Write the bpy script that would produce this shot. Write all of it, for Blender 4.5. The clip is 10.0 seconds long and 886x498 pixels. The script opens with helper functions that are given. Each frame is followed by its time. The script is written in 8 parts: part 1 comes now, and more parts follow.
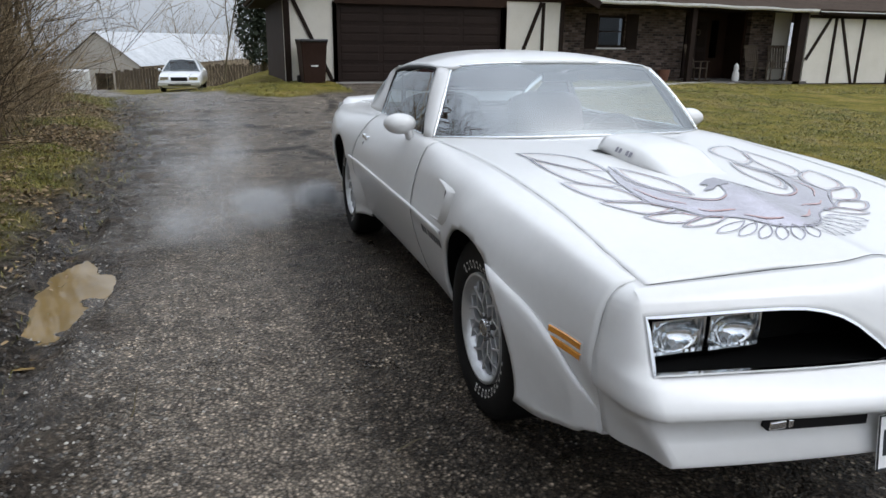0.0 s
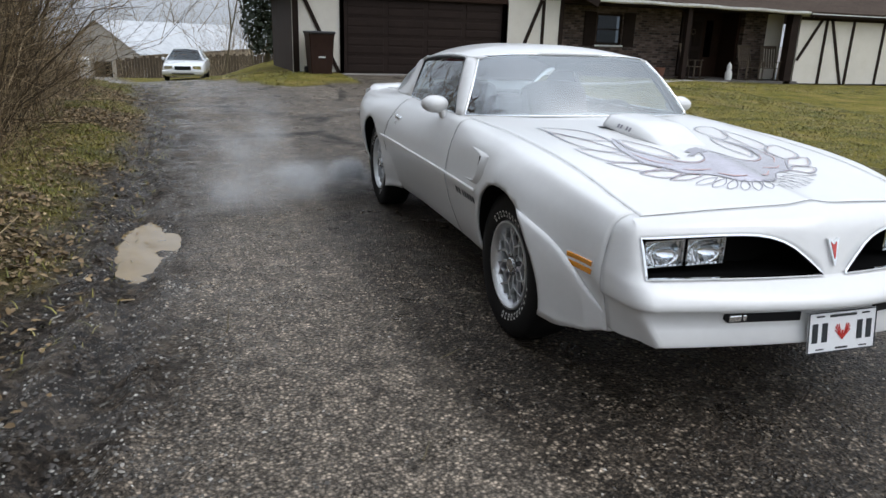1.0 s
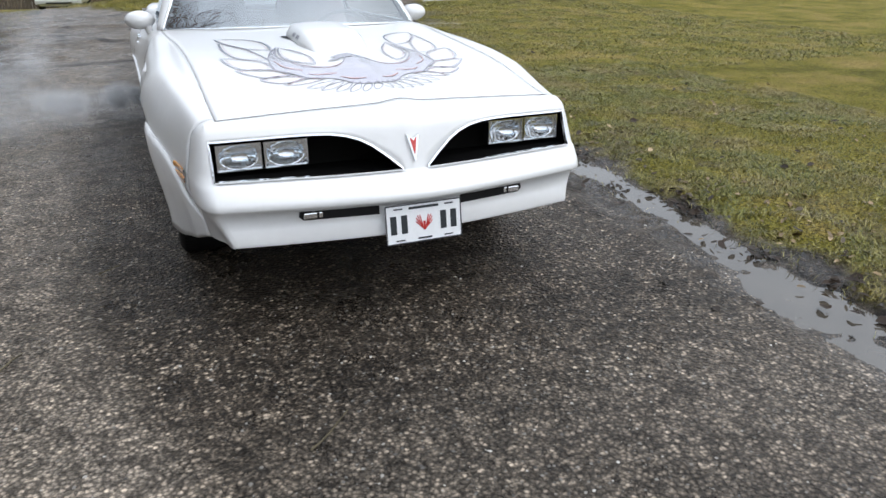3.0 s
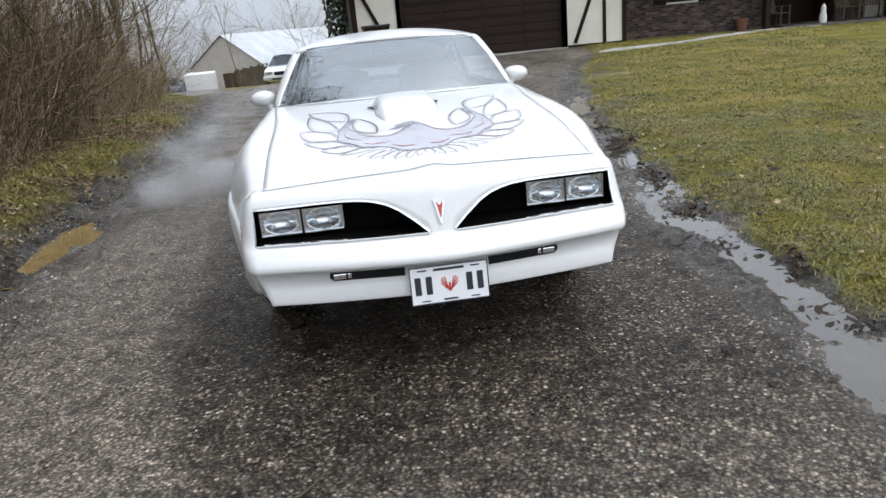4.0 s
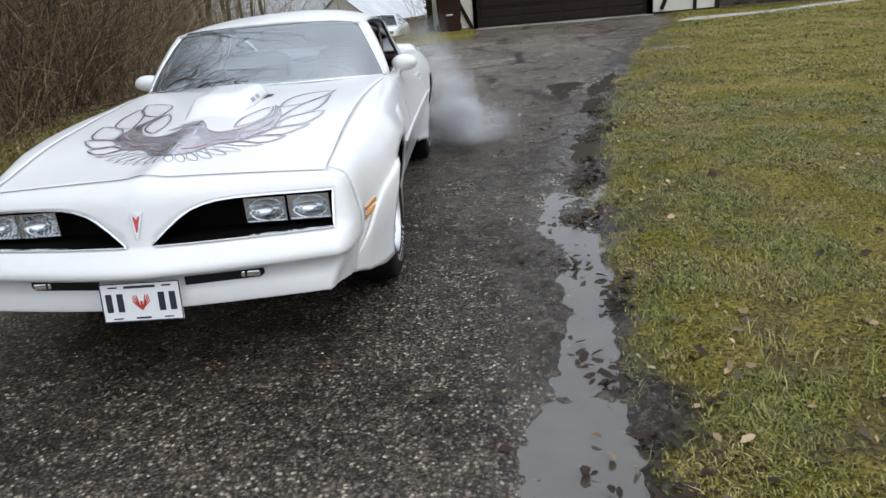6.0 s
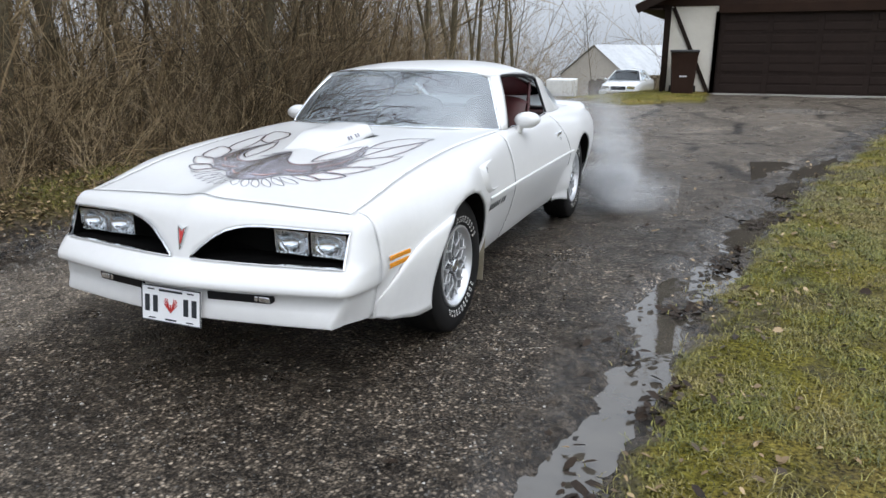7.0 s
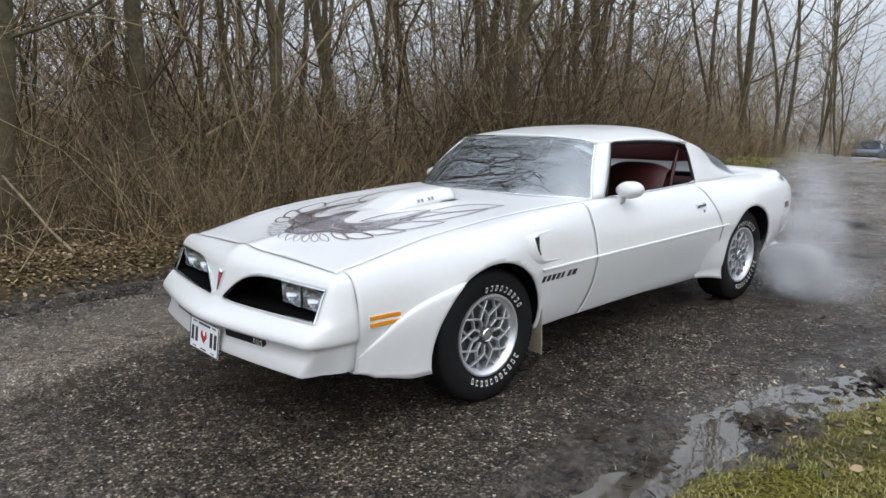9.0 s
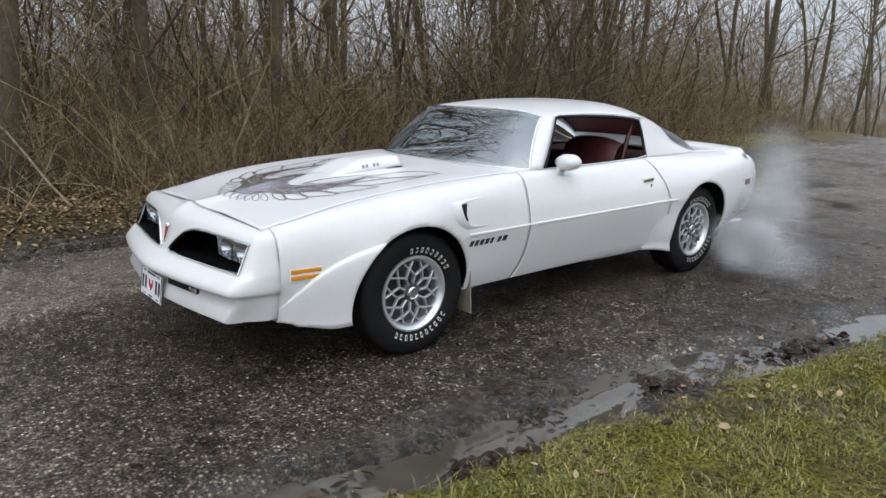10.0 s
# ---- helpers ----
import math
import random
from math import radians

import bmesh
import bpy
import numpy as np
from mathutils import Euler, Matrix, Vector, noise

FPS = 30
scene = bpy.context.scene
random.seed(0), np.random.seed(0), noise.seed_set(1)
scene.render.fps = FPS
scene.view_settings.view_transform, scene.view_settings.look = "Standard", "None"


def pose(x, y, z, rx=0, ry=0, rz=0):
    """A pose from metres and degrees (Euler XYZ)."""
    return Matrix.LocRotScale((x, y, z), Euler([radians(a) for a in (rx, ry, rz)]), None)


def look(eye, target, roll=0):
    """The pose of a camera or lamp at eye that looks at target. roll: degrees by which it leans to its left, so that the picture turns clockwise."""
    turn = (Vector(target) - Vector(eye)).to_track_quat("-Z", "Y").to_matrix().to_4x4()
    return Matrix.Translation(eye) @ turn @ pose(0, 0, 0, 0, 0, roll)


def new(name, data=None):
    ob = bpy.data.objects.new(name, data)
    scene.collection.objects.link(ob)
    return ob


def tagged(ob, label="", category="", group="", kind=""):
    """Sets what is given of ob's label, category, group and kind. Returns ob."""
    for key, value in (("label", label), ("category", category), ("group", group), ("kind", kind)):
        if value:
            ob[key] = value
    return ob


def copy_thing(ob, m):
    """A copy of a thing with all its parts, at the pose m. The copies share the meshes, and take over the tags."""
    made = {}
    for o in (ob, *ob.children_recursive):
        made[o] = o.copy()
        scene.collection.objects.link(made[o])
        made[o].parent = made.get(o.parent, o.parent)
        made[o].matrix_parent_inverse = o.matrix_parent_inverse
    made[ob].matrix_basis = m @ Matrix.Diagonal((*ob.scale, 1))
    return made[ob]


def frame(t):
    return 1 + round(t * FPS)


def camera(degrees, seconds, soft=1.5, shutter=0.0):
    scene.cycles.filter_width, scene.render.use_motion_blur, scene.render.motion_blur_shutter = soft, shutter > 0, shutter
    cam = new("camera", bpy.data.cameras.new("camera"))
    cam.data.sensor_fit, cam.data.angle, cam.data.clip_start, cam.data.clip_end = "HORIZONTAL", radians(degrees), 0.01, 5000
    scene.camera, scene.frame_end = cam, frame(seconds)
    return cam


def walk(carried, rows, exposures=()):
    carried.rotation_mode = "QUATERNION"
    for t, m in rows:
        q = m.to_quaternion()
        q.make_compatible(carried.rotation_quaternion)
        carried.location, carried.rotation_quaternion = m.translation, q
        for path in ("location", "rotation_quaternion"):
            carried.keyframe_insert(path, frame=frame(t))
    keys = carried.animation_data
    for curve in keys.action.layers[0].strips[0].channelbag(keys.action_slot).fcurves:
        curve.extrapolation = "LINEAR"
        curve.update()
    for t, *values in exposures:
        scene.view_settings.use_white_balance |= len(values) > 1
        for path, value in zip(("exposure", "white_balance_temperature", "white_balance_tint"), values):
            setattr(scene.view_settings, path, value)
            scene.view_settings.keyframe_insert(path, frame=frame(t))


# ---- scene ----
cam = camera(64.5, 10.0)
PATH = [
    (0, (-1.696, -2.272, 1.366), (-1.121, -0.442, 0.797), 0.7),
    (0.5, (-1.829, -2.6, 1.394), (-1.281, -0.75, 0.866), 1.6),
    (1, (-2.085, -2.864, 1.355), (-1.492, -1.044, 0.773), 1.8),
    (1.5, (-2.084, -2.972, 1.37), (-1.478, -1.164, 0.766), 2.1),
    (2, (-1.765, -3.126, 1.353), (-1.146, -1.326, 0.738), -3.6),
    (2.5, (-1.35, -3.341, 1.345), (-0.588, -1.607, 0.704), -2.9),
    (3, (-0.925, -3.404, 1.324), (-0.191, -1.713, 0.548), 0.2),
    (3.2, (-0.794, -3.43, 1.35), (-0.185, -1.651, 0.668), -2.4),
    (4.3, (-0.056, -3.642, 1.357), (0.041, -1.74, 0.745), -2.2),
    (4.5, (0.122, -3.641, 1.36), (0.191, -1.736, 0.754), 0.8),
    (5, (0.494, -3.634, 1.389), (0.469, -1.713, 0.833), -5.4),
    (5.5, (0.928, -3.583, 1.388), (0.777, -1.691, 0.756), -6.6),
    (6, (1.29, -3.429, 1.384), (1.166, -1.557, 0.691), -5.1),
    (6.2, (1.45, -3.388, 1.382), (1.133, -1.502, 0.797), -4.5),
    (7.3, (2.275, -3.076, 1.41), (1.444, -1.33, 0.899), -2.4),
    (7.5, (2.425, -3.02, 1.418), (1.501, -1.301, 0.981), -6.5),
    (8, (2.738, -2.874, 1.417), (1.465, -1.412, 0.925), -5.3),
    (8.5, (2.929, -2.619, 1.446), (1.674, -1.137, 0.966), -1.7),
    (9, (3.134, -2.418, 1.446), (1.689, -1.092, 1.054), -0.6),
    (9.5, (3.408, -2.209, 1.522), (1.969, -0.888, 1.094), -0.5),
    (10, (3.662, -2.198, 1.472), (2.179, -0.945, 0.993), 0.9),
]
walk(cam, [(t, look(eye, target, roll)) for t, eye, target, roll in PATH], exposures=[(0, -0.38), (1, -0.34), (1.5, 0.05), (2, -0.05), (3, -0.08), (4.5, -0.1), (5, -0.1), (5.5, -0.28), (6, -0.28), (7.5, -0.1), (8, -0.25), (8.5, -0.27), (9, -0.27), (10, -0.35)])

# ---- world and light: overcast winter afternoon ----
world = bpy.data.worlds.new("overcast_sky")
scene.world = world
world.use_nodes = True
wn, wl = world.node_tree.nodes, world.node_tree.links
wn.clear()
sky = wn.new("ShaderNodeTexSky")
sky.sky_type, sky.sun_disc = "NISHITA", False
sky.sun_elevation, sky.sun_rotation = radians(52), radians(130)
sky.air_density, sky.dust_density, sky.ozone_density = 1.0, 4.0, 1.5
grey = wn.new("ShaderNodeHueSaturation")
grey.inputs["Saturation"].default_value = 0.25
cloud = wn.new("ShaderNodeTexNoise")
cloud.inputs["Scale"].default_value, cloud.inputs["Detail"].default_value = 2.2, 5
cmap = wn.new("ShaderNodeMapRange")
cmap.inputs["From Min"].default_value, cmap.inputs["From Max"].default_value = 0.3, 0.7
cmap.inputs["To Min"].default_value, cmap.inputs["To Max"].default_value = 6.2, 8.4
cmix = wn.new("ShaderNodeMix")
cmix.data_type, cmix.inputs["Factor"].default_value = "RGBA", 0.72
tint = wn.new("ShaderNodeVectorMath")
tint.operation = "SCALE"
tint.inputs[0].default_value = (0.89, 0.98, 1.12)
bg, wout = wn.new("ShaderNodeBackground"), wn.new("ShaderNodeOutputWorld")
bg.inputs["Strength"].default_value = 0.135
wl.new(sky.outputs["Color"], grey.inputs["Color"])
wl.new(cloud.outputs["Fac"], cmap.inputs["Value"])
wl.new(cmap.outputs["Result"], tint.inputs["Scale"])
wl.new(grey.outputs["Color"], cmix.inputs["A"])
wl.new(tint.outputs["Vector"], cmix.inputs["B"])
# an overcast sky is brightest overhead
wtc, wsep, wup, wmul = wn.new("ShaderNodeTexCoord"), wn.new("ShaderNodeSeparateXYZ"), wn.new("ShaderNodeMapRange"), wn.new("ShaderNodeVectorMath")
wup.inputs["From Min"].default_value, wup.inputs["From Max"].default_value = 0.0, 1.0
wup.inputs["To Min"].default_value, wup.inputs["To Max"].default_value = 0.95, 2.85
wmul.operation = "SCALE"
wl.new(wtc.outputs["Generated"], wsep.inputs[0])
wl.new(wsep.outputs["Z"], wup.inputs["Value"])
wl.new(cmix.outputs["Result"], wmul.inputs[0])
wl.new(wup.outputs["Result"], wmul.inputs["Scale"])
wl.new(wmul.outputs["Vector"], bg.inputs["Color"])
wl.new(bg.outputs["Background"], wout.inputs["Surface"])

sun = new("sun", bpy.data.lights.new("sun", "SUN"))
sun.data.energy, sun.data.angle, sun.data.color = 0.3, radians(25), (1.0, 0.98, 0.96)
sun.matrix_world = look((7, -6, 12), (0, 0, 0))

# ---- materials ----
def nodes_of(name):
    m = bpy.data.materials.new(name)
    m.use_nodes = True
    n, l = m.node_tree.nodes, m.node_tree.links
    return m, n, l, n["Principled BSDF"]


def noise_node(n, l, scale, detail=4.0, rough=0.6, coord="Object", vec=None):
    t = n.new("ShaderNodeTexNoise")
    t.inputs["Scale"].default_value, t.inputs["Detail"].default_value, t.inputs["Roughness"].default_value = scale, detail, rough
    if vec is None:
        c = n.new("ShaderNodeTexCoord")
        vec = c.outputs[coord]
    l.new(vec, t.inputs["Vector"])
    return t


def ramp_node(n, l, src, stops):
    r = n.new("ShaderNodeValToRGB")
    e = r.color_ramp.elements
    while len(e) < len(stops):
        e.new(0.5)
    for k, (p, c) in zip(e, stops):
        k.position, k.color = p, (*c, 1) if len(c) == 3 else c
    l.new(src, r.inputs["Fac"])
    return r


def mixc(n, l, fac, a, b, blend="MIX"):
    m = n.new("ShaderNodeMix")
    m.data_type, m.blend_type = "RGBA", blend
    for key, v in (("Factor", fac), ("A", a), ("B", b)):
        if isinstance(v, bpy.types.NodeSocket):
            l.new(v, m.inputs[key])
        elif key == "Factor":
            m.inputs[key].default_value = v
        else:
            m.inputs[key].default_value = (*v, 1)
    return m.outputs["Result"]


def bump_to(n, l, bsdf, src, strength=0.3, dist=0.01):
    b = n.new("ShaderNodeBump")
    b.inputs["Strength"].default_value, b.inputs["Distance"].default_value = strength, dist
    l.new(src, b.inputs["Height"])
    l.new(b.outputs["Normal"], bsdf.inputs["Normal"])


def surface(name, c1, c2, rough=0.6, scale=8.0, metal=0.0, bump=0.2, dist=0.004, fine=None, coat=0.0, spec=0.5, rvar=0.12, coord="Object"):
    """Two tones mixed by broad and fine noise, with rough variation and relief."""
    m, n, l, b = nodes_of(name)
    big = noise_node(n, l, scale, 5, 0.65, coord)
    small = noise_node(n, l, fine or scale * 9, 3, 0.6, coord)
    add = n.new("ShaderNodeMath")
    add.operation = "MULTIPLY_ADD"
    l.new(small.outputs["Fac"], add.inputs[0])
    add.inputs[1].default_value = 0.45
    sub = n.new("ShaderNodeMath")
    sub.operation = "MULTIPLY"
    sub.inputs[1].default_value = 0.6
    l.new(big.outputs["Fac"], sub.inputs[0])
    l.new(sub.outputs[0], add.inputs[2])
    r = ramp_node(n, l, add.outputs[0], [(0.32, c1), (0.72, c2)])
    l.new(r.outputs["Color"], b.inputs["Base Color"])
    rr = n.new("ShaderNodeMapRange")
    rr.inputs["To Min"].default_value, rr.inputs["To Max"].default_value = max(0.02, rough - rvar), min(1, rough + rvar)
    l.new(add.outputs[0], rr.inputs["Value"])
    l.new(rr.outputs["Result"], b.inputs["Roughness"])
    b.inputs["Metallic"].default_value, b.inputs["Coat Weight"].default_value = metal, coat
    b.inputs["Specular IOR Level"].default_value = spec
    if coat:
        b.inputs["Coat Roughness"].default_value = 0.09
    if bump:
        bump_to(n, l, b, add.outputs[0], bump, dist)
    return m


def glass_sheet(name, tintc, ior=1.5, rough=0.0):
    m, n, l, b = nodes_of(name)
    n.remove(b)
    out = n["Material Output"]
    tr, gl, fr, mx = n.new("ShaderNodeBsdfTransparent"), n.new("ShaderNodeBsdfGlossy"), n.new("ShaderNodeFresnel"), n.new("ShaderNodeMixShader")
    tr.inputs["Color"].default_value = (*tintc, 1)
    gl.inputs["Roughness"].default_value = rough
    gl.inputs["Color"].default_value = (0.92, 0.97, 1, 1)
    fr.inputs["IOR"].default_value = ior
    l.new(fr.outputs["Fac"], mx.inputs["Fac"])
    l.new(tr.outputs[0], mx.inputs[1])
    l.new(gl.outputs[0], mx.inputs[2])
    l.new(mx.outputs[0], out.inputs["Surface"])
    return m


def water_mat(name, body, rough=0.02, ior=1.9, ripple=0.05):
    m, n, l, b = nodes_of(name)
    no = noise_node(n, l, 5, 3)
    r = ramp_node(n, l, no.outputs["Fac"], [(0.3, tuple(c * 0.75 for c in body)), (0.7, body)])
    l.new(r.outputs["Color"], b.inputs["Base Color"])
    b.inputs["Roughness"].default_value, b.inputs["IOR"].default_value = rough, ior
    b.inputs["Specular IOR Level"].default_value = 0.5
    rip = noise_node(n, l, 4.5, 3)
    bump_to(n, l, b, rip.outputs["Fac"], ripple, 0.02)
    return m


PAINT = surface("white_car_paint", (0.665, 0.665, 0.66), (0.71, 0.71, 0.705), 0.32, 3, bump=0.0, coat=0.6, rvar=0.05)
PAINT_SILVER = surface("silver_car_paint", (0.62, 0.63, 0.64), (0.7, 0.71, 0.72), 0.3, 3, metal=0.3, bump=0, coat=0.8)
PAINT_BLUE = surface("dark_blue_car_paint", (0.008, 0.016, 0.036), (0.013, 0.025, 0.052), 0.4, 3, bump=0, coat=0.3)
RUBBER = surface("tyre_rubber", (0.006, 0.006, 0.0065), (0.012, 0.0115, 0.011), 0.62, 20, bump=0.2, dist=0.001, spec=0.2)
BLACK = surface("satin_black_plastic", (0.006, 0.006, 0.007), (0.01, 0.01, 0.011), 0.5, 25, bump=0.1, dist=0.0005, spec=0.25)
RECESS_BLACK = surface("matt_black_recess", (0.002, 0.002, 0.002), (0.004, 0.004, 0.004), 0.9, 20, bump=0.1, dist=0.0005, spec=0.05)
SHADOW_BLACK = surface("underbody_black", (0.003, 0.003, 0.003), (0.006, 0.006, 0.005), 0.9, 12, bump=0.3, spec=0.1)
CHROME = surface("polished_chrome", (0.7, 0.71, 0.72), (0.82, 0.83, 0.84), 0.12, 15, metal=1.0, bump=0, rvar=0.05)
ALLOY = surface("cast_alloy", (0.62, 0.63, 0.65), (0.74, 0.75, 0.76), 0.33, 30, metal=0.75, bump=0.1, dist=0.0006)
# the same alloy darkened: shade deep in the wheel is put into its colour
ALLOY_SHADE = surface("alloy_darkened_as_shade", (0.05, 0.05, 0.055), (0.09, 0.09, 0.095), 0.5, 22, metal=0.6, bump=0.1, dist=0.001)
WHITE_LETTER = surface("white_tyre_lettering", (0.6, 0.59, 0.56), (0.75, 0.74, 0.71), 0.6, 60, bump=0.1, dist=0.0005)
AMBER = surface("amber_lens", (0.55, 0.2, 0.015), (0.72, 0.3, 0.03), 0.2, 60, bump=0.3, dist=0.001, coat=0.5)
RED_LENS = surface("red_emblem_enamel", (0.45, 0.03, 0.03), (0.6, 0.06, 0.05), 0.25, 60, bump=0.0, coat=0.5)
MARKER_DARK = surface("smoked_red_marker", (0.09, 0.03, 0.03), (0.14, 0.05, 0.045), 0.3, 60, bump=0.2, dist=0.001, coat=0.4)
LAMP_REFL = surface("headlamp_reflector", (0.8, 0.81, 0.82), (0.95, 0.95, 0.95), 0.13, 12, metal=1.0, bump=0.2, dist=0.004, fine=60)
GLASS = glass_sheet("windscreen_glass", (0.6, 0.67, 0.68), 2.9)
GLASS_CLEAR = glass_sheet("lens_glass", (0.95, 0.96, 0.97), 1.45)
GLASS_DARK = glass_sheet("dark_window_glass", (0.35, 0.38, 0.4), 1.4)
MAROON = surface("maroon_vinyl", (0.036, 0.007, 0.0075), (0.075, 0.015, 0.016), 0.5, 18, bump=0.35, dist=0.002)
DARK_TRIM = surface("dark_interior_trim", (0.015, 0.012, 0.012), (0.03, 0.022, 0.022), 0.6, 20, bump=0.2)
PLATE_WHITE = surface("plate_white", (0.75, 0.76, 0.77), (0.83, 0.84, 0.85), 0.35, 12, bump=0.05)
INK = surface("dark_ink", (0.012, 0.016, 0.02), (0.03, 0.035, 0.04), 0.4, 40, bump=0)
DECAL_GREY = surface("decal_charcoal_grey", (0.15, 0.15, 0.18), (0.25, 0.24, 0.28), 0.3, 14, bump=0, coat=0.7)
DECAL_LILAC = surface("decal_lilac_foil", (0.40, 0.38, 0.42), (0.56, 0.53, 0.58), 0.14, 9, metal=0.85, bump=0, coat=0.5, rvar=0.05)
DECAL_RED = surface("decal_faded_red", (0.36, 0.19, 0.18), (0.45, 0.28, 0.27), 0.3, 20, bump=0, coat=0.7)
FLAP = surface("cream_mud_flap", (0.22, 0.19, 0.13), (0.36, 0.32, 0.24), 0.7, 12, bump=0.2)

STUCCO = surface("cream_stucco", (0.56, 0.53, 0.46), (0.68, 0.65, 0.58), 0.85, 1.3, bump=0.4, fine=40, dist=0.004)
TIMBER = surface("dark_brown_timber", (0.012, 0.008, 0.0065), (0.026, 0.017, 0.013), 0.75, 4, bump=0.4, fine=50, spec=0.12)
SIDING = surface("brown_painted_siding", (0.02, 0.0105, 0.007), (0.036, 0.019, 0.0125), 0.65, 2, bump=0.2, fine=40, spec=0.12)
DOOR_BROWN = surface("brown_garage_door_paint", (0.017, 0.011, 0.009), (0.028, 0.0185, 0.015), 0.55, 1.5, bump=0.1, spec=0.12)
GUTTER_WHITE = surface("weathered_white_gutter", (0.5, 0.5, 0.48), (0.75, 0.75, 0.73), 0.5, 3, bump=0.1)
CONCRETE = surface("pale_concrete", (0.26, 0.25, 0.23), (0.4, 0.385, 0.36), 0.85, 1.2, bump=0.3, fine=60)
BIN_BROWN = surface("dark_brown_bin_plastic", (0.024, 0.013, 0.01), (0.04, 0.022, 0.017), 0.45, 5, bump=0.1, spec=0.12)
BIN_LID = surface("black_bin_lid", (0.012, 0.012, 0.014), (0.024, 0.024, 0.027), 0.45, 5, bump=0.1)
BARN_WALL = surface("beige_barn_steel", (0.34, 0.31, 0.27), (0.45, 0.42, 0.37), 0.65, 0.6, bump=0.1)
BARN_ROOF = surface("weathered_galvanised_roof", (0.33, 0.345, 0.36), (0.6, 0.615, 0.63), 0.6, 0.3, metal=0.1, bump=0.2, fine=3)
WOOD_GREY = surface("grey_weathered_wood", (0.05, 0.038, 0.028), (0.1, 0.08, 0.06), 0.85, 6, bump=0.4, spec=0.12)
BARK = surface("olive_brown_bark", (0.03, 0.0245, 0.0135), (0.16, 0.132, 0.078), 0.9, 7, bump=1.0, dist=0.03, fine=34)


def twig_mat(name, stops):
    m, n, l, b = nodes_of(name)
    g = n.new("ShaderNodeNewGeometry")
    no = noise_node(n, l, 14, 3)
    r = ramp_node(n, l, g.outputs["Random Per Island"], stops)
    r2 = ramp_node(n, l, no.outputs["Fac"], [(0.3, (0.6, 0.6, 0.6)), (0.7, (1.25, 1.25, 1.25))])
    l.new(mixc(n, l, 1.0, r.outputs["Color"], r2.outputs["Color"], "MULTIPLY"), b.inputs["Base Color"])
    b.inputs["Roughness"].default_value = 0.85
    b.inputs["Specular IOR Level"].default_value = 0.2
    return m


TWIG = twig_mat("brown_twigs", [(0.0, (0.036, 0.026, 0.014)), (0.4, (0.14, 0.1, 0.054)), (0.75, (0.3, 0.22, 0.125)), (1.0, (0.5, 0.39, 0.24))])
# twigs for the distance, paler and greyer: haze is put into their colour
TWIG_HAZED = twig_mat("hazed_grey_brown_twigs", [(0.0, (0.09, 0.07, 0.046)), (0.4, (0.23, 0.18, 0.115)), (0.75, (0.37, 0.295, 0.2)), (1.0, (0.52, 0.43, 0.31))])
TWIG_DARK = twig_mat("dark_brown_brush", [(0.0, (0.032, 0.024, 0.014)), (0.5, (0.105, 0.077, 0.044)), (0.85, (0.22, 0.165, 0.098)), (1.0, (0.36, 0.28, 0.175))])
TWIG_PALE = twig_mat("pale_dead_canes", [(0.0, (0.12, 0.09, 0.058)), (0.5, (0.27, 0.205, 0.135)), (1.0, (0.48, 0.39, 0.28))])
IVY = surface("dark_evergreen_leaf", (0.006, 0.012, 0.004), (0.018, 0.03, 0.01), 0.7, 6, bump=0.2)


def roof_mat():
    m, n, l, b = nodes_of("brown_asphalt_shingles")
    c = n.new("ShaderNodeTexCoord")
    br = n.new("ShaderNodeTexBrick")
    br.inputs["Scale"].default_value = 1.0
    br.inputs["Brick Width"].default_value, br.inputs["Row Height"].default_value, br.inputs["Mortar Size"].default_value = 0.3, 0.14, 0.006
    br.inputs["Color1"].default_value, br.inputs["Color2"].default_value, br.inputs["Mortar"].default_value = (0.034, 0.023, 0.017, 1), (0.058, 0.041, 0.031, 1), (0.014, 0.011, 0.01, 1)
    l.new(c.outputs["Object"], br.inputs["Vector"])
    no = noise_node(n, l, 0.9, 6)
    col = mixc(n, l, no.outputs["Fac"], br.outputs["Color"], (0.07, 0.052, 0.04))
    l.new(col, b.inputs["Base Color"])
    b.inputs["Roughness"].default_value = 0.9
    b.inputs["Specular IOR Level"].default_value = 0.05
    bump_to(n, l, b, br.outputs["Fac"], 0.5, -0.01)
    return m


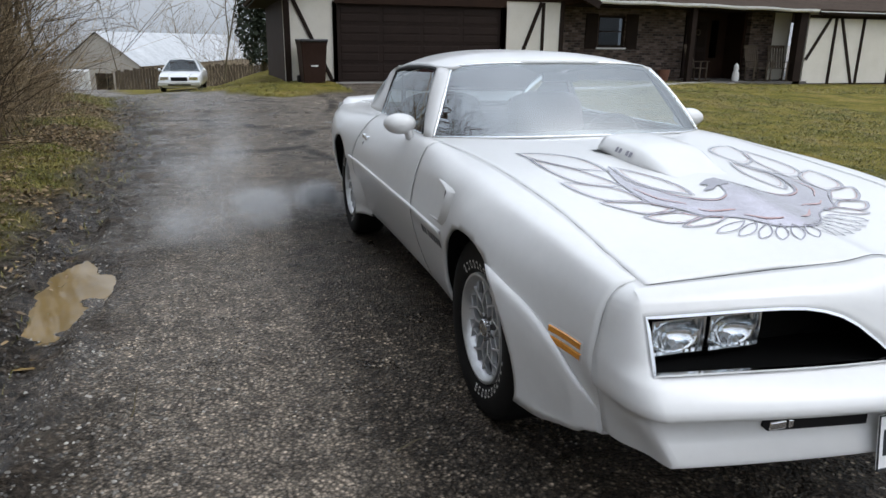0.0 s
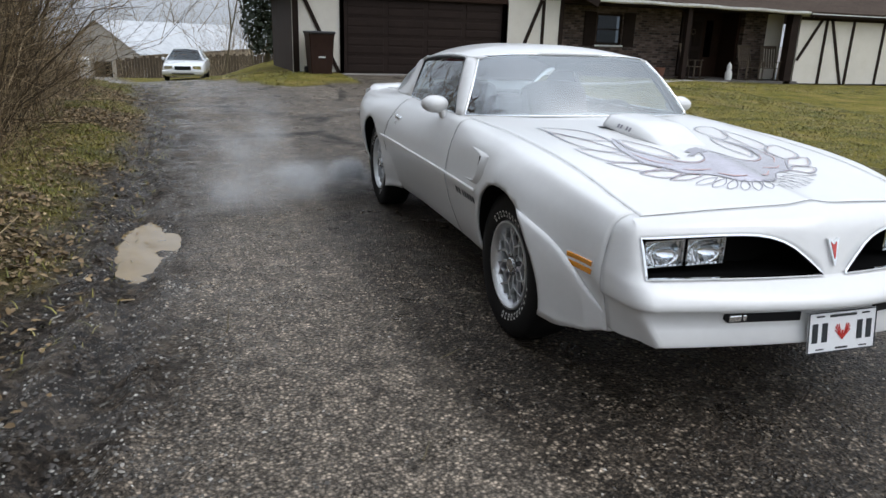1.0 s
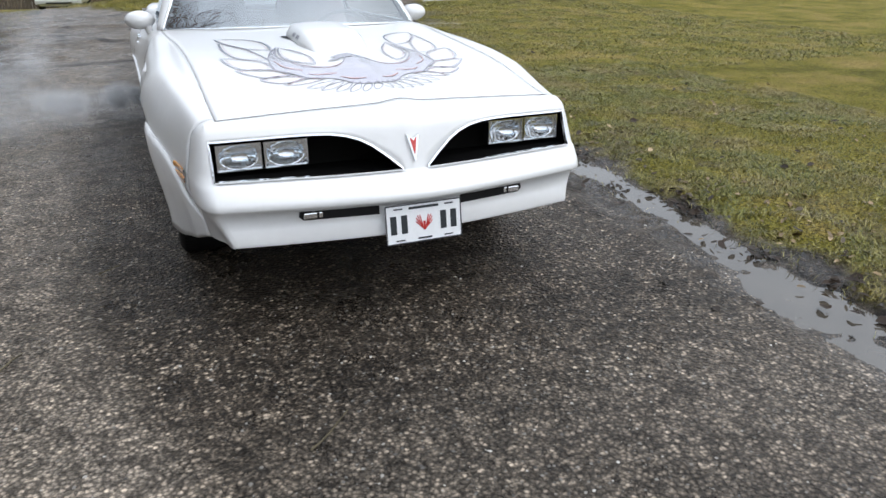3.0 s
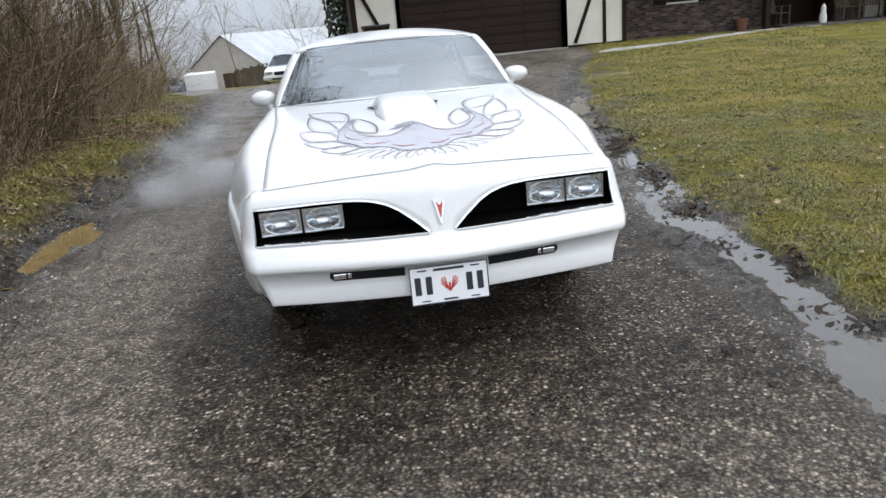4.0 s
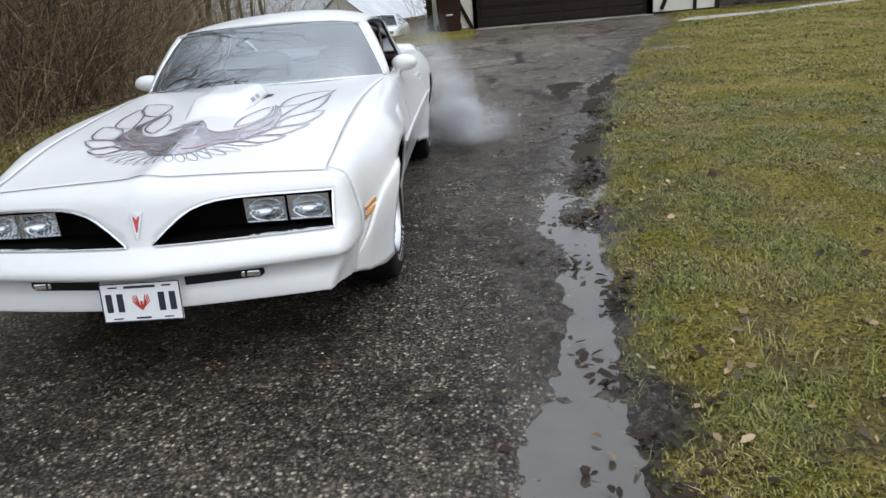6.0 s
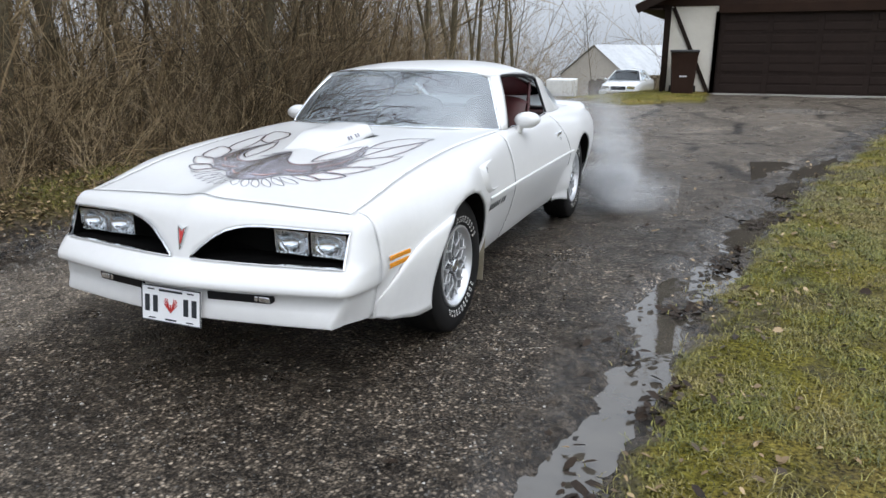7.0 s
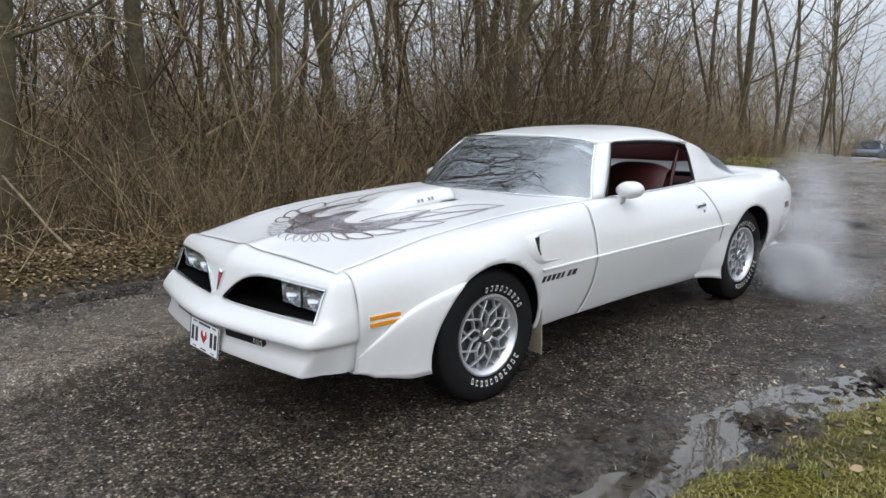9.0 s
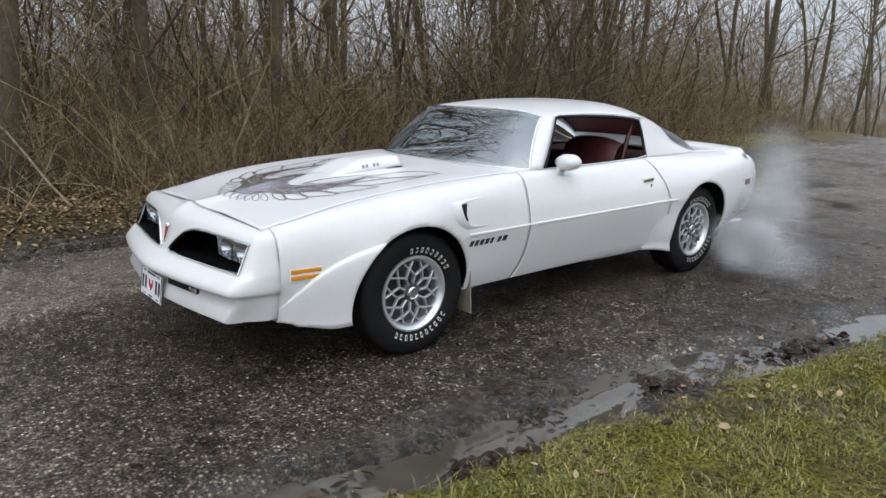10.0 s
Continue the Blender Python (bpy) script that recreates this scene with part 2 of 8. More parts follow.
def brick_mat():
    m, n, l, b = nodes_of("mottled_brick")
    c, mp = n.new("ShaderNodeTexCoord"), n.new("ShaderNodeMapping")
    mp.inputs["Rotation"].default_value = (radians(90), 0, 0)
    l.new(c.outputs["Object"], mp.inputs["Vector"])
    br = n.new("ShaderNodeTexBrick")
    br.inputs["Scale"].default_value = 1.0
    br.inputs["Brick Width"].default_value, br.inputs["Row Height"].default_value, br.inputs["Mortar Size"].default_value = 0.215, 0.075, 0.009
    br.inputs["Color1"].default_value, br.inputs["Color2"].default_value, br.inputs["Mortar"].default_value = (0.0, 0.0, 0.0, 1), (1, 1, 1, 1), (0.3, 0.3, 0.3, 1)
    l.new(mp.outputs["Vector"], br.inputs["Vector"])
    wn_ = noise_node(n, l, 7.5, 2)
    add = n.new("ShaderNodeMath")
    add.operation = "MULTIPLY_ADD"
    l.new(br.outputs["Color"], add.inputs[0])
    add.inputs[1].default_value = 0.5
    sc = n.new("ShaderNodeMath")
    sc.operation = "MULTIPLY"
    sc.inputs[1].default_value = 0.6
    l.new(wn_.outputs["Fac"], sc.inputs[0])
    l.new(sc.outputs[0], add.inputs[2])
    r = ramp_node(n, l, add.outputs[0], [(0.2, (0.008, 0.006, 0.005)), (0.38, (0.034, 0.02, 0.015)), (0.62, (0.078, 0.05, 0.039)), (0.9, (0.17, 0.13, 0.11))])
    col = mixc(n, l, br.outputs["Fac"], r.outputs["Color"], (0.08, 0.07, 0.06))
    l.new(col, b.inputs["Base Color"])
    b.inputs["Roughness"].default_value = 0.9
    bump_to(n, l, b, br.outputs["Fac"], 0.6, -0.008)
    return m


ROOF = roof_mat()
BRICK = brick_mat()

# ---- small builders ----
def thing(name, label, category, at=(0, 0, 0), group="", kind=""):
    return tagged(pose_ob(new(name), at), label, category, group, kind)


def pose_ob(ob, at):
    ob.matrix_world = at if isinstance(at, Matrix) else Matrix.Translation(at)
    ob.empty_display_size = 0.2
    return ob


def part(name, bm, mat, parent=None, label="", smooth=False, angle=None):
    """One mesh object from a bmesh (or ready mesh), under a thing or a part. Vertices are in the thing's own space."""
    if isinstance(bm, bmesh.types.BMesh):
        me = bpy.data.meshes.new(name)
        bmesh.ops.recalc_face_normals(bm, faces=bm.faces)
        bm.to_mesh(me)
        bm.free()
    else:
        me = bm
    if mat is not None and not me.materials:
        me.materials.append(mat)
    if smooth:
        me.polygons.foreach_set("use_smooth", [True] * len(me.polygons))
        if angle:
            me.set_sharp_from_angle(angle=radians(angle))
    ob = new(name, me)
    if parent is not None:
        ob.parent = parent
    if label:
        ob["label"] = label
    return ob


def solid(ob, thick, offset=-1.0):
    s = ob.modifiers.new("thickness", "SOLIDIFY")
    s.thickness, s.offset, s.use_even_offset = thick, offset, False
    return ob


def bevel(ob, width, segments=2):
    b = ob.modifiers.new("soft_edges", "BEVEL")
    b.width, b.segments, b.limit_method = width, segments, "ANGLE"
    return ob


def box(bm, x0, x1, y0, y1, z0, z1, m=None):
    v = [bm.verts.new((x, y, z)) for x in (x0, x1) for y in (y0, y1) for z in (z0, z1)]
    if m is not None:
        for k in v:
            k.co = m @ k.co
    for q in ((0, 1, 3, 2), (4, 6, 7, 5), (0, 4, 5, 1), (2, 3, 7, 6), (0, 2, 6, 4), (1, 5, 7, 3)):
        bm.faces.new([v[i] for i in q])
    return bm


def boxes(*specs):
    bm = bmesh.new()
    for s in specs:
        box(bm, *s)
    return bm


def bar(bm, a, b, w, d, up=(0, 0, 1)):
    """A squared bar from a to b, w wide and d deep."""
    a, b = Vector(a), Vector(b)
    t = (b - a).normalized()
    s = t.cross(Vector(up))
    s = s.normalized() if s.length > 1e-4 else Vector((1, 0, 0))
    u = s.cross(t).normalized()
    v = [bm.verts.new(p + s * i * w / 2 + u * j * d / 2) for p in (a, b) for i, j in ((-1, -1), (1, -1), (1, 1), (-1, 1))]
    for q in ((0, 1, 2, 3), (7, 6, 5, 4), (0, 4, 5, 1), (1, 5, 6, 2), (2, 6, 7, 3), (3, 7, 4, 0)):
        bm.faces.new([v[i] for i in q])
    return bm


def sheet(rows, close=False):
    """A bmesh grid from rows of points."""
    bm = bmesh.new()
    vs = [[bm.verts.new(p) for p in r] for r in rows]
    for i in range(len(vs) - 1):
        n = len(vs[i])
        for j in range(n if close else n - 1):
            k = (j + 1) % n
            bm.faces.new((vs[i][j], vs[i + 1][j], vs[i + 1][k], vs[i][k]))
    return bm


def lathe(profile, axis="x", n=48, at=(0, 0, 0)):
    """Rings of (along the axis, radius) turned round an axis."""
    rows = []
    for a, r in profile:
        row = []
        for k in range(n):
            c, s = math.cos(2 * math.pi * k / n) * r, math.sin(2 * math.pi * k / n) * r
            p = {"x": (a, c, s), "y": (c, a, s), "z": (c, s, a)}[axis]
            row.append((p[0] + at[0], p[1] + at[1], p[2] + at[2]))
        rows.append(row)
    return sheet(rows, close=True)


def tube_arrays(strands, sides=3):
    """Vertices and faces of many tapered tubes; a strand is (points, radii)."""
    V, F, base = [], [], 0
    ang = np.arange(sides) * 2 * np.pi / sides
    ca, sa = np.cos(ang), np.sin(ang)
    for pts, rad in strands:
        pts, rad = np.asarray(pts, float), np.asarray(rad, float)
        t = np.gradient(pts, axis=0)
        t /= np.linalg.norm(t, axis=1)[:, None] + 1e-9
        side = np.cross(t[0], (1.0, 0, 0) if abs(t[0][0]) < 0.7 else (0, 0, 1.0))
        a = np.empty_like(t)
        for k in range(len(t)):
            side = side - t[k] * np.dot(side, t[k])
            side = side / (np.linalg.norm(side) + 1e-9)
            a[k] = side
        b = np.cross(t, a)
        ring = pts[:, None, :] + rad[:, None, None] * (ca[None, :, None] * a[:, None, :] + sa[None, :, None] * b[:, None, :])
        n = len(pts)
        V.append(ring.reshape(-1, 3))
        i = np.arange(n - 1)[:, None] * sides + np.arange(sides)[None, :]
        j = np.arange(n - 1)[:, None] * sides + (np.arange(sides)[None, :] + 1) % sides
        F.append(np.stack([i, j, j + sides, i + sides], -1).reshape(-1, 4) + base)
        base += n * sides
    return np.concatenate(V), np.concatenate(F)


def raw_mesh(name, V, F):
    """A mesh from arrays of vertices and of equal-sized faces."""
    me = bpy.data.meshes.new(name)
    V, F = np.asarray(V, np.float32), np.asarray(F, np.int32)
    k = F.shape[1]
    me.vertices.add(len(V))
    me.vertices.foreach_set("co", V.ravel())
    me.loops.add(F.size)
    me.loops.foreach_set("vertex_index", F.ravel())
    me.polygons.add(len(F))
    me.polygons.foreach_set("loop_start", np.arange(len(F), dtype=np.int32) * k)
    me.update(calc_edges=True)
    return me


def pchip(xs, ys, x):
    """Smooth interpolation without overshoot; ys may hold several columns."""
    xs, ys = np.asarray(xs, float), np.asarray(ys, float)
    h = np.diff(xs)
    d = np.diff(ys, axis=0) / h.reshape(-1, *([1] * (ys.ndim - 1)))
    m = np.zeros_like(ys)
    m[0], m[-1] = d[0], d[-1]
    for i in range(1, len(xs) - 1):
        a, b = d[i - 1], d[i]
        w1, w2 = 2 * h[i] + h[i - 1], h[i] + 2 * h[i - 1]
        ok = a * b > 0
        m[i] = np.where(ok, (w1 + w2) / (w1 / np.where(ok, a, 1) + w2 / np.where(ok, b, 1)), 0)
    x = np.clip(np.asarray(x, float), xs[0], xs[-1])
    i = np.clip(np.searchsorted(xs, x) - 1, 0, len(xs) - 2)
    t = (x - xs[i]) / h[i]
    sh = (-1,) + (1,) * (ys.ndim - 1) if np.ndim(x) else ()
    t, hh = (t.reshape(sh), h[i].reshape(sh)) if np.ndim(x) else (t, h[i])
    return (2 * t**3 - 3 * t**2 + 1) * ys[i] + (t**3 - 2 * t**2 + t) * hh * m[i] + (-2 * t**3 + 3 * t**2) * ys[i + 1] + (t**3 - t**2) * hh * m[i + 1]


def smoothstep(a, b, x):
    t = np.clip((np.asarray(x, float) - a) / (b - a), 0, 1)
    return t * t * (3 - 2 * t)

# ---- ground: driveway, mud edges, lawn and leaf-covered bank in one sheet ----
RNG = np.random.default_rng(7)
LATTICE = RNG.random((256, 256))


def vnoise(x, y, scale, octaves=3, shift=0.0):
    out, amp, tot = 0.0, 1.0, 0.0
    x, y = np.asarray(x, float) * scale + shift, np.asarray(y, float) * scale + shift * 1.7
    for _ in range(octaves):
        xi, yi = np.floor(x).astype(int), np.floor(y).astype(int)
        fx, fy = x - xi, y - yi
        fx, fy = fx * fx * (3 - 2 * fx), fy * fy * (3 - 2 * fy)
        a, b = LATTICE[xi % 256, yi % 256], LATTICE[(xi + 1) % 256, yi % 256]
        c, d = LATTICE[xi % 256, (yi + 1) % 256], LATTICE[(xi + 1) % 256, (yi + 1) % 256]
        out = out + amp * ((a * (1 - fx) + b * fx) * (1 - fy) + (c * (1 - fx) + d * fx) * fy)
        tot += amp
        amp, x, y = amp * 0.5, x * 2.03 + 11.3, y * 2.03 + 5.7
    return out / tot


def left_edge(y):
    return np.interp(y, [-30, -6, -2, 0, 6, 10, 14, 20, 34, 60, 95], [-6, -3.4, -3.0, -2.95, -2.9, -3.2, -3.75, -5.2, -9.5, -14.5, -20])


def right_edge(y):
    return np.interp(y, [-30, -6, -2, -0.9, 0, 0.6, 1.3, 2.2, 3.4, 6.3, 9, 11.7, 13.5, 15, 17.7, 18.0], [1.25, 1.6, 1.77, 1.87, 1.92, 2.02, 2.14, 2.33, 2.54, 3.15, 3.95, 4.85, 5.9, 6.4, 6.8, 6.4])


def island_mask(x, y):
    """The grassy mound between the lane and the garage."""
    inner = np.interp(y, [13.3, 14.2, 16, 20, 34, 60, 95], [-0.3, -1.3, -2.1, -3.0, -6.2, -11, -16])
    front = 13.6 + 0.5 * np.sin(x * 0.9) + 0.25 * (x + 0.5) ** 2 * (x > -0.5)
    return smoothstep(-0.15, 0.2, x - inner) * smoothstep(-0.2, 0.25, y - front) * (1 - smoothstep(1.25, 1.45, x) * (y < 17.8))


def zones(x, y):
    wob = (vnoise(x, y, 1.3, 3) - 0.5) * 0.5 + (vnoise(x, y, 6, 2, 3.1) - 0.5) * 0.22
    isl = island_mask(x + wob * 0.6, y + wob * 0.6)
    lawn = smoothstep(-0.08, 0.12, x - right_edge(y) + wob * 0.6 + (vnoise(x, y, 3.4, 3, 31) - 0.5) * 0.4)
    lawn = np.where(y > 17.65, isl, lawn)
    bank = smoothstep(-0.05, 0.35, left_edge(y) - x + wob)
    bare = smoothstep(0.54, 0.64, vnoise(x, y, 2.4, 4, 14)) * smoothstep(1.6, 0.2, x - right_edge(y)) * (y < 12)
    grass = np.clip(np.maximum(lawn * (1 - 0.6 * bare), isl), 0, 1)
    grass_left = bank * smoothstep(0.38, 0.58, vnoise(x, y, 0.9, 4, 9)) * smoothstep(0.3, 2, y) * 0.85 * (1 - smoothstep(0.9, 1.7, left_edge(y) - x))
    asphalt_l = smoothstep(0.3, 0.72, x - left_edge(y) - 0.02 + wob * 1.2)
    asphalt_r = smoothstep(0.12, 0.5, right_edge(y) - x - 0.04 + wob * 1.1)
    asphalt = asphalt_l * np.where(y > 17.65, 1.0, asphalt_r) * (1 - smoothstep(0.0, 0.6, isl))
    track = np.interp(y, [-3.5, -2.4, -1.4, -0.7, 2, 6, 10], [-0.5, -0.75, -1.05, -1.3, -1.36, -1.2, -0.6])
    dry = smoothstep(0.16, -0.14, x - track + wob * 0.35) * smoothstep(-0.55, 0.1, x - left_edge(y) - 0.95 + wob * 0.6) * (0.45 + 0.75 * vnoise(x, y, 0.9, 3, 5)) * smoothstep(14, 8, y)
    dry = np.maximum(dry, 0.5 * smoothstep(-1.3, -2.1, y + wob) * (0.5 + 0.8 * vnoise(x, y, 1.1, 3, 15)))
    dry = np.maximum(dry, (0.45 + 0.1 * smoothstep(7, 12, y) + 0.4 * smoothstep(0.42, 0.62, vnoise(x, y, 0.7, 4, 19))) * smoothstep(3.5, 7.5, y))
    dry = np.maximum(dry, smoothstep(13, 16.5, y) * smoothstep(0.5, 2.5, x) * (0.7 + 0.3 * smoothstep(0.4, 0.5, vnoise(x, y * 2, 0.5, 3, 71))))
    wild = smoothstep(45, 75, np.hypot(x - 5, y - 10)) * (1 - asphalt)
    grass, bank = grass * (1 - wild), np.maximum(bank, wild)
    return asphalt, np.clip(grass + grass_left, 0, 1), np.clip(bank - grass_left, 0, 1), np.clip(dry, 0, 1)


def channel(x, y):
    """How far a place lies into the wet hollows along the edges."""
    c = np.interp(y, [-3, -1.85, -1.45, -1, 0, 0.8, 1.6, 2.3, 3.85, 6.2, 8], [1.24, 1.48, 1.55, 1.65, 1.77, 1.85, 2.02, 2.15, 2.46, 2.97, 3.5])
    w = np.interp(y, [-4, -2.4, -1.85, -1.4, -1.0, -0.5, 0, 0.8, 1.6, 2.3, 3, 3.85, 5, 6.2, 7, 8], [0, 0.23, 0.23, 0.21, 0.16, 0.13, 0.17, 0.24, 0.24, 0.19, 0.15, 0.16, 0.15, 0.2, 0.1, 0])
    c = c + (vnoise(x * 0, y, 1.6, 3, 4.4) - 0.5) * 0.12
    d = smoothstep(1.25, 0.3, np.abs(x - c) / (w + 1e-3)) * (w > 0.01) * (0.6 + 0.6 * smoothstep(0.36, 0.55, vnoise(x, y, 2.3, 3, 1.5)))
    for px, py, rx, ry in ((-2.57, 1.84, 0.2, 0.6), (3.05, 6.2, 0.28, 0.3), (3.35, 7.2, 0.24, 0.22), (4.6, 9.6, 0.5, 0.35), (-2.2, 8.6, 0.25, 0.16), (3.3, 13.2, 0.8, 0.45), (0.3, 9.8, 0.35, 0.2)):
        e = ((x - px) / rx) ** 2 + ((y - py) / ry) ** 2
        d = np.maximum(d, smoothstep(1.5, 0.4, e))
    return d


def ground_z(x, y):
    x, y = np.asarray(x, float), np.asarray(y, float)
    ramp = 0.21 * smoothstep(6, 17, y) * (1 - 0.8 * smoothstep(9, 18, x))
    down = -0.3 * smoothstep(14.5, 28, y) - 0.0355 * np.maximum(0, y - 14.5) - 0.036 * np.maximum(0, y - 36) * (y < 110) - 2.66 * (y >= 110)
    house = smoothstep(-2.5, 1.5, x - np.maximum(0, y - 30) * 0.5)
    z = ramp * smoothstep(-6, -1, x) + down * (1 - house)
    over = left_edge(y) - x
    z = z + 0.15 * smoothstep(0, 0.8, over) - 0.055 * np.clip(over - 3, 0, 70) * smoothstep(40, 10, y) - 0.03 * np.clip(over - 3, 0, 60) * smoothstep(10, 40, y)
    z = z + 0.03 * smoothstep(0, 0.4, x - right_edge(y)) * (y < 18)
    z = z + 0.1 * island_mask(x, y) * smoothstep(13.5, 18, y) * smoothstep(2, 0.5, x) * smoothstep(-3, -0.5, x) * smoothstep(38, 26, y)
    z = z - 0.2 * np.exp(-((x + 3.6) / 3) ** 2 - ((y - 35) / 6) ** 2)
    z = z - 0.6 * smoothstep(-6, -12, x) * smoothstep(34, 54, y)
    r = np.hypot(x, y - 10)
    z = z + (4.5 + 3 * (vnoise(x, y, 0.03, 3, 3) - 0.5)) * smoothstep(-36, -100, x) * smoothstep(110, 60, y) + 1.5 * (vnoise(x, y, 0.008, 2) - 0.4) * smoothstep(100, 220, r)
    z = z + (vnoise(x, y, 0.9, 4) - 0.5) * 0.05 * smoothstep(2.0, 3.0, np.abs(x + 0.2)) + (vnoise(x, y, 4, 3, 2) - 0.5) * 0.016
    edge = np.exp(-((x - right_edge(y) + 0.25) / 0.35) ** 2) + np.exp(-((x - left_edge(y) - 0.25) / 0.4) ** 2)
    z = z + edge * ((vnoise(x, y, 7, 3, 4) - 0.5) * 0.055 + (vnoise(x, y, 19, 3, 6) - 0.5) * 0.034)
    rut = x - np.interp(y, [-2, 0.6, 1.5, 3.7, 4.6, 7], [-2.62, -2.6, -2.62, -2.75, -2.9, -3.0]) + (vnoise(x * 0, y, 1.1, 2, 8.8) - 0.5) * 0.12
    along = smoothstep(-2.5, -1.2, y) * smoothstep(8, 5.5, y)
    z = z + along * (0.028 * np.exp(-((rut - 0.17) / 0.06) ** 2) + 0.04 * np.exp(-((rut + 0.17) / 0.07) ** 2) - 0.03 * np.exp(-((rut / 0.11) ** 4)) * (1 - 0.75 * np.exp(-(((y - 1.6) / 1.1) ** 4))) + 0.004 * np.sin(y * 70 + x * 25) * np.exp(-((rut / 0.1) ** 4)))
    z = z - 0.035 * smoothstep(0.55, 0.62, vnoise(x, y, 0.85, 4, 61)) * smoothstep(3.5, 6, y) * smoothstep(13, 11, y) * smoothstep(0, 0.4, x - left_edge(y)) * smoothstep(0.2, 0.8, right_edge(y) - x)
    ch = channel(x, y)
    calm = 0.3 + 0.7 * (x > 0)
    return z - 0.056 * ch + calm * ch * (1.15 - 0.55 * smoothstep(0.6, 1.1, ch)) * ((vnoise(x, y, 5, 3, 7) - 0.5) * 0.055 + (vnoise(x, y, 13, 4, 3) - 0.5) * 0.07 + (vnoise(x, y, 34, 2, 9) - 0.5) * 0.03)


def axis_steps(lo, hi, fine, far, grow=1.25):
    mid = np.arange(lo, hi + fine / 2, fine)
    up, s, v = [], fine, mid[-1]
    while v < far:
        s = min(s * grow, 14)
        v += s
        up.append(v)
    dn, s, v = [], fine, mid[0]
    while v > -far:
        s = min(s * grow, 14)
        v -= s
        dn.append(v)
    return np.concatenate([dn[::-1], mid, up])


def ground_mat():
    m, n, l, b = nodes_of("wet_driveway_mud_grass_leaves")
    at = n.new("ShaderNodeVertexColor")
    at.layer_name = "zone"
    sep = n.new("ShaderNodeSeparateColor")
    l.new(at.outputs["Color"], sep.inputs["Color"])
    co = n.new("ShaderNodeTexCoord").outputs["Object"]
    # wet asphalt with pale and dark stones
    v1, v2 = n.new("ShaderNodeTexVoronoi"), n.new("ShaderNodeTexVoronoi")
    v1.inputs["Scale"].default_value, v2.inputs["Scale"].default_value = 72, 150
    for v in (v1, v2):
        l.new(co, v.inputs["Vector"])
    s1 = ramp_node(n, l, v1.outputs["Color"], [(0.0, (0.006, 0.0052, 0.0044)), (0.45, (0.017, 0.0143, 0.0118)), (0.74, (0.054, 0.046, 0.038)), (0.95, (0.4, 0.355, 0.3))])
    s2 = ramp_node(n, l, v2.outputs["Color"], [(0.0, (0.007, 0.006, 0.005)), (0.5, (0.024, 0.02, 0.0166)), (0.9, (0.22, 0.19, 0.158))])
    stones = mixc(n, l, 0.38, s1.outputs["Color"], s2.outputs["Color"])
    blot = noise_node(n, l, 0.7, 6, 0.65, vec=co)
    bl = ramp_node(n, l, blot.outputs["Fac"], [(0.34, (0.85, 0.81, 0.765)), (0.66, (2.05, 1.94, 1.8))])
    joint = ramp_node(n, l, v1.outputs["Distance"], [(0.3, (1.2, 1.2, 1.2)), (0.62, (0.42, 0.42, 0.42))])
    stones = mixc(n, l, 1.0, stones, joint.outputs["Color"], "MULTIPLY")
    asp = mixc(n, l, 1.0, stones, bl.outputs["Color"], "MULTIPLY")
    # crooked cracks in worn stretches
    wv = n.new("ShaderNodeMix")
    wv.data_type = "VECTOR"
    wv.inputs["Factor"].default_value = 0.12
    wob = noise_node(n, l, 3, 4, 0.6, vec=co)
    l.new(co, wv.inputs["A"])
    l.new(wob.outputs["Color"], wv.inputs["B"])
    crk = n.new("ShaderNodeTexVoronoi")
    crk.feature = "DISTANCE_TO_EDGE"
    crk.inputs["Scale"].default_value = 1.15
    l.new(wv.outputs["Result"], crk.inputs["Vector"])
    cl = ramp_node(n, l, crk.outputs["Distance"], [(0.0, (0.25, 0.25, 0.25)), (0.022, (1, 1, 1))])
    cm = noise_node(n, l, 0.45, 3, 0.6, vec=co)
    cf = ramp_node(n, l, cm.outputs["Fac"], [(0.57, (0, 0, 0)), (0.66, (1, 1, 1))])
    asp = mixc(n, l, cf.outputs["Color"], asp, mixc(n, l, 1.0, asp, cl.outputs["Color"], "MULTIPLY"))
    # broken ledges and patched plates where the drive is worn out
    wa = n.new("ShaderNodeVertexColor")
    wa.layer_name = "damp"
    wsp = n.new("ShaderNodeSeparateColor")
    l.new(wa.outputs["Color"], wsp.inputs["Color"])
    plate_v = n.new("ShaderNodeTexVoronoi")
    plate_v.feature = "DISTANCE_TO_EDGE"
    plate_v.inputs["Scale"].default_value = 0.62
    l.new(wv.outputs["Result"], plate_v.inputs["Vector"])
    gap = ramp_node(n, l, plate_v.outputs["Distance"], [(0.0, (0.16, 0.15, 0.145)), (0.03, (0.3, 0.29, 0.28)), (0.05, (1, 1, 1))])
    gm = noise_node(n, l, 0.55, 4, 0.65, vec=co)
    gf = ramp_node(n, l, gm.outputs["Fac"], [(0.47, (0, 0, 0)), (0.55, (1, 1, 1))])
    gfm = n.new("ShaderNodeMath")
    gfm.operation = "MULTIPLY"
    l.new(gf.outputs["Color"], gfm.inputs[0])
    l.new(wsp.outputs["Red"], gfm.inputs[1])
    dn = noise_node(n, l, 95, 4, 0.75, vec=co)
    dr = ramp_node(n, l, dn.outputs["Fac"], [(0.36, (0.1, 0.087, 0.073)), (0.64, (0.42, 0.365, 0.305))])
    dm = n.new("ShaderNodeMath")
    dm.operation = "MULTIPLY"
    dm.inputs[1].default_value = 0.8
    l.new(at.outputs["Alpha"], dm.inputs[0])
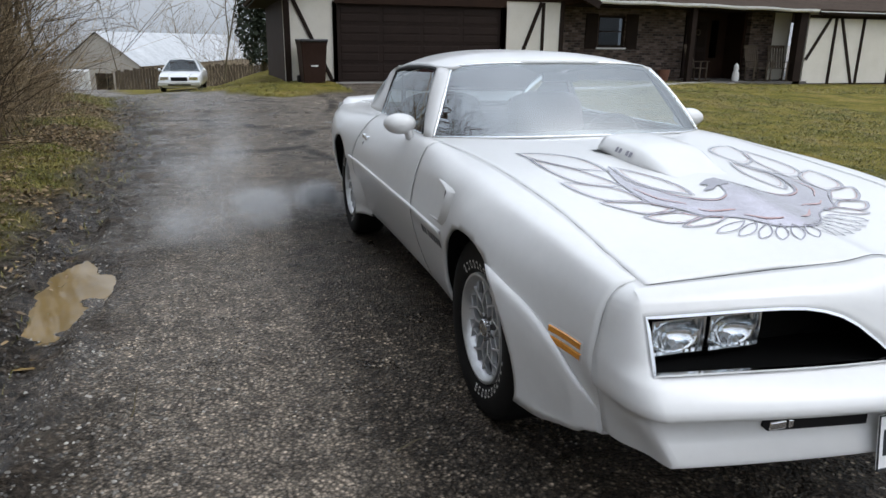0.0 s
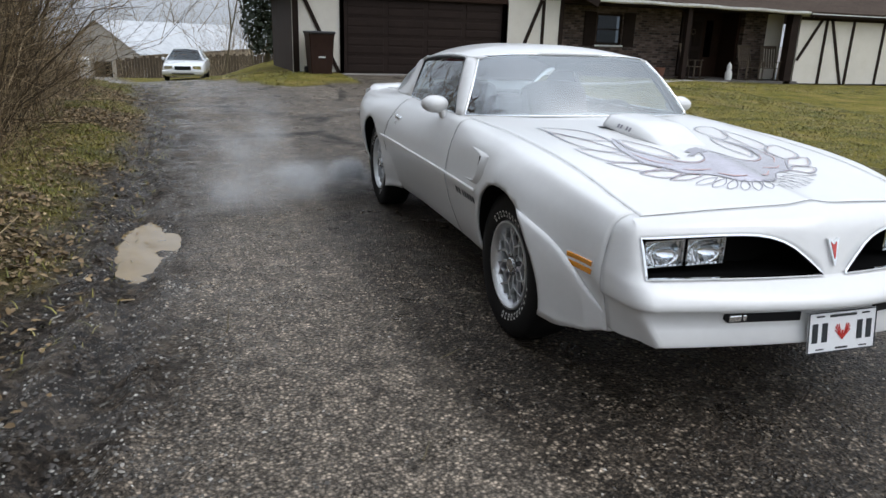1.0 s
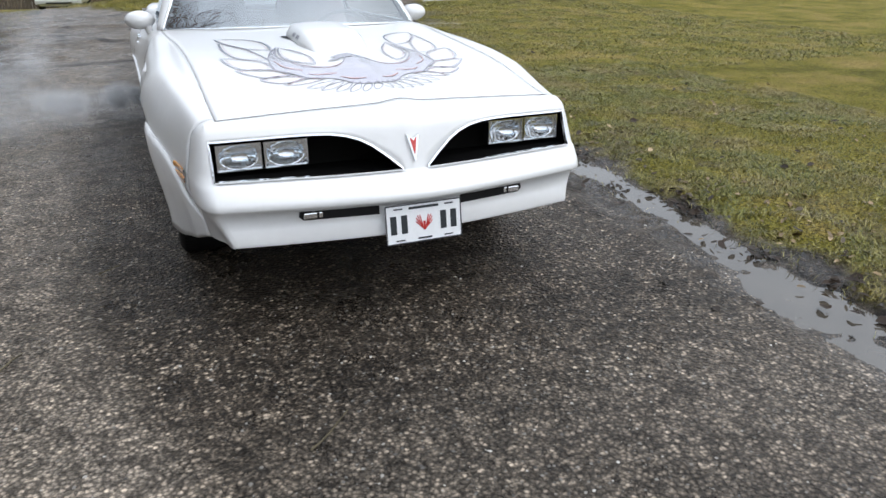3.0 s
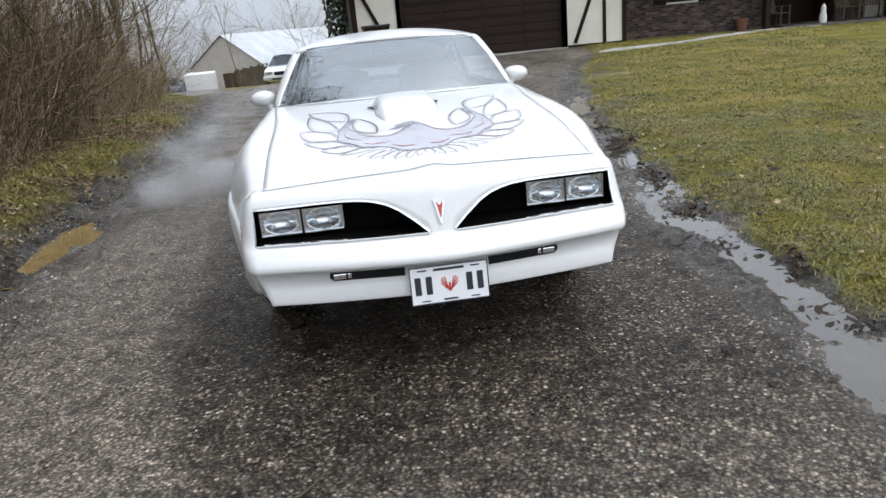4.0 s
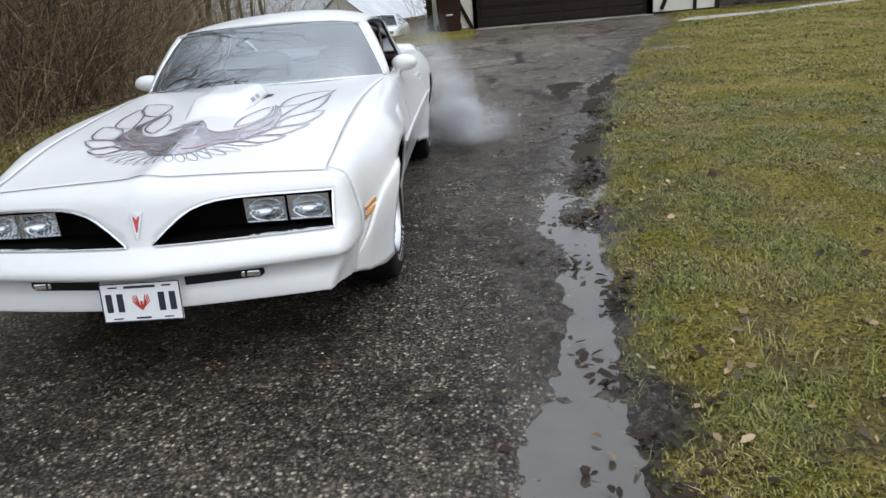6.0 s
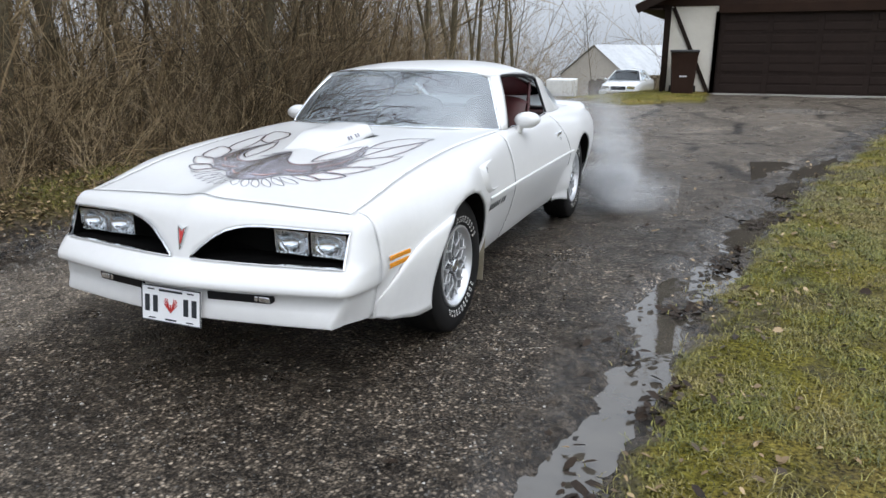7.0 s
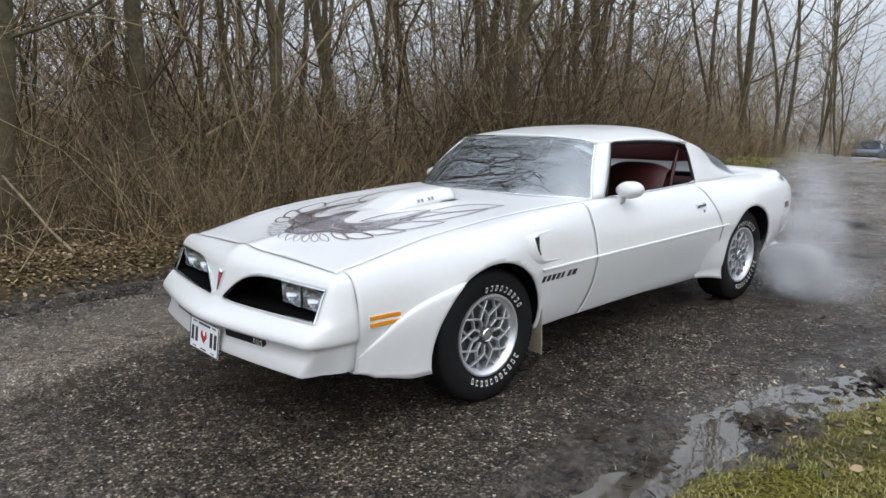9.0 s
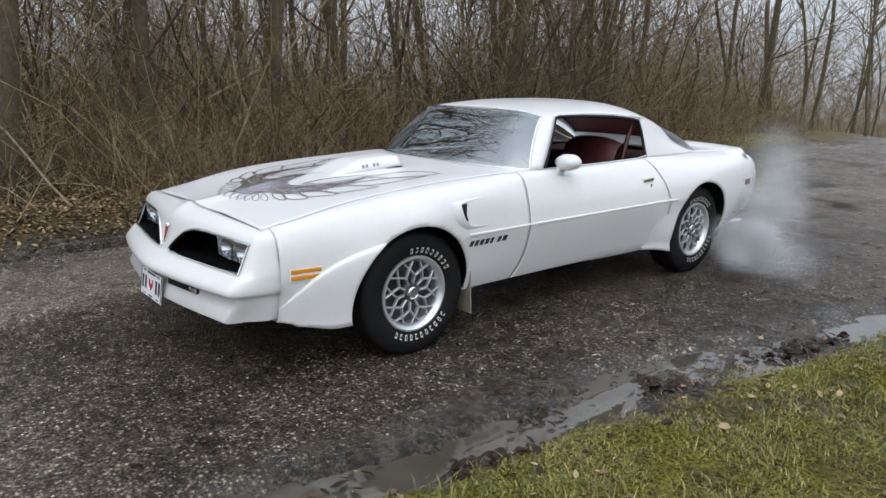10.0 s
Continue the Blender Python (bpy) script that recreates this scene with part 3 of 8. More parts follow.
    ds1 = ramp_node(n, l, v1.outputs["Color"], [(0.1, (0.5, 0.49, 0.48)), (0.5, (0.85, 0.85, 0.85)), (0.92, (1.75, 1.7, 1.64))])
    dust = mixc(n, l, 1.0, mixc(n, l, 1.0, dr.outputs["Color"], ds1.outputs["Color"], "MULTIPLY"), joint.outputs["Color"], "MULTIPLY")
    asp = mixc(n, l, dm.outputs[0], asp, dust)
    mot = noise_node(n, l, 8, 7, 0.75, vec=co)
    mo = ramp_node(n, l, mot.outputs["Fac"], [(0.38, (0.6, 0.585, 0.565)), (0.5, (1.0, 0.985, 0.96)), (0.62, (1.5, 1.46, 1.4))])
    asp = mixc(n, l, 1.0, asp, mo.outputs["Color"], "MULTIPLY")
    asp = mixc(n, l, gfm.outputs[0], asp, mixc(n, l, 1.0, asp, gap.outputs["Color"], "MULTIPLY"))
    # mud
    mn = noise_node(n, l, 24, 9, 0.8, vec=co)
    mud = ramp_node(n, l, mn.outputs["Fac"], [(0.4, (0.005, 0.0038, 0.003)), (0.5, (0.03, 0.023, 0.017)), (0.6, (0.13, 0.103, 0.078))]).outputs["Color"]
    sm = noise_node(n, l, 2.6, 6, 0.7, vec=co)
    sf = ramp_node(n, l, sm.outputs["Fac"], [(0.52, (0, 0, 0)), (0.6, (0.75, 0.75, 0.75))])
    sd = ramp_node(n, l, mn.outputs["Fac"], [(0.35, (0.06, 0.048, 0.036)), (0.65, (0.19, 0.155, 0.12))])
    mud = mixc(n, l, sf.outputs["Color"], mud, sd.outputs["Color"])
    # lawn
    g1, g2 = noise_node(n, l, 1.1, 5, 0.6, vec=co), noise_node(n, l, 55, 3, 0.7, vec=co)
    ga = ramp_node(n, l, g1.outputs["Fac"], [(0.32, (0.1, 0.1, 0.015)), (0.5, (0.2, 0.178, 0.032)), (0.66, (0.29, 0.225, 0.075))])
    gb = ramp_node(n, l, g2.outputs["Fac"], [(0.34, (0.1, 0.092, 0.08)), (0.66, (1.5, 1.45, 1.3))])
    gr = mixc(n, l, 1.0, ga.outputs["Color"], gb.outputs["Color"], "MULTIPLY")
    # leaf litter
    vl = n.new("ShaderNodeTexVoronoi")
    vl.inputs["Scale"].default_value = 32
    l.new(co, vl.inputs["Vector"])
    lf = ramp_node(n, l, vl.outputs["Color"], [(0.1, (0.022, 0.017, 0.009)), (0.45, (0.08, 0.06, 0.028)), (0.75, (0.15, 0.11, 0.052)), (0.95, (0.26, 0.2, 0.11))])
    c1 = mixc(n, l, sep.outputs["Red"], mud, asp)
    c2 = mixc(n, l, sep.outputs["Blue"], c1, lf.outputs["Color"])
    c3 = mixc(n, l, sep.outputs["Green"], c2, gr)
    l.new(c3, b.inputs["Base Color"])
    # wet sheen on asphalt and mud
    wet = noise_node(n, l, 2.2, 5, 0.6, vec=co)
    wr = n.new("ShaderNodeMapRange")
    wr.inputs["From Min"].default_value, wr.inputs["From Max"].default_value = 0.35, 0.65
    wr.inputs["To Min"].default_value, wr.inputs["To Max"].default_value = 0.22, 0.5
    l.new(wet.outputs["Fac"], wr.inputs["Value"])
    soft = n.new("ShaderNodeMath")
    soft.operation = "MAXIMUM"
    l.new(sep.outputs["Green"], soft.inputs[0])
    l.new(sep.outputs["Blue"], soft.inputs[1])
    rg = n.new("ShaderNodeMix")
    l.new(soft.outputs[0], rg.inputs["Factor"])
    l.new(wr.outputs["Result"], rg.inputs["A"])
    rg.inputs["B"].default_value = 0.9
    # soaked hollows shine and go darker
    da = n.new("ShaderNodeVertexColor")
    da.layer_name = "damp"
    dg = n.new("ShaderNodeMix")
    l.new(da.outputs["Alpha"], dg.inputs["Factor"])
    l.new(rg.outputs["Result"], dg.inputs["A"])
    dg.inputs["B"].default_value = 0.1
    l.new(dg.outputs["Result"], b.inputs["Roughness"])
    ds = n.new("ShaderNodeMapRange")
    ds.inputs["To Min"].default_value, ds.inputs["To Max"].default_value = 0.14, 1.0
    l.new(da.outputs["Alpha"], ds.inputs["Value"])
    l.new(ds.outputs["Result"], b.inputs["Specular IOR Level"])
    hb = n.new("ShaderNodeMath")
    hb.operation = "ADD"
    l.new(v1.outputs["Distance"], hb.inputs[0])
    inv = n.new("ShaderNodeMath")
    inv.operation = "MULTIPLY_ADD"
    l.new(sep.outputs["Red"], inv.inputs[0])
    inv.inputs[1].default_value, inv.inputs[2].default_value = -4.5, 5.5
    rel = n.new("ShaderNodeMath")
    rel.operation = "MULTIPLY"
    l.new(mn.outputs["Fac"], rel.inputs[0])
    l.new(inv.outputs[0], rel.inputs[1])
    l.new(rel.outputs[0], hb.inputs[1])
    bump_to(n, l, b, hb.outputs[0], 0.8, 0.012)
    return m


def build_ground():
    xs, ys = axis_steps(-4.4, 5.2, 0.06, 420), axis_steps(-3.6, 4.6, 0.026, 420, 1.1)
    ys = np.concatenate([ys[ys < 4.6], np.arange(4.6, 14, 0.06), ys[ys >= 14]])
    near = np.concatenate([np.arange(-3.4, -2.0, 0.03), np.arange(1.0, 2.9, 0.02)])
    xs = np.unique(np.round(np.concatenate([xs, near]), 3))
    xs = xs[np.concatenate([[True], np.diff(xs) > 0.008])]
    X, Y = np.meshgrid(xs, ys)
    Z = ground_z(X, Y)
    V = np.stack([X, Y, Z], -1).reshape(-1, 3)
    nx, ny = len(xs), len(ys)
    i = (np.arange(ny - 1)[:, None] * nx + np.arange(nx - 1)[None, :]).ravel()
    me = raw_mesh("ground", V, np.stack([i, i + 1, i + nx + 1, i + nx], -1))
    damp = me.color_attributes.new("damp", "FLOAT_COLOR", "POINT")
    w = np.clip(channel(V[:, 0], V[:, 1]) * 1.3, 0, 1)
    w = np.maximum(w, 0.95 * np.exp(-((V[:, 0] - right_edge(V[:, 1]) + 0.22) / 0.27) ** 4) * smoothstep(0.3, 0.52, vnoise(V[:, 0], V[:, 1], 7, 3, 21)) * (V[:, 1] < 12))
    w = np.maximum(w, 0.8 * np.exp(-((V[:, 0] - left_edge(V[:, 1]) - 0.32) / 0.3) ** 4) * smoothstep(0.4, 0.62, vnoise(V[:, 0], V[:, 1], 6, 3, 25)) * (V[:, 1] < 10))
    worn = smoothstep(3.5, 6.5, V[:, 1]) * (V[:, 1] < 40)
    damp.data.foreach_set("color", np.stack([worn, w, w, w], -1).astype(np.float32).ravel())
    col = me.color_attributes.new("zone", "FLOAT_COLOR", "POINT")
    a, g, bk, d = zones(V[:, 0], V[:, 1])
    col.data.foreach_set("color", np.stack([a, g, bk, d], -1).astype(np.float32).ravel())
    ob = part("ground", me, ground_mat(), smooth=True)
    return tagged(ob, "wet gravelly driveway with muddy edges, lawn and leafy bank", "ground", kind="structure")


build_ground()


def pool(name, label, x0, x1, y0, y1, z, mat):
    """A level water surface that the hollow's rim cuts to shape."""
    bm = sheet([[(x, y, z) for x in np.linspace(x0, x1, 8)] for y in np.linspace(y0, y1, 16)])
    return tagged(part(name, bm, mat, smooth=True), label, "puddle", kind="structure")


WATER_MUD = water_mat("muddy_brown_water", (0.25, 0.17, 0.07), 0.03, 1.7, 0.12)
WATER_CLEAR = water_mat("silty_puddle_water", (0.075, 0.065, 0.052), 0.02, 1.7)
pool("water", "muddy tan puddle in the driveway edge", -3.0, -2.2, 0.9, 2.8, -0.022, WATER_MUD)
pool("water", "long shallow puddle along the lawn edge reflecting the sky", 1.0, 2.35, -4.0, 0.3, -0.032, WATER_CLEAR)
pool("water", "long shallow puddle along the lawn edge reflecting the sky", 1.2, 2.7, 0.3, 4.4, -0.032, WATER_CLEAR)
pool("water", "brown puddle in a pothole of the driveway", 2.3, 3.8, 4.4, 7.8, -0.022, WATER_CLEAR)

# ---- the ranch house with its garage ----
house = thing("house", "brown and cream half-timbered ranch house with attached garage", "house", Matrix.Translation((4, 19.37, 0.215)) @ Matrix.Scale(1.02, 4))
HM = Matrix.Translation((-4, -20, -0.24))


def hpart(name, bm, mat, parent=house, label="", **k):
    bm.transform(HM)
    return part(name, bm, mat, parent, label, **k)


GY = 18.22
# cream panels beside the door, on walls with depth
hpart("wall", boxes((0.12, 1.5, GY, GY + 0.15, 0.1, 2.5)), STUCCO, label="cream stucco wall panel")
hpart("wall", boxes((6.2, 8.1, GY, GY + 0.15, 0.1, 2.5)), STUCCO, label="cream stucco wall panel")
hpart("wall", boxes((0.12, 0.27, GY + 0.15, 25, 0.0, 2.6)), SIDING)
hpart("wall", boxes((7.95, 8.1, GY + 0.15, 19.6, 0.1, 2.6)), BRICK)
timbers = [((0.2, 0.1), (0.2, 2.5), 0.16), ((1.45, 0.1), (1.45, 2.3), 0.12), ((0.33, 2.44), (1.38, 0.22), 0.1), ((0.12, 0.2), (1.5, 0.2), 0.2), ((6.26, 0.1), (6.26, 2.3), 0.12), ((7.45, 0.3), (7.45, 2.44), 0.09), ((6.55, 0.35), (7.38, 2.44), 0.1), ((8.05, 0.1), (8.05, 2.5), 0.12), ((6.2, 0.2), (8.1, 0.2), 0.2)]
for (xa, za), (xb, zb), w in timbers:
    hpart("timber", bar(bmesh.new(), (xa, GY - 0.015, za), (xb, GY - 0.015, zb), w, 0.05, (0, 1, 0)), TIMBER)
# lap siding of the gable, board by board
for k in range(13):
    z0 = 2.46 + k * 0.165
    half = 4.62 - max(0, z0 - 2.5) / 0.47
    if half < 0.2:
        break
    bm = sheet([[(x, GY - 0.015 - o, z) for o, z in ((0.0, z0 + 0.18), (0.022, z0), (0.0, z0 - 0.002))] for x in (4.22 - half, 4.22 + half)])
    hpart("siding_board", bm, SIDING)
hpart("gable_wall", boxes((0.0, 8.4, GY + 0.02, GY + 0.12, 2.4, 2.62)), SIDING)
hpart("door_header", boxes((1.45, 6.3, GY - 0.05, GY + 0.1, 2.28, 2.48)), SIDING)
# sectional garage door: four rows of raised panels
door_g = hpart("garage_door", boxes((1.5, 6.2, GY + 0.12, GY + 0.16, 0.24, 2.3)), DOOR_BROWN, label="dark brown sectional garage door")
for r in range(4):
    zb = 0.27 + r * 0.507
    hpart("door_section", boxes((1.52, 6.18, GY + 0.095, GY + 0.12, zb, zb + 0.492)), DOOR_BROWN, door_g)
    for c in range(4):
        x0 = 1.62 + c * 1.15
        for k in range(2):
            b = hpart("door_panel", boxes((x0, x0 + 1.02, GY + 0.08, GY + 0.096, zb + 0.05 + k * 0.215, zb + 0.22 + k * 0.215)), DOOR_BROWN, door_g)
            bevel(b, 0.012, 1)
for x0 in (1.4, 6.2):
    hpart("door_jamb", boxes((x0, x0 + 0.1, GY - 0.04, GY + 0.14, 0.2, 2.32)), TIMBER)
hpart("apron_sill", boxes((1.4, 6.3, GY - 0.16, GY + 0.2, 0.16, 0.262)), CONCRETE, label="pale concrete sill at the garage door")
lamp_h = hpart("flood_lamp", boxes((4.3, 4.36, GY - 0.12, GY - 0.03, 2.92, 2.98)), GUTTER_WHITE, label="small twin flood lamp")
for dx in (-0.08, 0.08):
    hpart("lamp_head", lathe([(-0.06, 0.05), (0.0, 0.035), (0.05, 0.02)], "y", 12, (4.33 + dx, GY - 0.14, 2.93)), GUTTER_WHITE, lamp_h)


def slab(a, b, c, d, t):
    """A roof plane with thickness from four corners."""
    bm = bmesh.new()
    up = (Vector(b) - Vector(a)).cross(Vector(d) - Vector(a)).normalized()
    up = up if up.z > 0 else -up
    lo = [bm.verts.new(p) for p in (a, b, c, d)]
    hi = [bm.verts.new(Vector(p) + up * t) for p in (a, b, c, d)]
    bm.faces.new(lo), bm.faces.new(hi)
    for k in range(4):
        bm.faces.new((lo[k], lo[(k + 1) % 4], hi[(k + 1) % 4], hi[k]))
    return bm


hpart("garage_roof", slab((-0.55, GY - 0.55, 2.42), (-0.55, 25.5, 2.42), (4.22, 25.5, 4.62), (4.22, GY - 0.55, 4.62), 0.09), ROOF, label="brown shingled gable roof")
hpart("garage_roof", slab((4.22, GY - 0.55, 4.62), (4.22, 25.5, 4.62), (8.95, 25.5, 2.42), (8.95, GY - 0.55, 2.42), 0.09), ROOF, label="brown shingled gable roof")
for sx, ex in ((-0.55, 4.22), (8.95, 4.22)):
    hpart("barge_board", bar(bmesh.new(), (sx, GY - 0.57, 2.38), (ex, GY - 0.57, 4.58), 0.05, 0.2, (0, 0, 1)), TIMBER)
hpart("soffit", boxes((-0.5, 0.1, GY - 0.5, 25.4, 2.36, 2.41)), TIMBER)
hpart("main_roof", slab((8.3, GY + 0.0, 2.46), (33.0, GY + 0.0, 2.36), (33.0, 23.2, 3.72), (6.0, 23.2, 3.78), 0.08), ROOF, label="brown shingled low-pitched roof")
hpart("main_roof", slab((6.0, 23.2, 3.78), (33.0, 23.2, 3.72), (33.0, 28, 2.4), (6.0, 28, 2.4), 0.08), ROOF, label="brown shingled low-pitched roof")
hpart("roof_vent", lathe([(0, 0.06), (0.22, 0.06), (0.23, 0.09), (0.3, 0.09), (0.31, 0.0)], "z", 14, (18.1, 22.9, 3.72)), GUTTER_WHITE, label="white roof vent pipe")
for k, (xa, xb, za, zb) in enumerate(((8.95, 12.9, 2.49, 2.46), (12.95, 17.2, 2.455, 2.40), (17.25, 33.0, 2.33, 2.29))):
    rows = [[(x, GY - 0.02 - o, (za + (zb - za) * s) + dz + 0.012 * math.sin(x * 3)) for o, dz in ((0, 0.09), (0.0, 0.0), (0.06, -0.02), (0.11, 0.02), (0.115, 0.075), (0.10, 0.075))] for s, x in zip(np.linspace(0, 1, 14), np.linspace(xa, xb, 14))]
    g = hpart("gutter", sheet(rows), GUTTER_WHITE if k < 2 else TIMBER, label="bowed white gutter" if k < 2 else "dark gutter with a pale edge", smooth=True, angle=40)
hpart("gutter_edge", bar(bmesh.new(), (17.25, GY - 0.14, 2.42), (33.0, GY - 0.14, 2.38), 0.03, 0.03), GUTTER_WHITE)
# brick front under the eave
BY = 19.5
hpart("brick_wall", boxes((8.1, 9.98, BY, BY + 0.2, 0.0, 2.5), (10.92, 13.15, BY, BY + 0.2, 0.0, 2.5), (9.98, 10.92, BY, BY + 0.2, 0.0, 1.22), (9.98, 10.92, BY, BY + 0.2, 2.2, 2.5)), BRICK, label="mottled brick front wall")
hpart("brick_wall", boxes((15.75, 16.7, BY, BY + 0.2, 0.0, 2.5)), BRICK, label="mottled brick front wall")
win = hpart("window", boxes((9.98, 10.92, BY + 0.06, BY + 0.1, 1.22, 1.29), (9.98, 10.92, BY + 0.06, BY + 0.1, 2.13, 2.2), (9.98, 10.04, BY + 0.06, BY + 0.1, 1.29, 2.13), (10.86, 10.92, BY + 0.06, BY + 0.1, 1.29, 2.13), (10.04, 10.86, BY + 0.06, BY + 0.1, 1.69, 1.73)), TIMBER, label="dark window between brown shutters")
hpart("pane", boxes((10.04, 10.86, BY + 0.08, BY + 0.085, 1.29, 2.13)), GLASS_DARK, win)
# dark panel added behind the pane in place of the room's shade
hpart("room_dark", boxes((9.9, 11.0, BY + 0.5, BY + 0.55, 1.0, 2.4)), DARK_TRIM, win)
hpart("window_sill", boxes((9.93, 10.97, BY - 0.06, BY + 0.06, 1.17, 1.22)), GUTTER_WHITE, win)
for x0 in (9.52, 10.96):
    sh = hpart("shutter", boxes((x0, x0 + 0.42, BY - 0.035, BY - 0.003, 1.18, 2.24)), TIMBER, win)
    for k in range(9):
        hpart("louvre", boxes((x0 + 0.05, x0 + 0.37, BY - 0.05, BY - 0.035, 1.24 + k * 0.108, 1.29 + k * 0.108)), TIMBER, sh)
# recessed entrance
hpart("entrance_wall", boxes((13.15, 15.75, BY + 1.1, BY + 1.2, 0.0, 2.5), (13.15, 13.25, BY + 0.2, BY + 1.1, 0.0, 2.5), (15.65, 15.75, BY + 0.2, BY + 1.1, 0, 2.5)), SIDING)
fd = hpart("front_door", boxes((13.95, 14.85, BY + 1.04, BY + 1.1, 0.25, 2.28)), DOOR_BROWN, label="dark brown front door")
for z0, z1 in ((0.4, 1.1), (1.25, 2.1)):
    for x0 in (14.04, 14.45):
        hpart("door_panel", boxes((x0, x0 + 0.32, BY + 1.02, BY + 1.04, z0, z1)), TIMBER, fd)
hpart("wreath", lathe([(-0.03, 0.06), (-0.05, 0.08), (-0.03, 0.11), (0.0, 0.08)], "y", 18, (14.4, BY + 1.0, 1.75)), WOOD_GREY, fd, "grey round door ornament")
hpart("side_light", boxes((15.02, 15.28, BY + 1.06, BY + 1.1, 0.9, 2.15)), GLASS_DARK, label="narrow side window")
# porch concrete is a darker copy, with the eave's shade in its colour
hpart("porch_floor", boxes((13.0, 17.3, GY + 0.1, BY + 1.1, -0.1, 0.2)), surface("porch_shade_concrete", (0.06, 0.055, 0.05), (0.12, 0.11, 0.1), 0.8, 2, bump=0.3, fine=50))
hpart("porch_ceiling", boxes((8.1, 17.4, GY + 0.05, BY + 1.2, 2.42, 2.46)), TIMBER)
for x, w in ((12.65, 0.16), (16.85, 0.3)):
    hpart("porch_post", boxes((x - w / 2, x + w / 2, GY + 0.1, GY + 0.1 + w, 0.0, 2.42)), TIMBER)
hpart("wall", boxes((16.7, 17.4, BY, BY + 0.15, 0.0, 2.45)), STUCCO)
# half-timbered wing
hpart("wing_wall", boxes((17.2, 33, GY + 0.25, GY + 0.4, -0.1, 2.4)), STUCCO, label="cream stucco wing wall")
hpart("plinth", boxes((17.2, 33, GY + 0.2, GY + 0.3, -0.3, 0.06)), CONCRETE)
wing = [((17.25, 0.9), (18.1, 2.3)), ((18.3, 0.05), (18.3, 2.3)), ((18.5, 2.3), (19.35, 0.05)), ((19.5, 0.05), (19.5, 2.3)), ((20.9, 0.05), (20.9, 2.3)), ((22.3, 0.05), (22.3, 2.3)), ((23.6, 0.05), (23.6, 2.3)), ((23.7, 2.3), (24.5, 1.2)), ((25.3, 2.3), (24.5, 1.2)), ((24.5, 0.05), (24.5, 1.2)), ((25.5, 0.05), (25.5, 2.3)), ((27.5, 0.05), (27.5, 2.3)), ((17.2, 2.28), (33, 2.28)), ((17.2, 0.08), (33, 0.08))]
for (xa, za), (xb, zb) in wing:
    hpart("timber", bar(bmesh.new(), (xa, GY + 0.235, za), (xb, GY + 0.235, zb), 0.1, 0.04, (0, 1, 0)), TIMBER)


def rocking_chair(at):
    ch = thing("rocking_chair", "weathered grey wooden rocking chair on the porch", "chair", at, "porch chairs")
    for s in (-1, 1):
        rows = [(s * 0.26, -0.4 + 0.1 * k, 0.05 * (abs(k - 4) / 4) ** 2) for k in range(9)]
        bm = bmesh.new()
        for a, b in zip(rows, rows[1:]):
            bar(bm, a, b, 0.035, 0.04)
        part("rocker", bm, WOOD_GREY, ch)
        for y in (-0.22, 0.2):
            part("leg", bar(bmesh.new(), (s * 0.26, y, 0.02), (s * 0.26, y, 0.62 if y < 0 else 0.42), 0.04, 0.04, (0, 1, 0)), WOOD_GREY, ch)
        part("armrest", bar(bmesh.new(), (s * 0.27, -0.28, 0.64), (s * 0.27, 0.26, 0.62), 0.08, 0.025), WOOD_GREY, ch)
        part("back_post", bar(bmesh.new(), (s * 0.24, 0.2, 0.4), (s * 0.25, 0.42, 1.12), 0.04, 0.035), WOOD_GREY, ch)
    for k in range(5):
        part("seat_slat", boxes((-0.26, 0.26, -0.24 + k * 0.095, -0.16 + k * 0.095, 0.41, 0.43)), WOOD_GREY, ch)
    for k in range(5):
        part("back_slat", bar(bmesh.new(), (-0.17 + k * 0.085, 0.21, 0.44), (-0.17 + k * 0.085, 0.42, 1.08), 0.055, 0.015), WOOD_GREY, ch)
    part("top_rail", bar(bmesh.new(), (-0.27, 0.425, 1.12), (0.27, 0.425, 1.12), 0.03, 0.1), WOOD_GREY, ch)
    return ch


rc = rocking_chair((15.78, 18.09, 0.175))
copy_thing(rc, pose(16.6, 18.04, 0.175, 0, 0, -25))
copy_thing(rc, pose(13.5, 18.2, 0.175, 0, 0, 30))
fig = lathe([(0, 0.1), (0.08, 0.12), (0.24, 0.11), (0.34, 0.07), (0.4, 0.085), (0.5, 0.07), (0.56, 0.035), (0.6, 0.0)], "z", 16)
fg = tagged(part("garden_statue", fig, GUTTER_WHITE, smooth=True), "small white garden statue beside the porch door", "statue")
fg.matrix_world = Matrix.Translation((14.93, 18.04, 0.175))
pot = tagged(part("planter", lathe([(0, 0.14), (0.3, 0.2), (0.36, 0.21), (0.36, 0.18), (0.3, 0.17)], "z", 18), surface("terracotta_pot", (0.16, 0.07, 0.045), (0.24, 0.11, 0.07), 0.8, 6), smooth=True, angle=40), "brown clay planter against the brick wall", "planter")
pot.matrix_world = Matrix.Translation((12.47, 18.55, 0.165))
ob = part("garden_path", sheet([[(x, y + o, float(ground_z(x, y + o)) + 0.012) for o in (-0.3, 0.0, 0.3)] for x, y in zip(np.linspace(6.2, 14.6, 40), 14.6 + 3.3 * smoothstep(0, 1, np.linspace(0, 1, 40)) ** 1.6)]), CONCRETE, smooth=True)
tagged(solid(ob, 0.05), "narrow pale concrete garden path", "path", kind="structure")

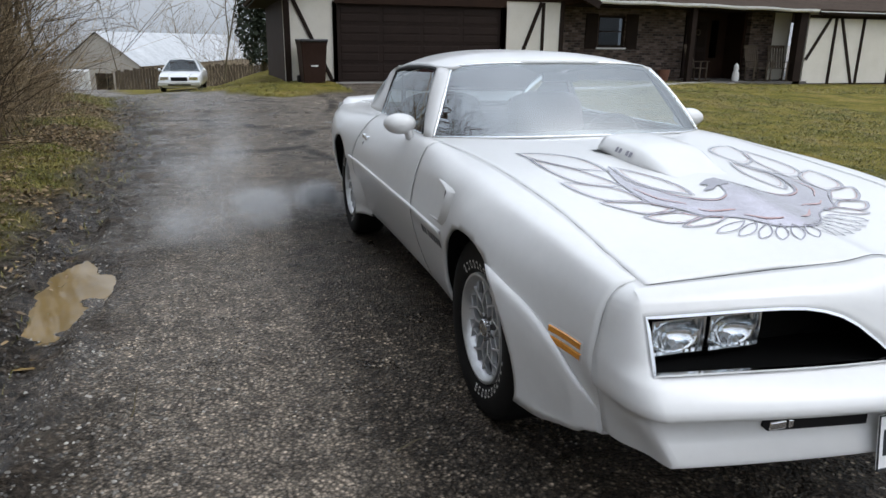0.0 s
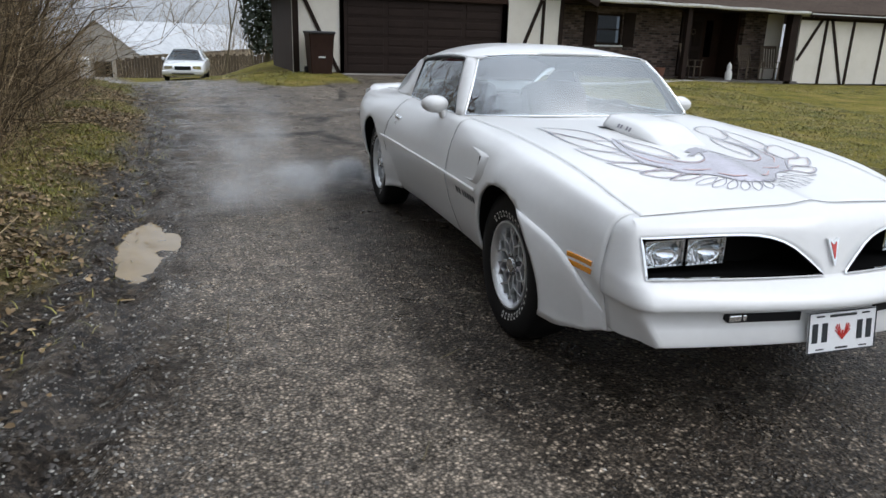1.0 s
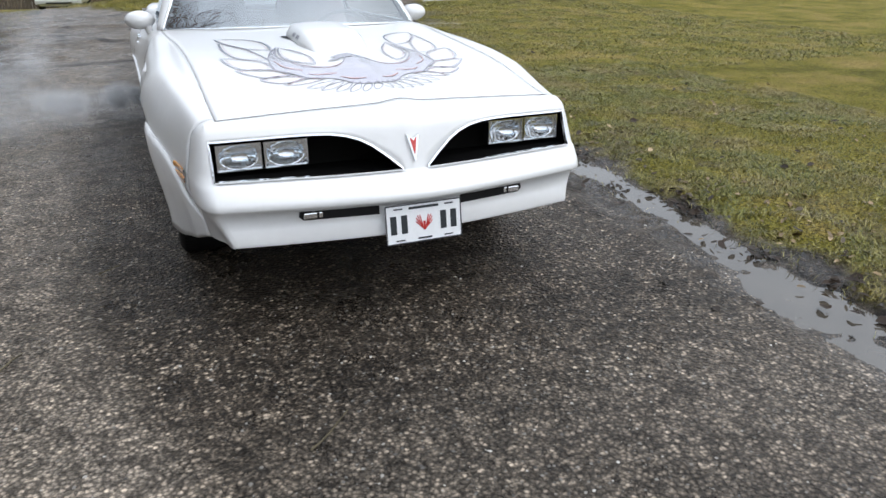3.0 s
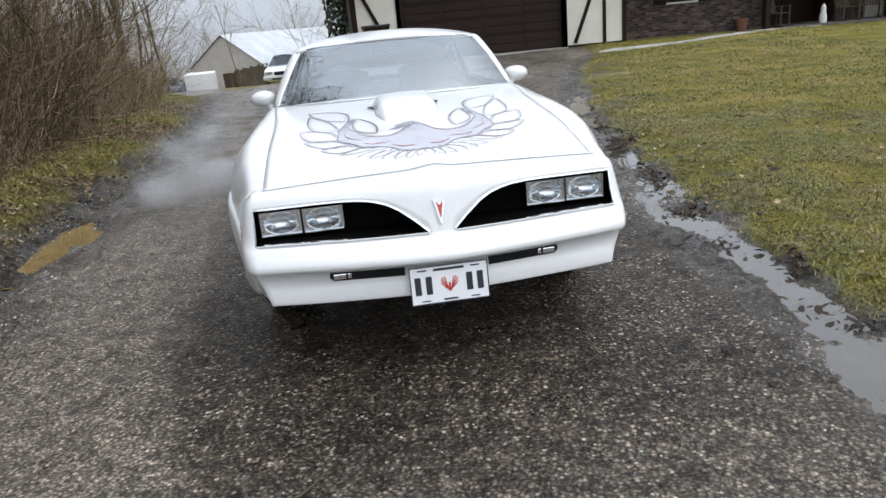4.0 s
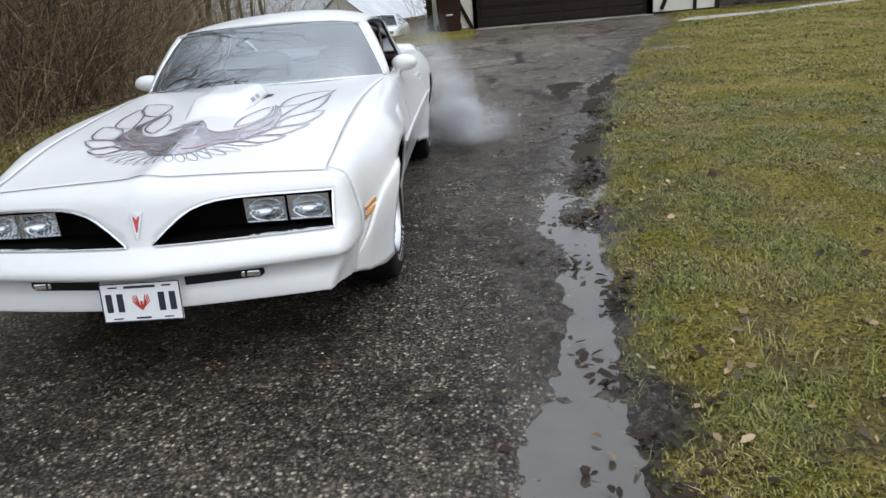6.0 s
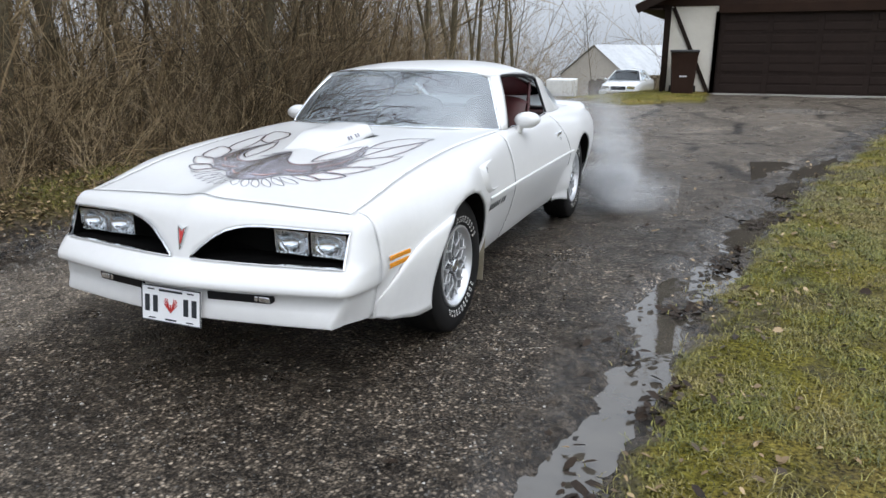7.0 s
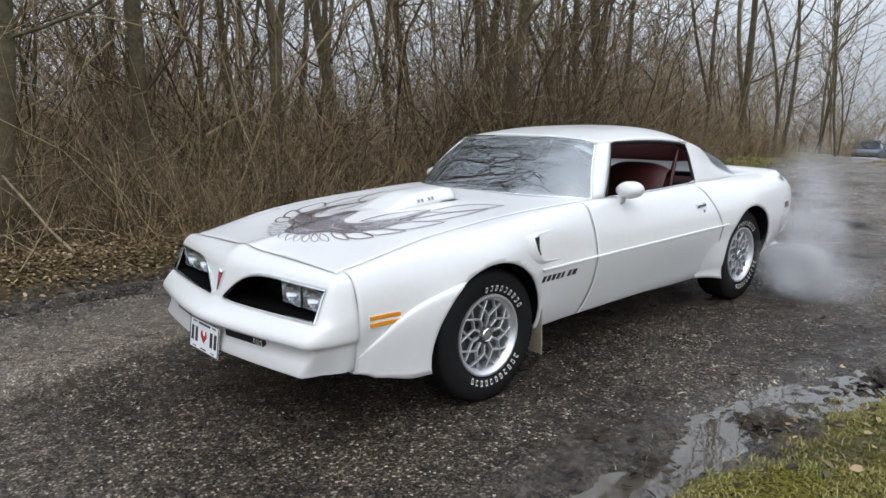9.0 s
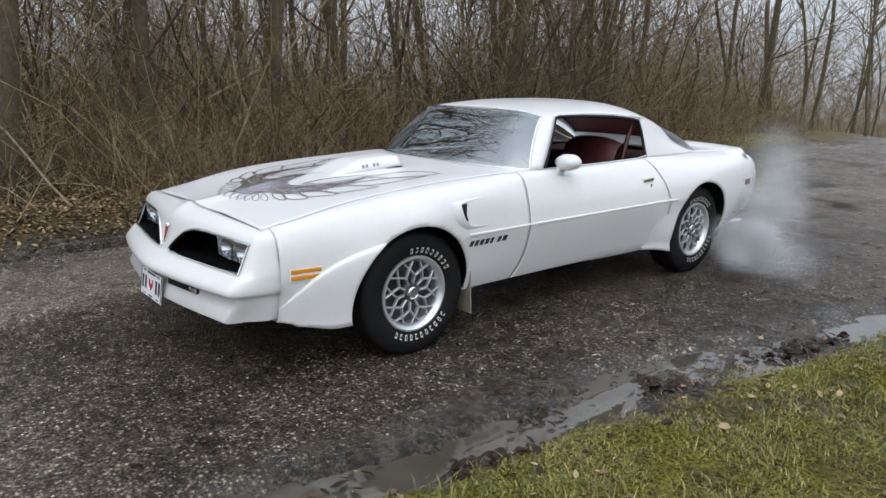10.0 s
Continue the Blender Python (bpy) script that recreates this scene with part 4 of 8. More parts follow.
# ---- wheeled bin by the garage ----
wb = thing("wheeled_bin", "dark brown wheeled bin with black lid by the garage", "bin", pose(0.68, 16.95, 0.18, 0, 0, 4) @ Matrix.Diagonal((1.14, 1.1, 1.2, 1)))
rows = []
for z, wx, wy in ((0.0, 0.23, 0.25), (0.06, 0.24, 0.26), (0.5, 0.27, 0.3), (0.86, 0.29, 0.33), (0.9, 0.305, 0.345), (0.93, 0.305, 0.345)):
    rows.append([(sx * wx * (1 if k else 0.93), sy * wy * (0.93 if k else 1), z) for sx, sy, k in ((-1, -1, 0), (1, -1, 0), (1, -1, 1), (1, 1, 1), (1, 1, 0), (-1, 1, 0), (-1, 1, 1), (-1, -1, 1))])
bb = sheet(rows, close=True)
bb.faces.new([v for v in bb.verts[:8]])
part("body", bb, BIN_BROWN, wb, smooth=True, angle=35)
bevel(part("lid", boxes((-0.32, 0.32, -0.38, 0.36, 0.93, 0.99)), BIN_LID, wb, "black lid"), 0.025, 3)
part("handle", bar(bmesh.new(), (-0.27, 0.4, 0.88), (0.27, 0.4, 0.88), 0.03, 0.03), BIN_LID, wb)
for s in (-1, 1):
    part("wheel", lathe([(s * 0.25, 0.0), (s * 0.25, 0.11), (s * 0.3, 0.11), (s * 0.3, 0.0)], "x", 20, (0, 0.26, 0.11)), RUBBER, wb)
part("emblem_bar", boxes((-0.08, 0.08, -0.304, -0.295, 0.42, 0.45)), GUTTER_WHITE, wb, "pale label bar")

# ---- the white coupe ----
# half sections from sill to centre line: (x, z) at stations along the car (front axle at y = 0)
STATION_Y = [-0.76, -0.62, -0.50, -0.30, 0.0, 0.30, 0.90, 1.50, 2.10, 2.45, 2.75, 3.20, 3.55, 3.76]
SECTION_X = [
    [0.6, 0.748, 0.755, 0.771, 0.794, 0.8, 0.799, 0.789, 0.771, 0.738, 0.684, 0.458, 0.204, 0],
    [0.6, 0.779, 0.786, 0.799, 0.811, 0.816, 0.815, 0.806, 0.789, 0.755, 0.687, 0.458, 0.204, 0],
    [0.6, 0.813, 0.821, 0.831, 0.841, 0.845, 0.844, 0.833, 0.811, 0.77, 0.689, 0.457, 0.203, 0],
    [0.6, 0.868, 0.876, 0.887, 0.895, 0.899, 0.899, 0.882, 0.848, 0.791, 0.692, 0.455, 0.202, 0],
    [0.6, 0.875, 0.885, 0.9, 0.913, 0.921, 0.924, 0.91, 0.867, 0.795, 0.694, 0.453, 0.201, 0],
    [0.6, 0.8, 0.825, 0.853, 0.872, 0.885, 0.892, 0.888, 0.866, 0.79, 0.703, 0.45, 0.2, 0],
    [0.6, 0.782, 0.803, 0.835, 0.866, 0.884, 0.888, 0.874, 0.843, 0.8, 0.748, 0.45, 0.2, 0],
    [0.6, 0.78, 0.803, 0.836, 0.868, 0.888, 0.892, 0.874, 0.836, 0.785, 0.735, 0.45, 0.2, 0],
    [0.6, 0.787, 0.81, 0.842, 0.872, 0.892, 0.896, 0.876, 0.83, 0.765, 0.714, 0.45, 0.2, 0],
    [0.6, 0.82, 0.85, 0.878, 0.893, 0.903, 0.908, 0.894, 0.85, 0.77, 0.66, 0.45, 0.2, 0],
    [0.6, 0.86, 0.875, 0.892, 0.905, 0.914, 0.918, 0.905, 0.868, 0.77, 0.62, 0.45, 0.2, 0],
    [0.6, 0.8, 0.83, 0.86, 0.876, 0.886, 0.888, 0.88, 0.85, 0.765, 0.6, 0.45, 0.2, 0],
    [0.55, 0.74, 0.77, 0.8, 0.82, 0.832, 0.836, 0.83, 0.805, 0.735, 0.6, 0.45, 0.2, 0],
    [0.5, 0.69, 0.715, 0.745, 0.765, 0.775, 0.778, 0.772, 0.75, 0.69, 0.58, 0.45, 0.2, 0],
]
SECTION_Z = [
    [0.312, 0.315, 0.35, 0.43, 0.5, 0.54, 0.58, 0.652, 0.703, 0.746, 0.759, 0.769, 0.777, 0.785],
    [0.284, 0.287, 0.322, 0.41, 0.49, 0.54, 0.585, 0.664, 0.722, 0.77, 0.782, 0.789, 0.8, 0.811],
    [0.26, 0.265, 0.31, 0.4, 0.48, 0.54, 0.59, 0.677, 0.74, 0.793, 0.805, 0.808, 0.824, 0.835],
    [0.275, 0.28, 0.315, 0.4, 0.48, 0.55, 0.61, 0.698, 0.772, 0.829, 0.839, 0.844, 0.859, 0.868],
    [0.265, 0.27, 0.31, 0.4, 0.49, 0.57, 0.65, 0.733, 0.807, 0.861, 0.868, 0.872, 0.884, 0.89],
    [0.275, 0.28, 0.315, 0.4, 0.5, 0.57, 0.615, 0.707, 0.805, 0.879, 0.889, 0.893, 0.904, 0.908],
    [0.272, 0.277, 0.31, 0.4, 0.5, 0.575, 0.602, 0.704, 0.808, 0.889, 0.91, 0.921, 0.926, 0.928],
    [0.267, 0.272, 0.305, 0.4, 0.5, 0.575, 0.602, 0.7, 0.8, 0.877, 0.9, 0.91, 0.91, 0.91],
    [0.262, 0.267, 0.3, 0.4, 0.5, 0.575, 0.602, 0.7, 0.795, 0.877, 0.905, 0.915, 0.915, 0.915],
    [0.25, 0.255, 0.3, 0.4, 0.5, 0.575, 0.61, 0.7, 0.795, 0.873, 0.91, 0.925, 0.93, 0.93],
    [0.24, 0.245, 0.3, 0.4, 0.5, 0.58, 0.64, 0.715, 0.795, 0.868, 0.903, 0.915, 0.92, 0.922],
    [0.27, 0.28, 0.33, 0.42, 0.5, 0.57, 0.62, 0.7, 0.785, 0.856, 0.886, 0.893, 0.897, 0.9],
    [0.33, 0.34, 0.375, 0.44, 0.51, 0.57, 0.62, 0.7, 0.778, 0.846, 0.874, 0.88, 0.884, 0.886],
    [0.38, 0.39, 0.41, 0.46, 0.52, 0.57, 0.62, 0.7, 0.77, 0.832, 0.856, 0.862, 0.866, 0.868],
]
ARCHES = ((-0.022, 0.318, 0.392), (2.748, 0.332, 0.378))


_k14 = np.arange(14.0)
_t80 = np.linspace(0, 13, 80)
_ys = np.linspace(-0.76, 3.76, 905)
_sx, _sz = pchip(STATION_Y, SECTION_X, _ys), pchip(STATION_Y, SECTION_Z, _ys)
SEC_X = pchip(_k14, _sx.T.copy(), _t80).T
SEC_Z = pchip(_k14, _sz.T.copy(), _t80).T


def row_at(y):
    return min(904, max(0, int(round((y + 0.76) / 0.005))))


def side_x(y, z):
    """The body side's half width at a height."""
    i = row_at(y)
    return float(np.interp(z, SEC_Z[i, :62], SEC_X[i, :62]))


def hood_z(x, y):
    """The height of the body's upper surface."""
    i = row_at(y)
    return float(np.interp(abs(x), SEC_X[i, ::-1][:40], SEC_Z[i, ::-1][:40]))


def seam_shift(y, z):
    """Door seams lean: back at the top in front, and curve at the rear."""
    f = (0.012 - 0.06 * max(0.0, (0.45 - z) / 0.17) ** 1.5) * math.exp(-(((y - 0.81) / 0.2) ** 2))
    r = -0.12 * max(0.0, (z - 0.62) / 0.3) * math.exp(-(((y - 2.28) / 0.16) ** 2))
    return f + r


def body_panel(y0, y1, t0, t1, side, dy=0.024, n_t=None, shear=True):
    """A patch of the body between two stations and two places of the section, with the wheel arches cut out."""
    ny = max(2, int(round((y1 - y0) / dy)) + 1)
    nt = n_t or int((t1 - t0) * 5) + 1
    ts = np.linspace(t0, t1, nt)
    k = np.arange(14.0)
    bm = bmesh.new()
    grid = []
    for y in np.linspace(y0, y1, ny):
        x, z = pchip(STATION_Y, SECTION_X, y), pchip(STATION_Y, SECTION_Z, y)
        px, pz = pchip(k, x, ts), pchip(k, z, ts)
        grid.append([bm.verts.new((side * a, y + (seam_shift(y, b) if shear else 0), b)) for a, b in zip(px, pz)])
    gone = []
    for i in range(ny - 1):
        for j in range(nt - 1):
            f = bm.faces.new((grid[i][j], grid[i + 1][j], grid[i + 1][j + 1], grid[i][j + 1]))
            c = f.calc_center_median()
            for cy, cz, r in ARCHES:
                if t0 < 6 and math.hypot(c.y - cy, c.z - cz) < r and c.z < 0.8:
                    gone.append(f)
                    break
    if gone:
        touched = {v for f in gone for v in f.verts}
        bmesh.ops.delete(bm, geom=gone, context="FACES_ONLY")
        for v in touched:
            if v.is_valid and v.link_faces:
                cy, cz, r = min(ARCHES, key=lambda a: abs(math.hypot(v.co.y - a[0], v.co.z - a[1]) - a[2]))
                d = Vector((v.co.y - cy, v.co.z - cz)).normalized() * r
                v.co.y, v.co.z = cy + d.x, max(cz + d.y, 0.2)
                v.co.x = side * side_x(v.co.y, v.co.z)
        bmesh.ops.delete(bm, geom=[v for v in bm.verts if not v.link_faces], context="VERTS")
    return bm


car = thing("sports_coupe", "white two-door sports coupe with a bird graphic on its hood", "car", (0, 0, 0))
G = 0.003


def gap_line(name, pts, r=0.0024, parent=None):
    """A thin dark joint between two panels."""
    V_, F_ = tube_arrays([(np.array(pts), np.full(len(pts), r))], 5)
    return part(name, raw_mesh(name, V_, F_), RECESS_BLACK, parent, "dark joint between panels", smooth=True)


for side in (1, -1):
    f = part("front_fender", body_panel(-0.757, 0.81 - G, 0, 10, side), PAINT, car, smooth=True)
    solid(f, 0.012)
    door = part("door", body_panel(0.81 + G, 2.28 - G, 1, 10, side), PAINT, car, smooth=True)
    solid(door, 0.02)
    q = part("rear_quarter_panel", body_panel(2.28 + G, 3.76, 0, 10, side), PAINT, car, smooth=True)
    solid(q, 0.012)
    # sill under the door
    sill = sheet([[(side * x, y, z) for x, z in ((0.6, 0.255), (side_x(y, 0.27) - 0.012, 0.255), (side_x(y, 0.29) - 0.012, 0.29), (0.74, 0.31))] for y in np.linspace(0.8, 2.3, 24)])
    part("rocker_panel", sill, PAINT, car, smooth=True, angle=40)
    # bright strip along the side
    strip = [[(side * (side_x(y, z) + o), y, z) for o, z in ((-0.002, 0.624), (0.010, 0.621), (0.011, 0.614), (-0.002, 0.611))] for y in np.linspace(0.33, 2.36, 60)]
    part("side_moulding", sheet(strip), PAINT, car, "slim white side moulding", smooth=True, angle=35)
    # pull handle with its recess, and key lock
    hb = bmesh.new()
    bar(hb, (side * (side_x(1.99, 0.775) + 0.012), 1.985, 0.773), (side * (side_x(2.1, 0.78) + 0.012), 2.10, 0.777), 0.016, 0.022)
    box(hb, *sorted((side * (side_x(1.99, 0.77) - 0.01), side * (side_x(1.99, 0.77) + 0.016))), 1.985, 2.0, 0.76, 0.786)
    box(hb, *sorted((side * (side_x(2.1, 0.77) - 0.01), side * (side_x(2.1, 0.77) + 0.016))), 2.085, 2.10, 0.764, 0.79)
    h = bevel(part("door_handle", hb, CHROME, door, "chrome door handle"), 0.003)
    part("lock", lathe([(side * (side_x(2.07, 0.735) - 0.004), 0.011), (side * (side_x(2.07, 0.735) + 0.004), 0.011), (side * (side_x(2.07, 0.735) + 0.005), 0.004)], "x", 14, (0, 2.07, 0.735)), CHROME, door, "small key lock")
    # black wheel housings
    for cy, cz, r in ARCHES:
        rows = []
        for a in np.linspace(-25, 205, 30):
            yy, zz = cy + math.cos(radians(a)) * (r + 0.004), cz + math.sin(radians(a)) * (r + 0.004)
            zz = max(zz, 0.2)
            rows.append([(side * x, yy, zz) for x in (side_x(min(max(yy, -0.75), 3.75), zz) - 0.012, 0.7, 0.55, 0.5)] + [(side * 0.5, cy, cz)])
        part("wheel_housing", sheet(rows), SHADOW_BLACK, car, "black wheel housing")

# hood with raised centre, separate from the nose cover
hood_rows = []
for y in np.linspace(-0.793, 0.93, 64):
    row = []
    for u in np.linspace(-1, 1, 61):
        x = u * (float(pchip(STATION_Y, SECTION_X, y)[10]) - 0.0015)
        z = hood_z(x, y) + 0.1 * min(0.0, y + 0.76)
        ridge = 0.012 * math.exp(-((x / 0.06) ** 2)) * float(smoothstep(0.1, -0.7, y))
        row.append((x, y - 0.054 * max(0, 1 - abs(x) / 0.28) * float(smoothstep(-0.6, -0.793, y)), z + ridge))
    hood_rows.append(row)
hood = part("hood", sheet(hood_rows), PAINT, car, smooth=True)
solid(hood, 0.015)
for side in (1, -1):
    for y0 in (0.81, 2.28):
        gap_line("panel_gap", [(side * (side_x(y0, z) - 0.0005), y0 + seam_shift(y0, z), z) for z in np.linspace(0.285, 0.885, 30)], 0.0011, car)
    gap_line("panel_gap", [(side * float(pchip(STATION_Y, SECTION_X, y)[10]), y, hood_z(float(pchip(STATION_Y, SECTION_X, y)[10]), y) - 0.0006) for y in np.linspace(-0.755, 0.9, 50)], 0.0007, car)
nose_a = lambda x: min(abs(x) / 0.726, 1.0) ** 1.5
gap_line("panel_gap", [(x, -0.8475 + 0.052 * nose_a(x), 0.787 - 0.0325 * nose_a(x) + 0.012 * math.exp(-((x / 0.06) ** 2))) for x in np.linspace(-0.684, 0.684, 61)], 0.0008, car)


# --- nose cover: beak, twin openings, bumper lip and air dam ---
NOSE_CENTRE = [(-0.847, 0.786), (-0.872, 0.782), (-0.912, 0.767), (-0.948, 0.74), (-0.964, 0.715)]
NOSE_LOW_C = [(-1.012, 0.566), (-1.024, 0.558), (-1.056, 0.543), (-1.092, 0.524), (-1.112, 0.506), (-1.118, 0.488), (-1.112, 0.477), (-1.092, 0.470), (-1.072, 0.464), (-1.064, 0.447), (-1.072, 0.40), (-1.086, 0.358), (-1.082, 0.345), (-0.99, 0.342)]
NOSE_OUT = [(-0.795, 0.754), (-0.808, 0.751), (-0.828, 0.744), (-0.848, 0.73), (-0.86, 0.714)]
NOSE_LOW_O = [(-0.938, 0.567), (-0.946, 0.558), (-0.962, 0.543), (-0.98, 0.524), (-0.994, 0.506), (-1.0, 0.488), (-0.996, 0.477), (-0.976, 0.470), (-0.958, 0.464), (-0.954, 0.447), (-0.97, 0.40), (-0.998, 0.358), (-0.994, 0.345), (-0.91, 0.342)]
NOSE_SIDE = [(0.684, 0.757), (0.712, 0.752), (0.739, 0.741), (0.76, 0.724), (0.77, 0.71)]
NOSE_LOW_S = [(0.80, 0.567), (0.80, 0.558), (0.80, 0.543), (0.80, 0.524), (0.80, 0.506), (0.797, 0.488), (0.794, 0.477), (0.787, 0.470), (0.779, 0.464), (0.774, 0.447), (0.764, 0.40), (0.754, 0.35), (0.748, 0.333), (0.61, 0.328)]
OPEN_IN, OPEN_OUT = 0.05, 0.726


def open_top(ax):
    """Upper edge of the grille opening by distance from the centre."""
    return float(np.interp(ax, [0, 0.05, 0.1, 0.155, 0.2, 0.25, 0.3, 0.36, 0.46, 0.726], [0.578, 0.578, 0.622, 0.664, 0.688, 0.703, 0.711, 0.714, 0.713, 0.7025]))


def open_bottom(ax):
    return float(np.interp(ax, [0, 0.05, 0.726], [0.565, 0.565, 0.567]))


def face_y(ax, z):
    """The slanted front face that carries the openings."""
    a = min(ax / 0.726, 1.0) ** 1.5
    top = -0.972 + (-0.87 + 0.972) * a
    low = -1.02 + (-0.945 + 1.02) * a
    return top + (low - top) * (0.69 - z) / 0.15 * (1.0 - 0.1 * float(smoothstep(0.25, 0.55, ax)))


def nose_column(ax):
    a = min(ax / 0.726, 1.0) ** 1.5
    up = [(yc + (yo - yc) * a, zc + (zo - zc) * a) for (yc, zc), (yo, zo) in zip(NOSE_CENTRE, NOSE_OUT)]
    low = [(yc + (yo - yc) * a, zc + (zo - zc) * a) for (yc, zc), (yo, zo) in zip(NOSE_LOW_C, NOSE_LOW_O)]
    up = [(y, z + k * 0.012 * math.exp(-((ax / 0.06) ** 2))) for (y, z), k in zip(up, (1, 0.95, 0.7, 0.35, 0))]
    zt, zb = open_top(ax), open_bottom(ax)
    pts = up[:4]
    z_end = up[4][1]
    for k in range(1, 5):
        z = up[3][1] + (zt - up[3][1]) * k / 4
        pts.append((face_y(ax, z) if z < z_end else up[3][0] + (face_y(ax, z_end) - up[3][0]) * (up[3][1] - z) / (up[3][1] - z_end), z))
    mid = [(face_y(ax, zt + (zb - zt) * k / 4), zt + (zb - zt) * k / 4) for k in range(1, 5)]
    return pts, mid, low[1:]


def nose_points():
    cols, opened = [], []
    axs = list(np.linspace(0, 0.05, 4)) + list(np.linspace(0.06, 0.726, 40))
    for ax in axs:
        p, m, w = nose_column(ax)
        cols.append([(min(ax, 0.686) if k == 0 else ax, y, z) for k, (y, z) in enumerate(p + m + w)])
        opened.append(OPEN_IN - 1e-6 <= ax < OPEN_OUT - 1e-6)
    edge = cols[-1]
    p5 = NOSE_SIDE[:4]
    zt, zb = 0.7025, 0.567
    side_up = p5 + [(0.76 + 0.011 * k / 4, 0.724 + (zt - 0.724) * k / 4) for k in range(1, 5)]
    side_mid = [(0.771 + 0.029 * k / 4, zt + (zb - zt) * k / 4) for k in range(1, 5)]
    target = side_up + side_mid + NOSE_LOW_S[1:]
    for s in np.linspace(0, 1, 11)[1:]:
        col = []
        for (x1, y1, z1), (x2, z2) in zip(edge, target):
            cx, cy = x1 + (x2 - x1) * 0.93, y1 + (-0.759 - y1) * 0.12
            b = ((1 - s) ** 2, 2 * s * (1 - s), s * s)
            col.append((b[0] * x1 + b[1] * cx + b[2] * x2, b[0] * y1 + b[1] * cy + b[2] * -0.759, z1 + (z2 - z1) * s))
        cols.append(col)
        opened.append(False)
    # the air dam draws in towards its lower edge
    cols = [[(x * (1 - 0.052 * float(smoothstep(0.455, 0.35, z)) * float(smoothstep(-0.8, -0.93, y))), y, z) for x, y, z in c] for c in cols]
    return cols, opened


def nose_mesh():
    cols, opened = nose_points()
    bm = bmesh.new()
    full = [[(-x, y, z) for x, y, z in c] for c in cols[:0:-1]] + cols
    op = opened[:0:-1] + opened
    vs = [[bm.verts.new(p) for p in c] for c in full]
    nc = len(cols)
    for i in range(len(vs) - 1):
        ax = abs(full[i][9][0] + full[i + 1][9][0]) / 2
        hole = OPEN_IN < ax < OPEN_OUT - 0.001
        for j in range(len(vs[0]) - 1):
            if hole and 7 <= j < 11:
                continue
            bm.faces.new((vs[i][j], vs[i + 1][j], vs[i + 1][j + 1], vs[i][j + 1]))
    return bm


nose = part("nose_cover", nose_mesh(), PAINT, car, smooth=True, angle=50)
solid(nose, 0.012)

for side in (1, -1):
    # black tunnel of each opening with a bright surround
    axs = np.concatenate([np.linspace(0.05, 0.30, 20), np.linspace(0.33, 0.726, 12)])
    ring = [(ax, open_top(ax)) for ax in axs] + [(0.726, z) for z in np.linspace(0.675, 0.592, 5)] + [(ax, open_bottom(ax)) for ax in axs[::-1]]
    rows = []
    for d in (0.0, 0.06, 0.19):
        rows.append([(side * ax, face_y(ax, z) + d + 0.006, z) for ax, z in ring])
    bm = sheet(rows, close=True)
    bm.faces.new([v for v in bm.verts if v.index == -1][:0] or [bm.verts[:][-len(ring):][k] for k in range(len(ring))])
    part("grille_recess", bm, RECESS_BLACK, nose, "deep black grille opening")
    trim_rows = []
    for du, dv in ((0.0, -0.007), (0.007, -0.010), (0.008, 0.002), (0.0, 0.004)):
        row = []
        for k, (ax, z) in enumerate(ring):
            p, nx = ring[k - 1], ring[(k + 1) % len(ring)]
            t = Vector((nx[0] - p[0], nx[1] - p[1])).normalized()
            nrm = Vector((-t.y, t.x))
            row.append((side * (ax - nrm.x * du), face_y(ax, z) + dv, z - nrm.y * du))
        trim_rows.append(row)
    part("opening_trim", sheet(trim_rows + trim_rows[:1], close=True), CHROME, nose, "thin bright trim around the opening", smooth=True, angle=40)
    # two square headlamps
    for xo in (0.6225, 0.4545):
        w, hgt = 0.152, 0.09
        yc = -0.866 - 0.006 * (0.62 - xo) / 0.17
        zc = 0.636
        lamp_rows, lens_rows = [], []
        n = 27
        for i in range(n):
            r1, r2 = [], []
            for j in range(n):
                u, v = -1 + 2 * i / (n - 1), -1 + 2 * j / (n - 1)
                rr = u * u + v * v
                x, z = xo + u * w / 2, zc + v * hgt / 2
                yy = yc
                q2 = (u * 1.12) ** 2 + (v * 1.05) ** 2
                r1.append((side * x, yy + 0.006 + 0.03 * max(0.0, 1 - q2) + 0.0016 * math.sin(u * 25) * min(1, q2), z))
                r2.append((side * x, yy - 0.006 * (1 - rr / 2), z))
            lamp_rows.append(r1)
            lens_rows.append(r2)
        lamp = part("headlamp", boxes(*[(min(side * a, side * b), max(side * a, side * b), yc - 0.004, yc + 0.05, c, d) for a, b, c, d in (
            (xo - w / 2 - 0.004, xo - w / 2, zc - 0.049, zc + 0.049), (xo + w / 2, xo + w / 2 + 0.004, zc - 0.049, zc + 0.049),
            (xo - w / 2, xo + w / 2, zc + 0.045, zc + 0.049), (xo - w / 2, xo + w / 2, zc - 0.049, zc - 0.045))]), CHROME, nose, "rectangular sealed-beam headlamp")
        part("reflector", sheet(lamp_rows), LAMP_REFL, lamp, smooth=True)
        ln = part("lens", sheet(lens_rows), GLASS_CLEAR, lamp, smooth=True)
        ln.visible_shadow = False
    bk = boxes((min(side * 0.365, side * 0.715), max(side * 0.365, side * 0.715), -0.79, -0.78, 0.56, 0.70))
    part("lamp_backing", bk, RECESS_BLACK, nose)
    # low lamp slot in the dam
    slot = bmesh.new()
    pts = [(0.165, 0.457), (0.452, 0.457), (0.455, 0.438), (0.44, 0.425), (0.165, 0.425)]
    vs = [[slot.verts.new((side * x, -1.067 + 0.11 * (x / 0.726) ** 1.5 + d, z)) for x, z in pts] for d in (-0.006, 0.0)]
    slot.faces.new(vs[0])
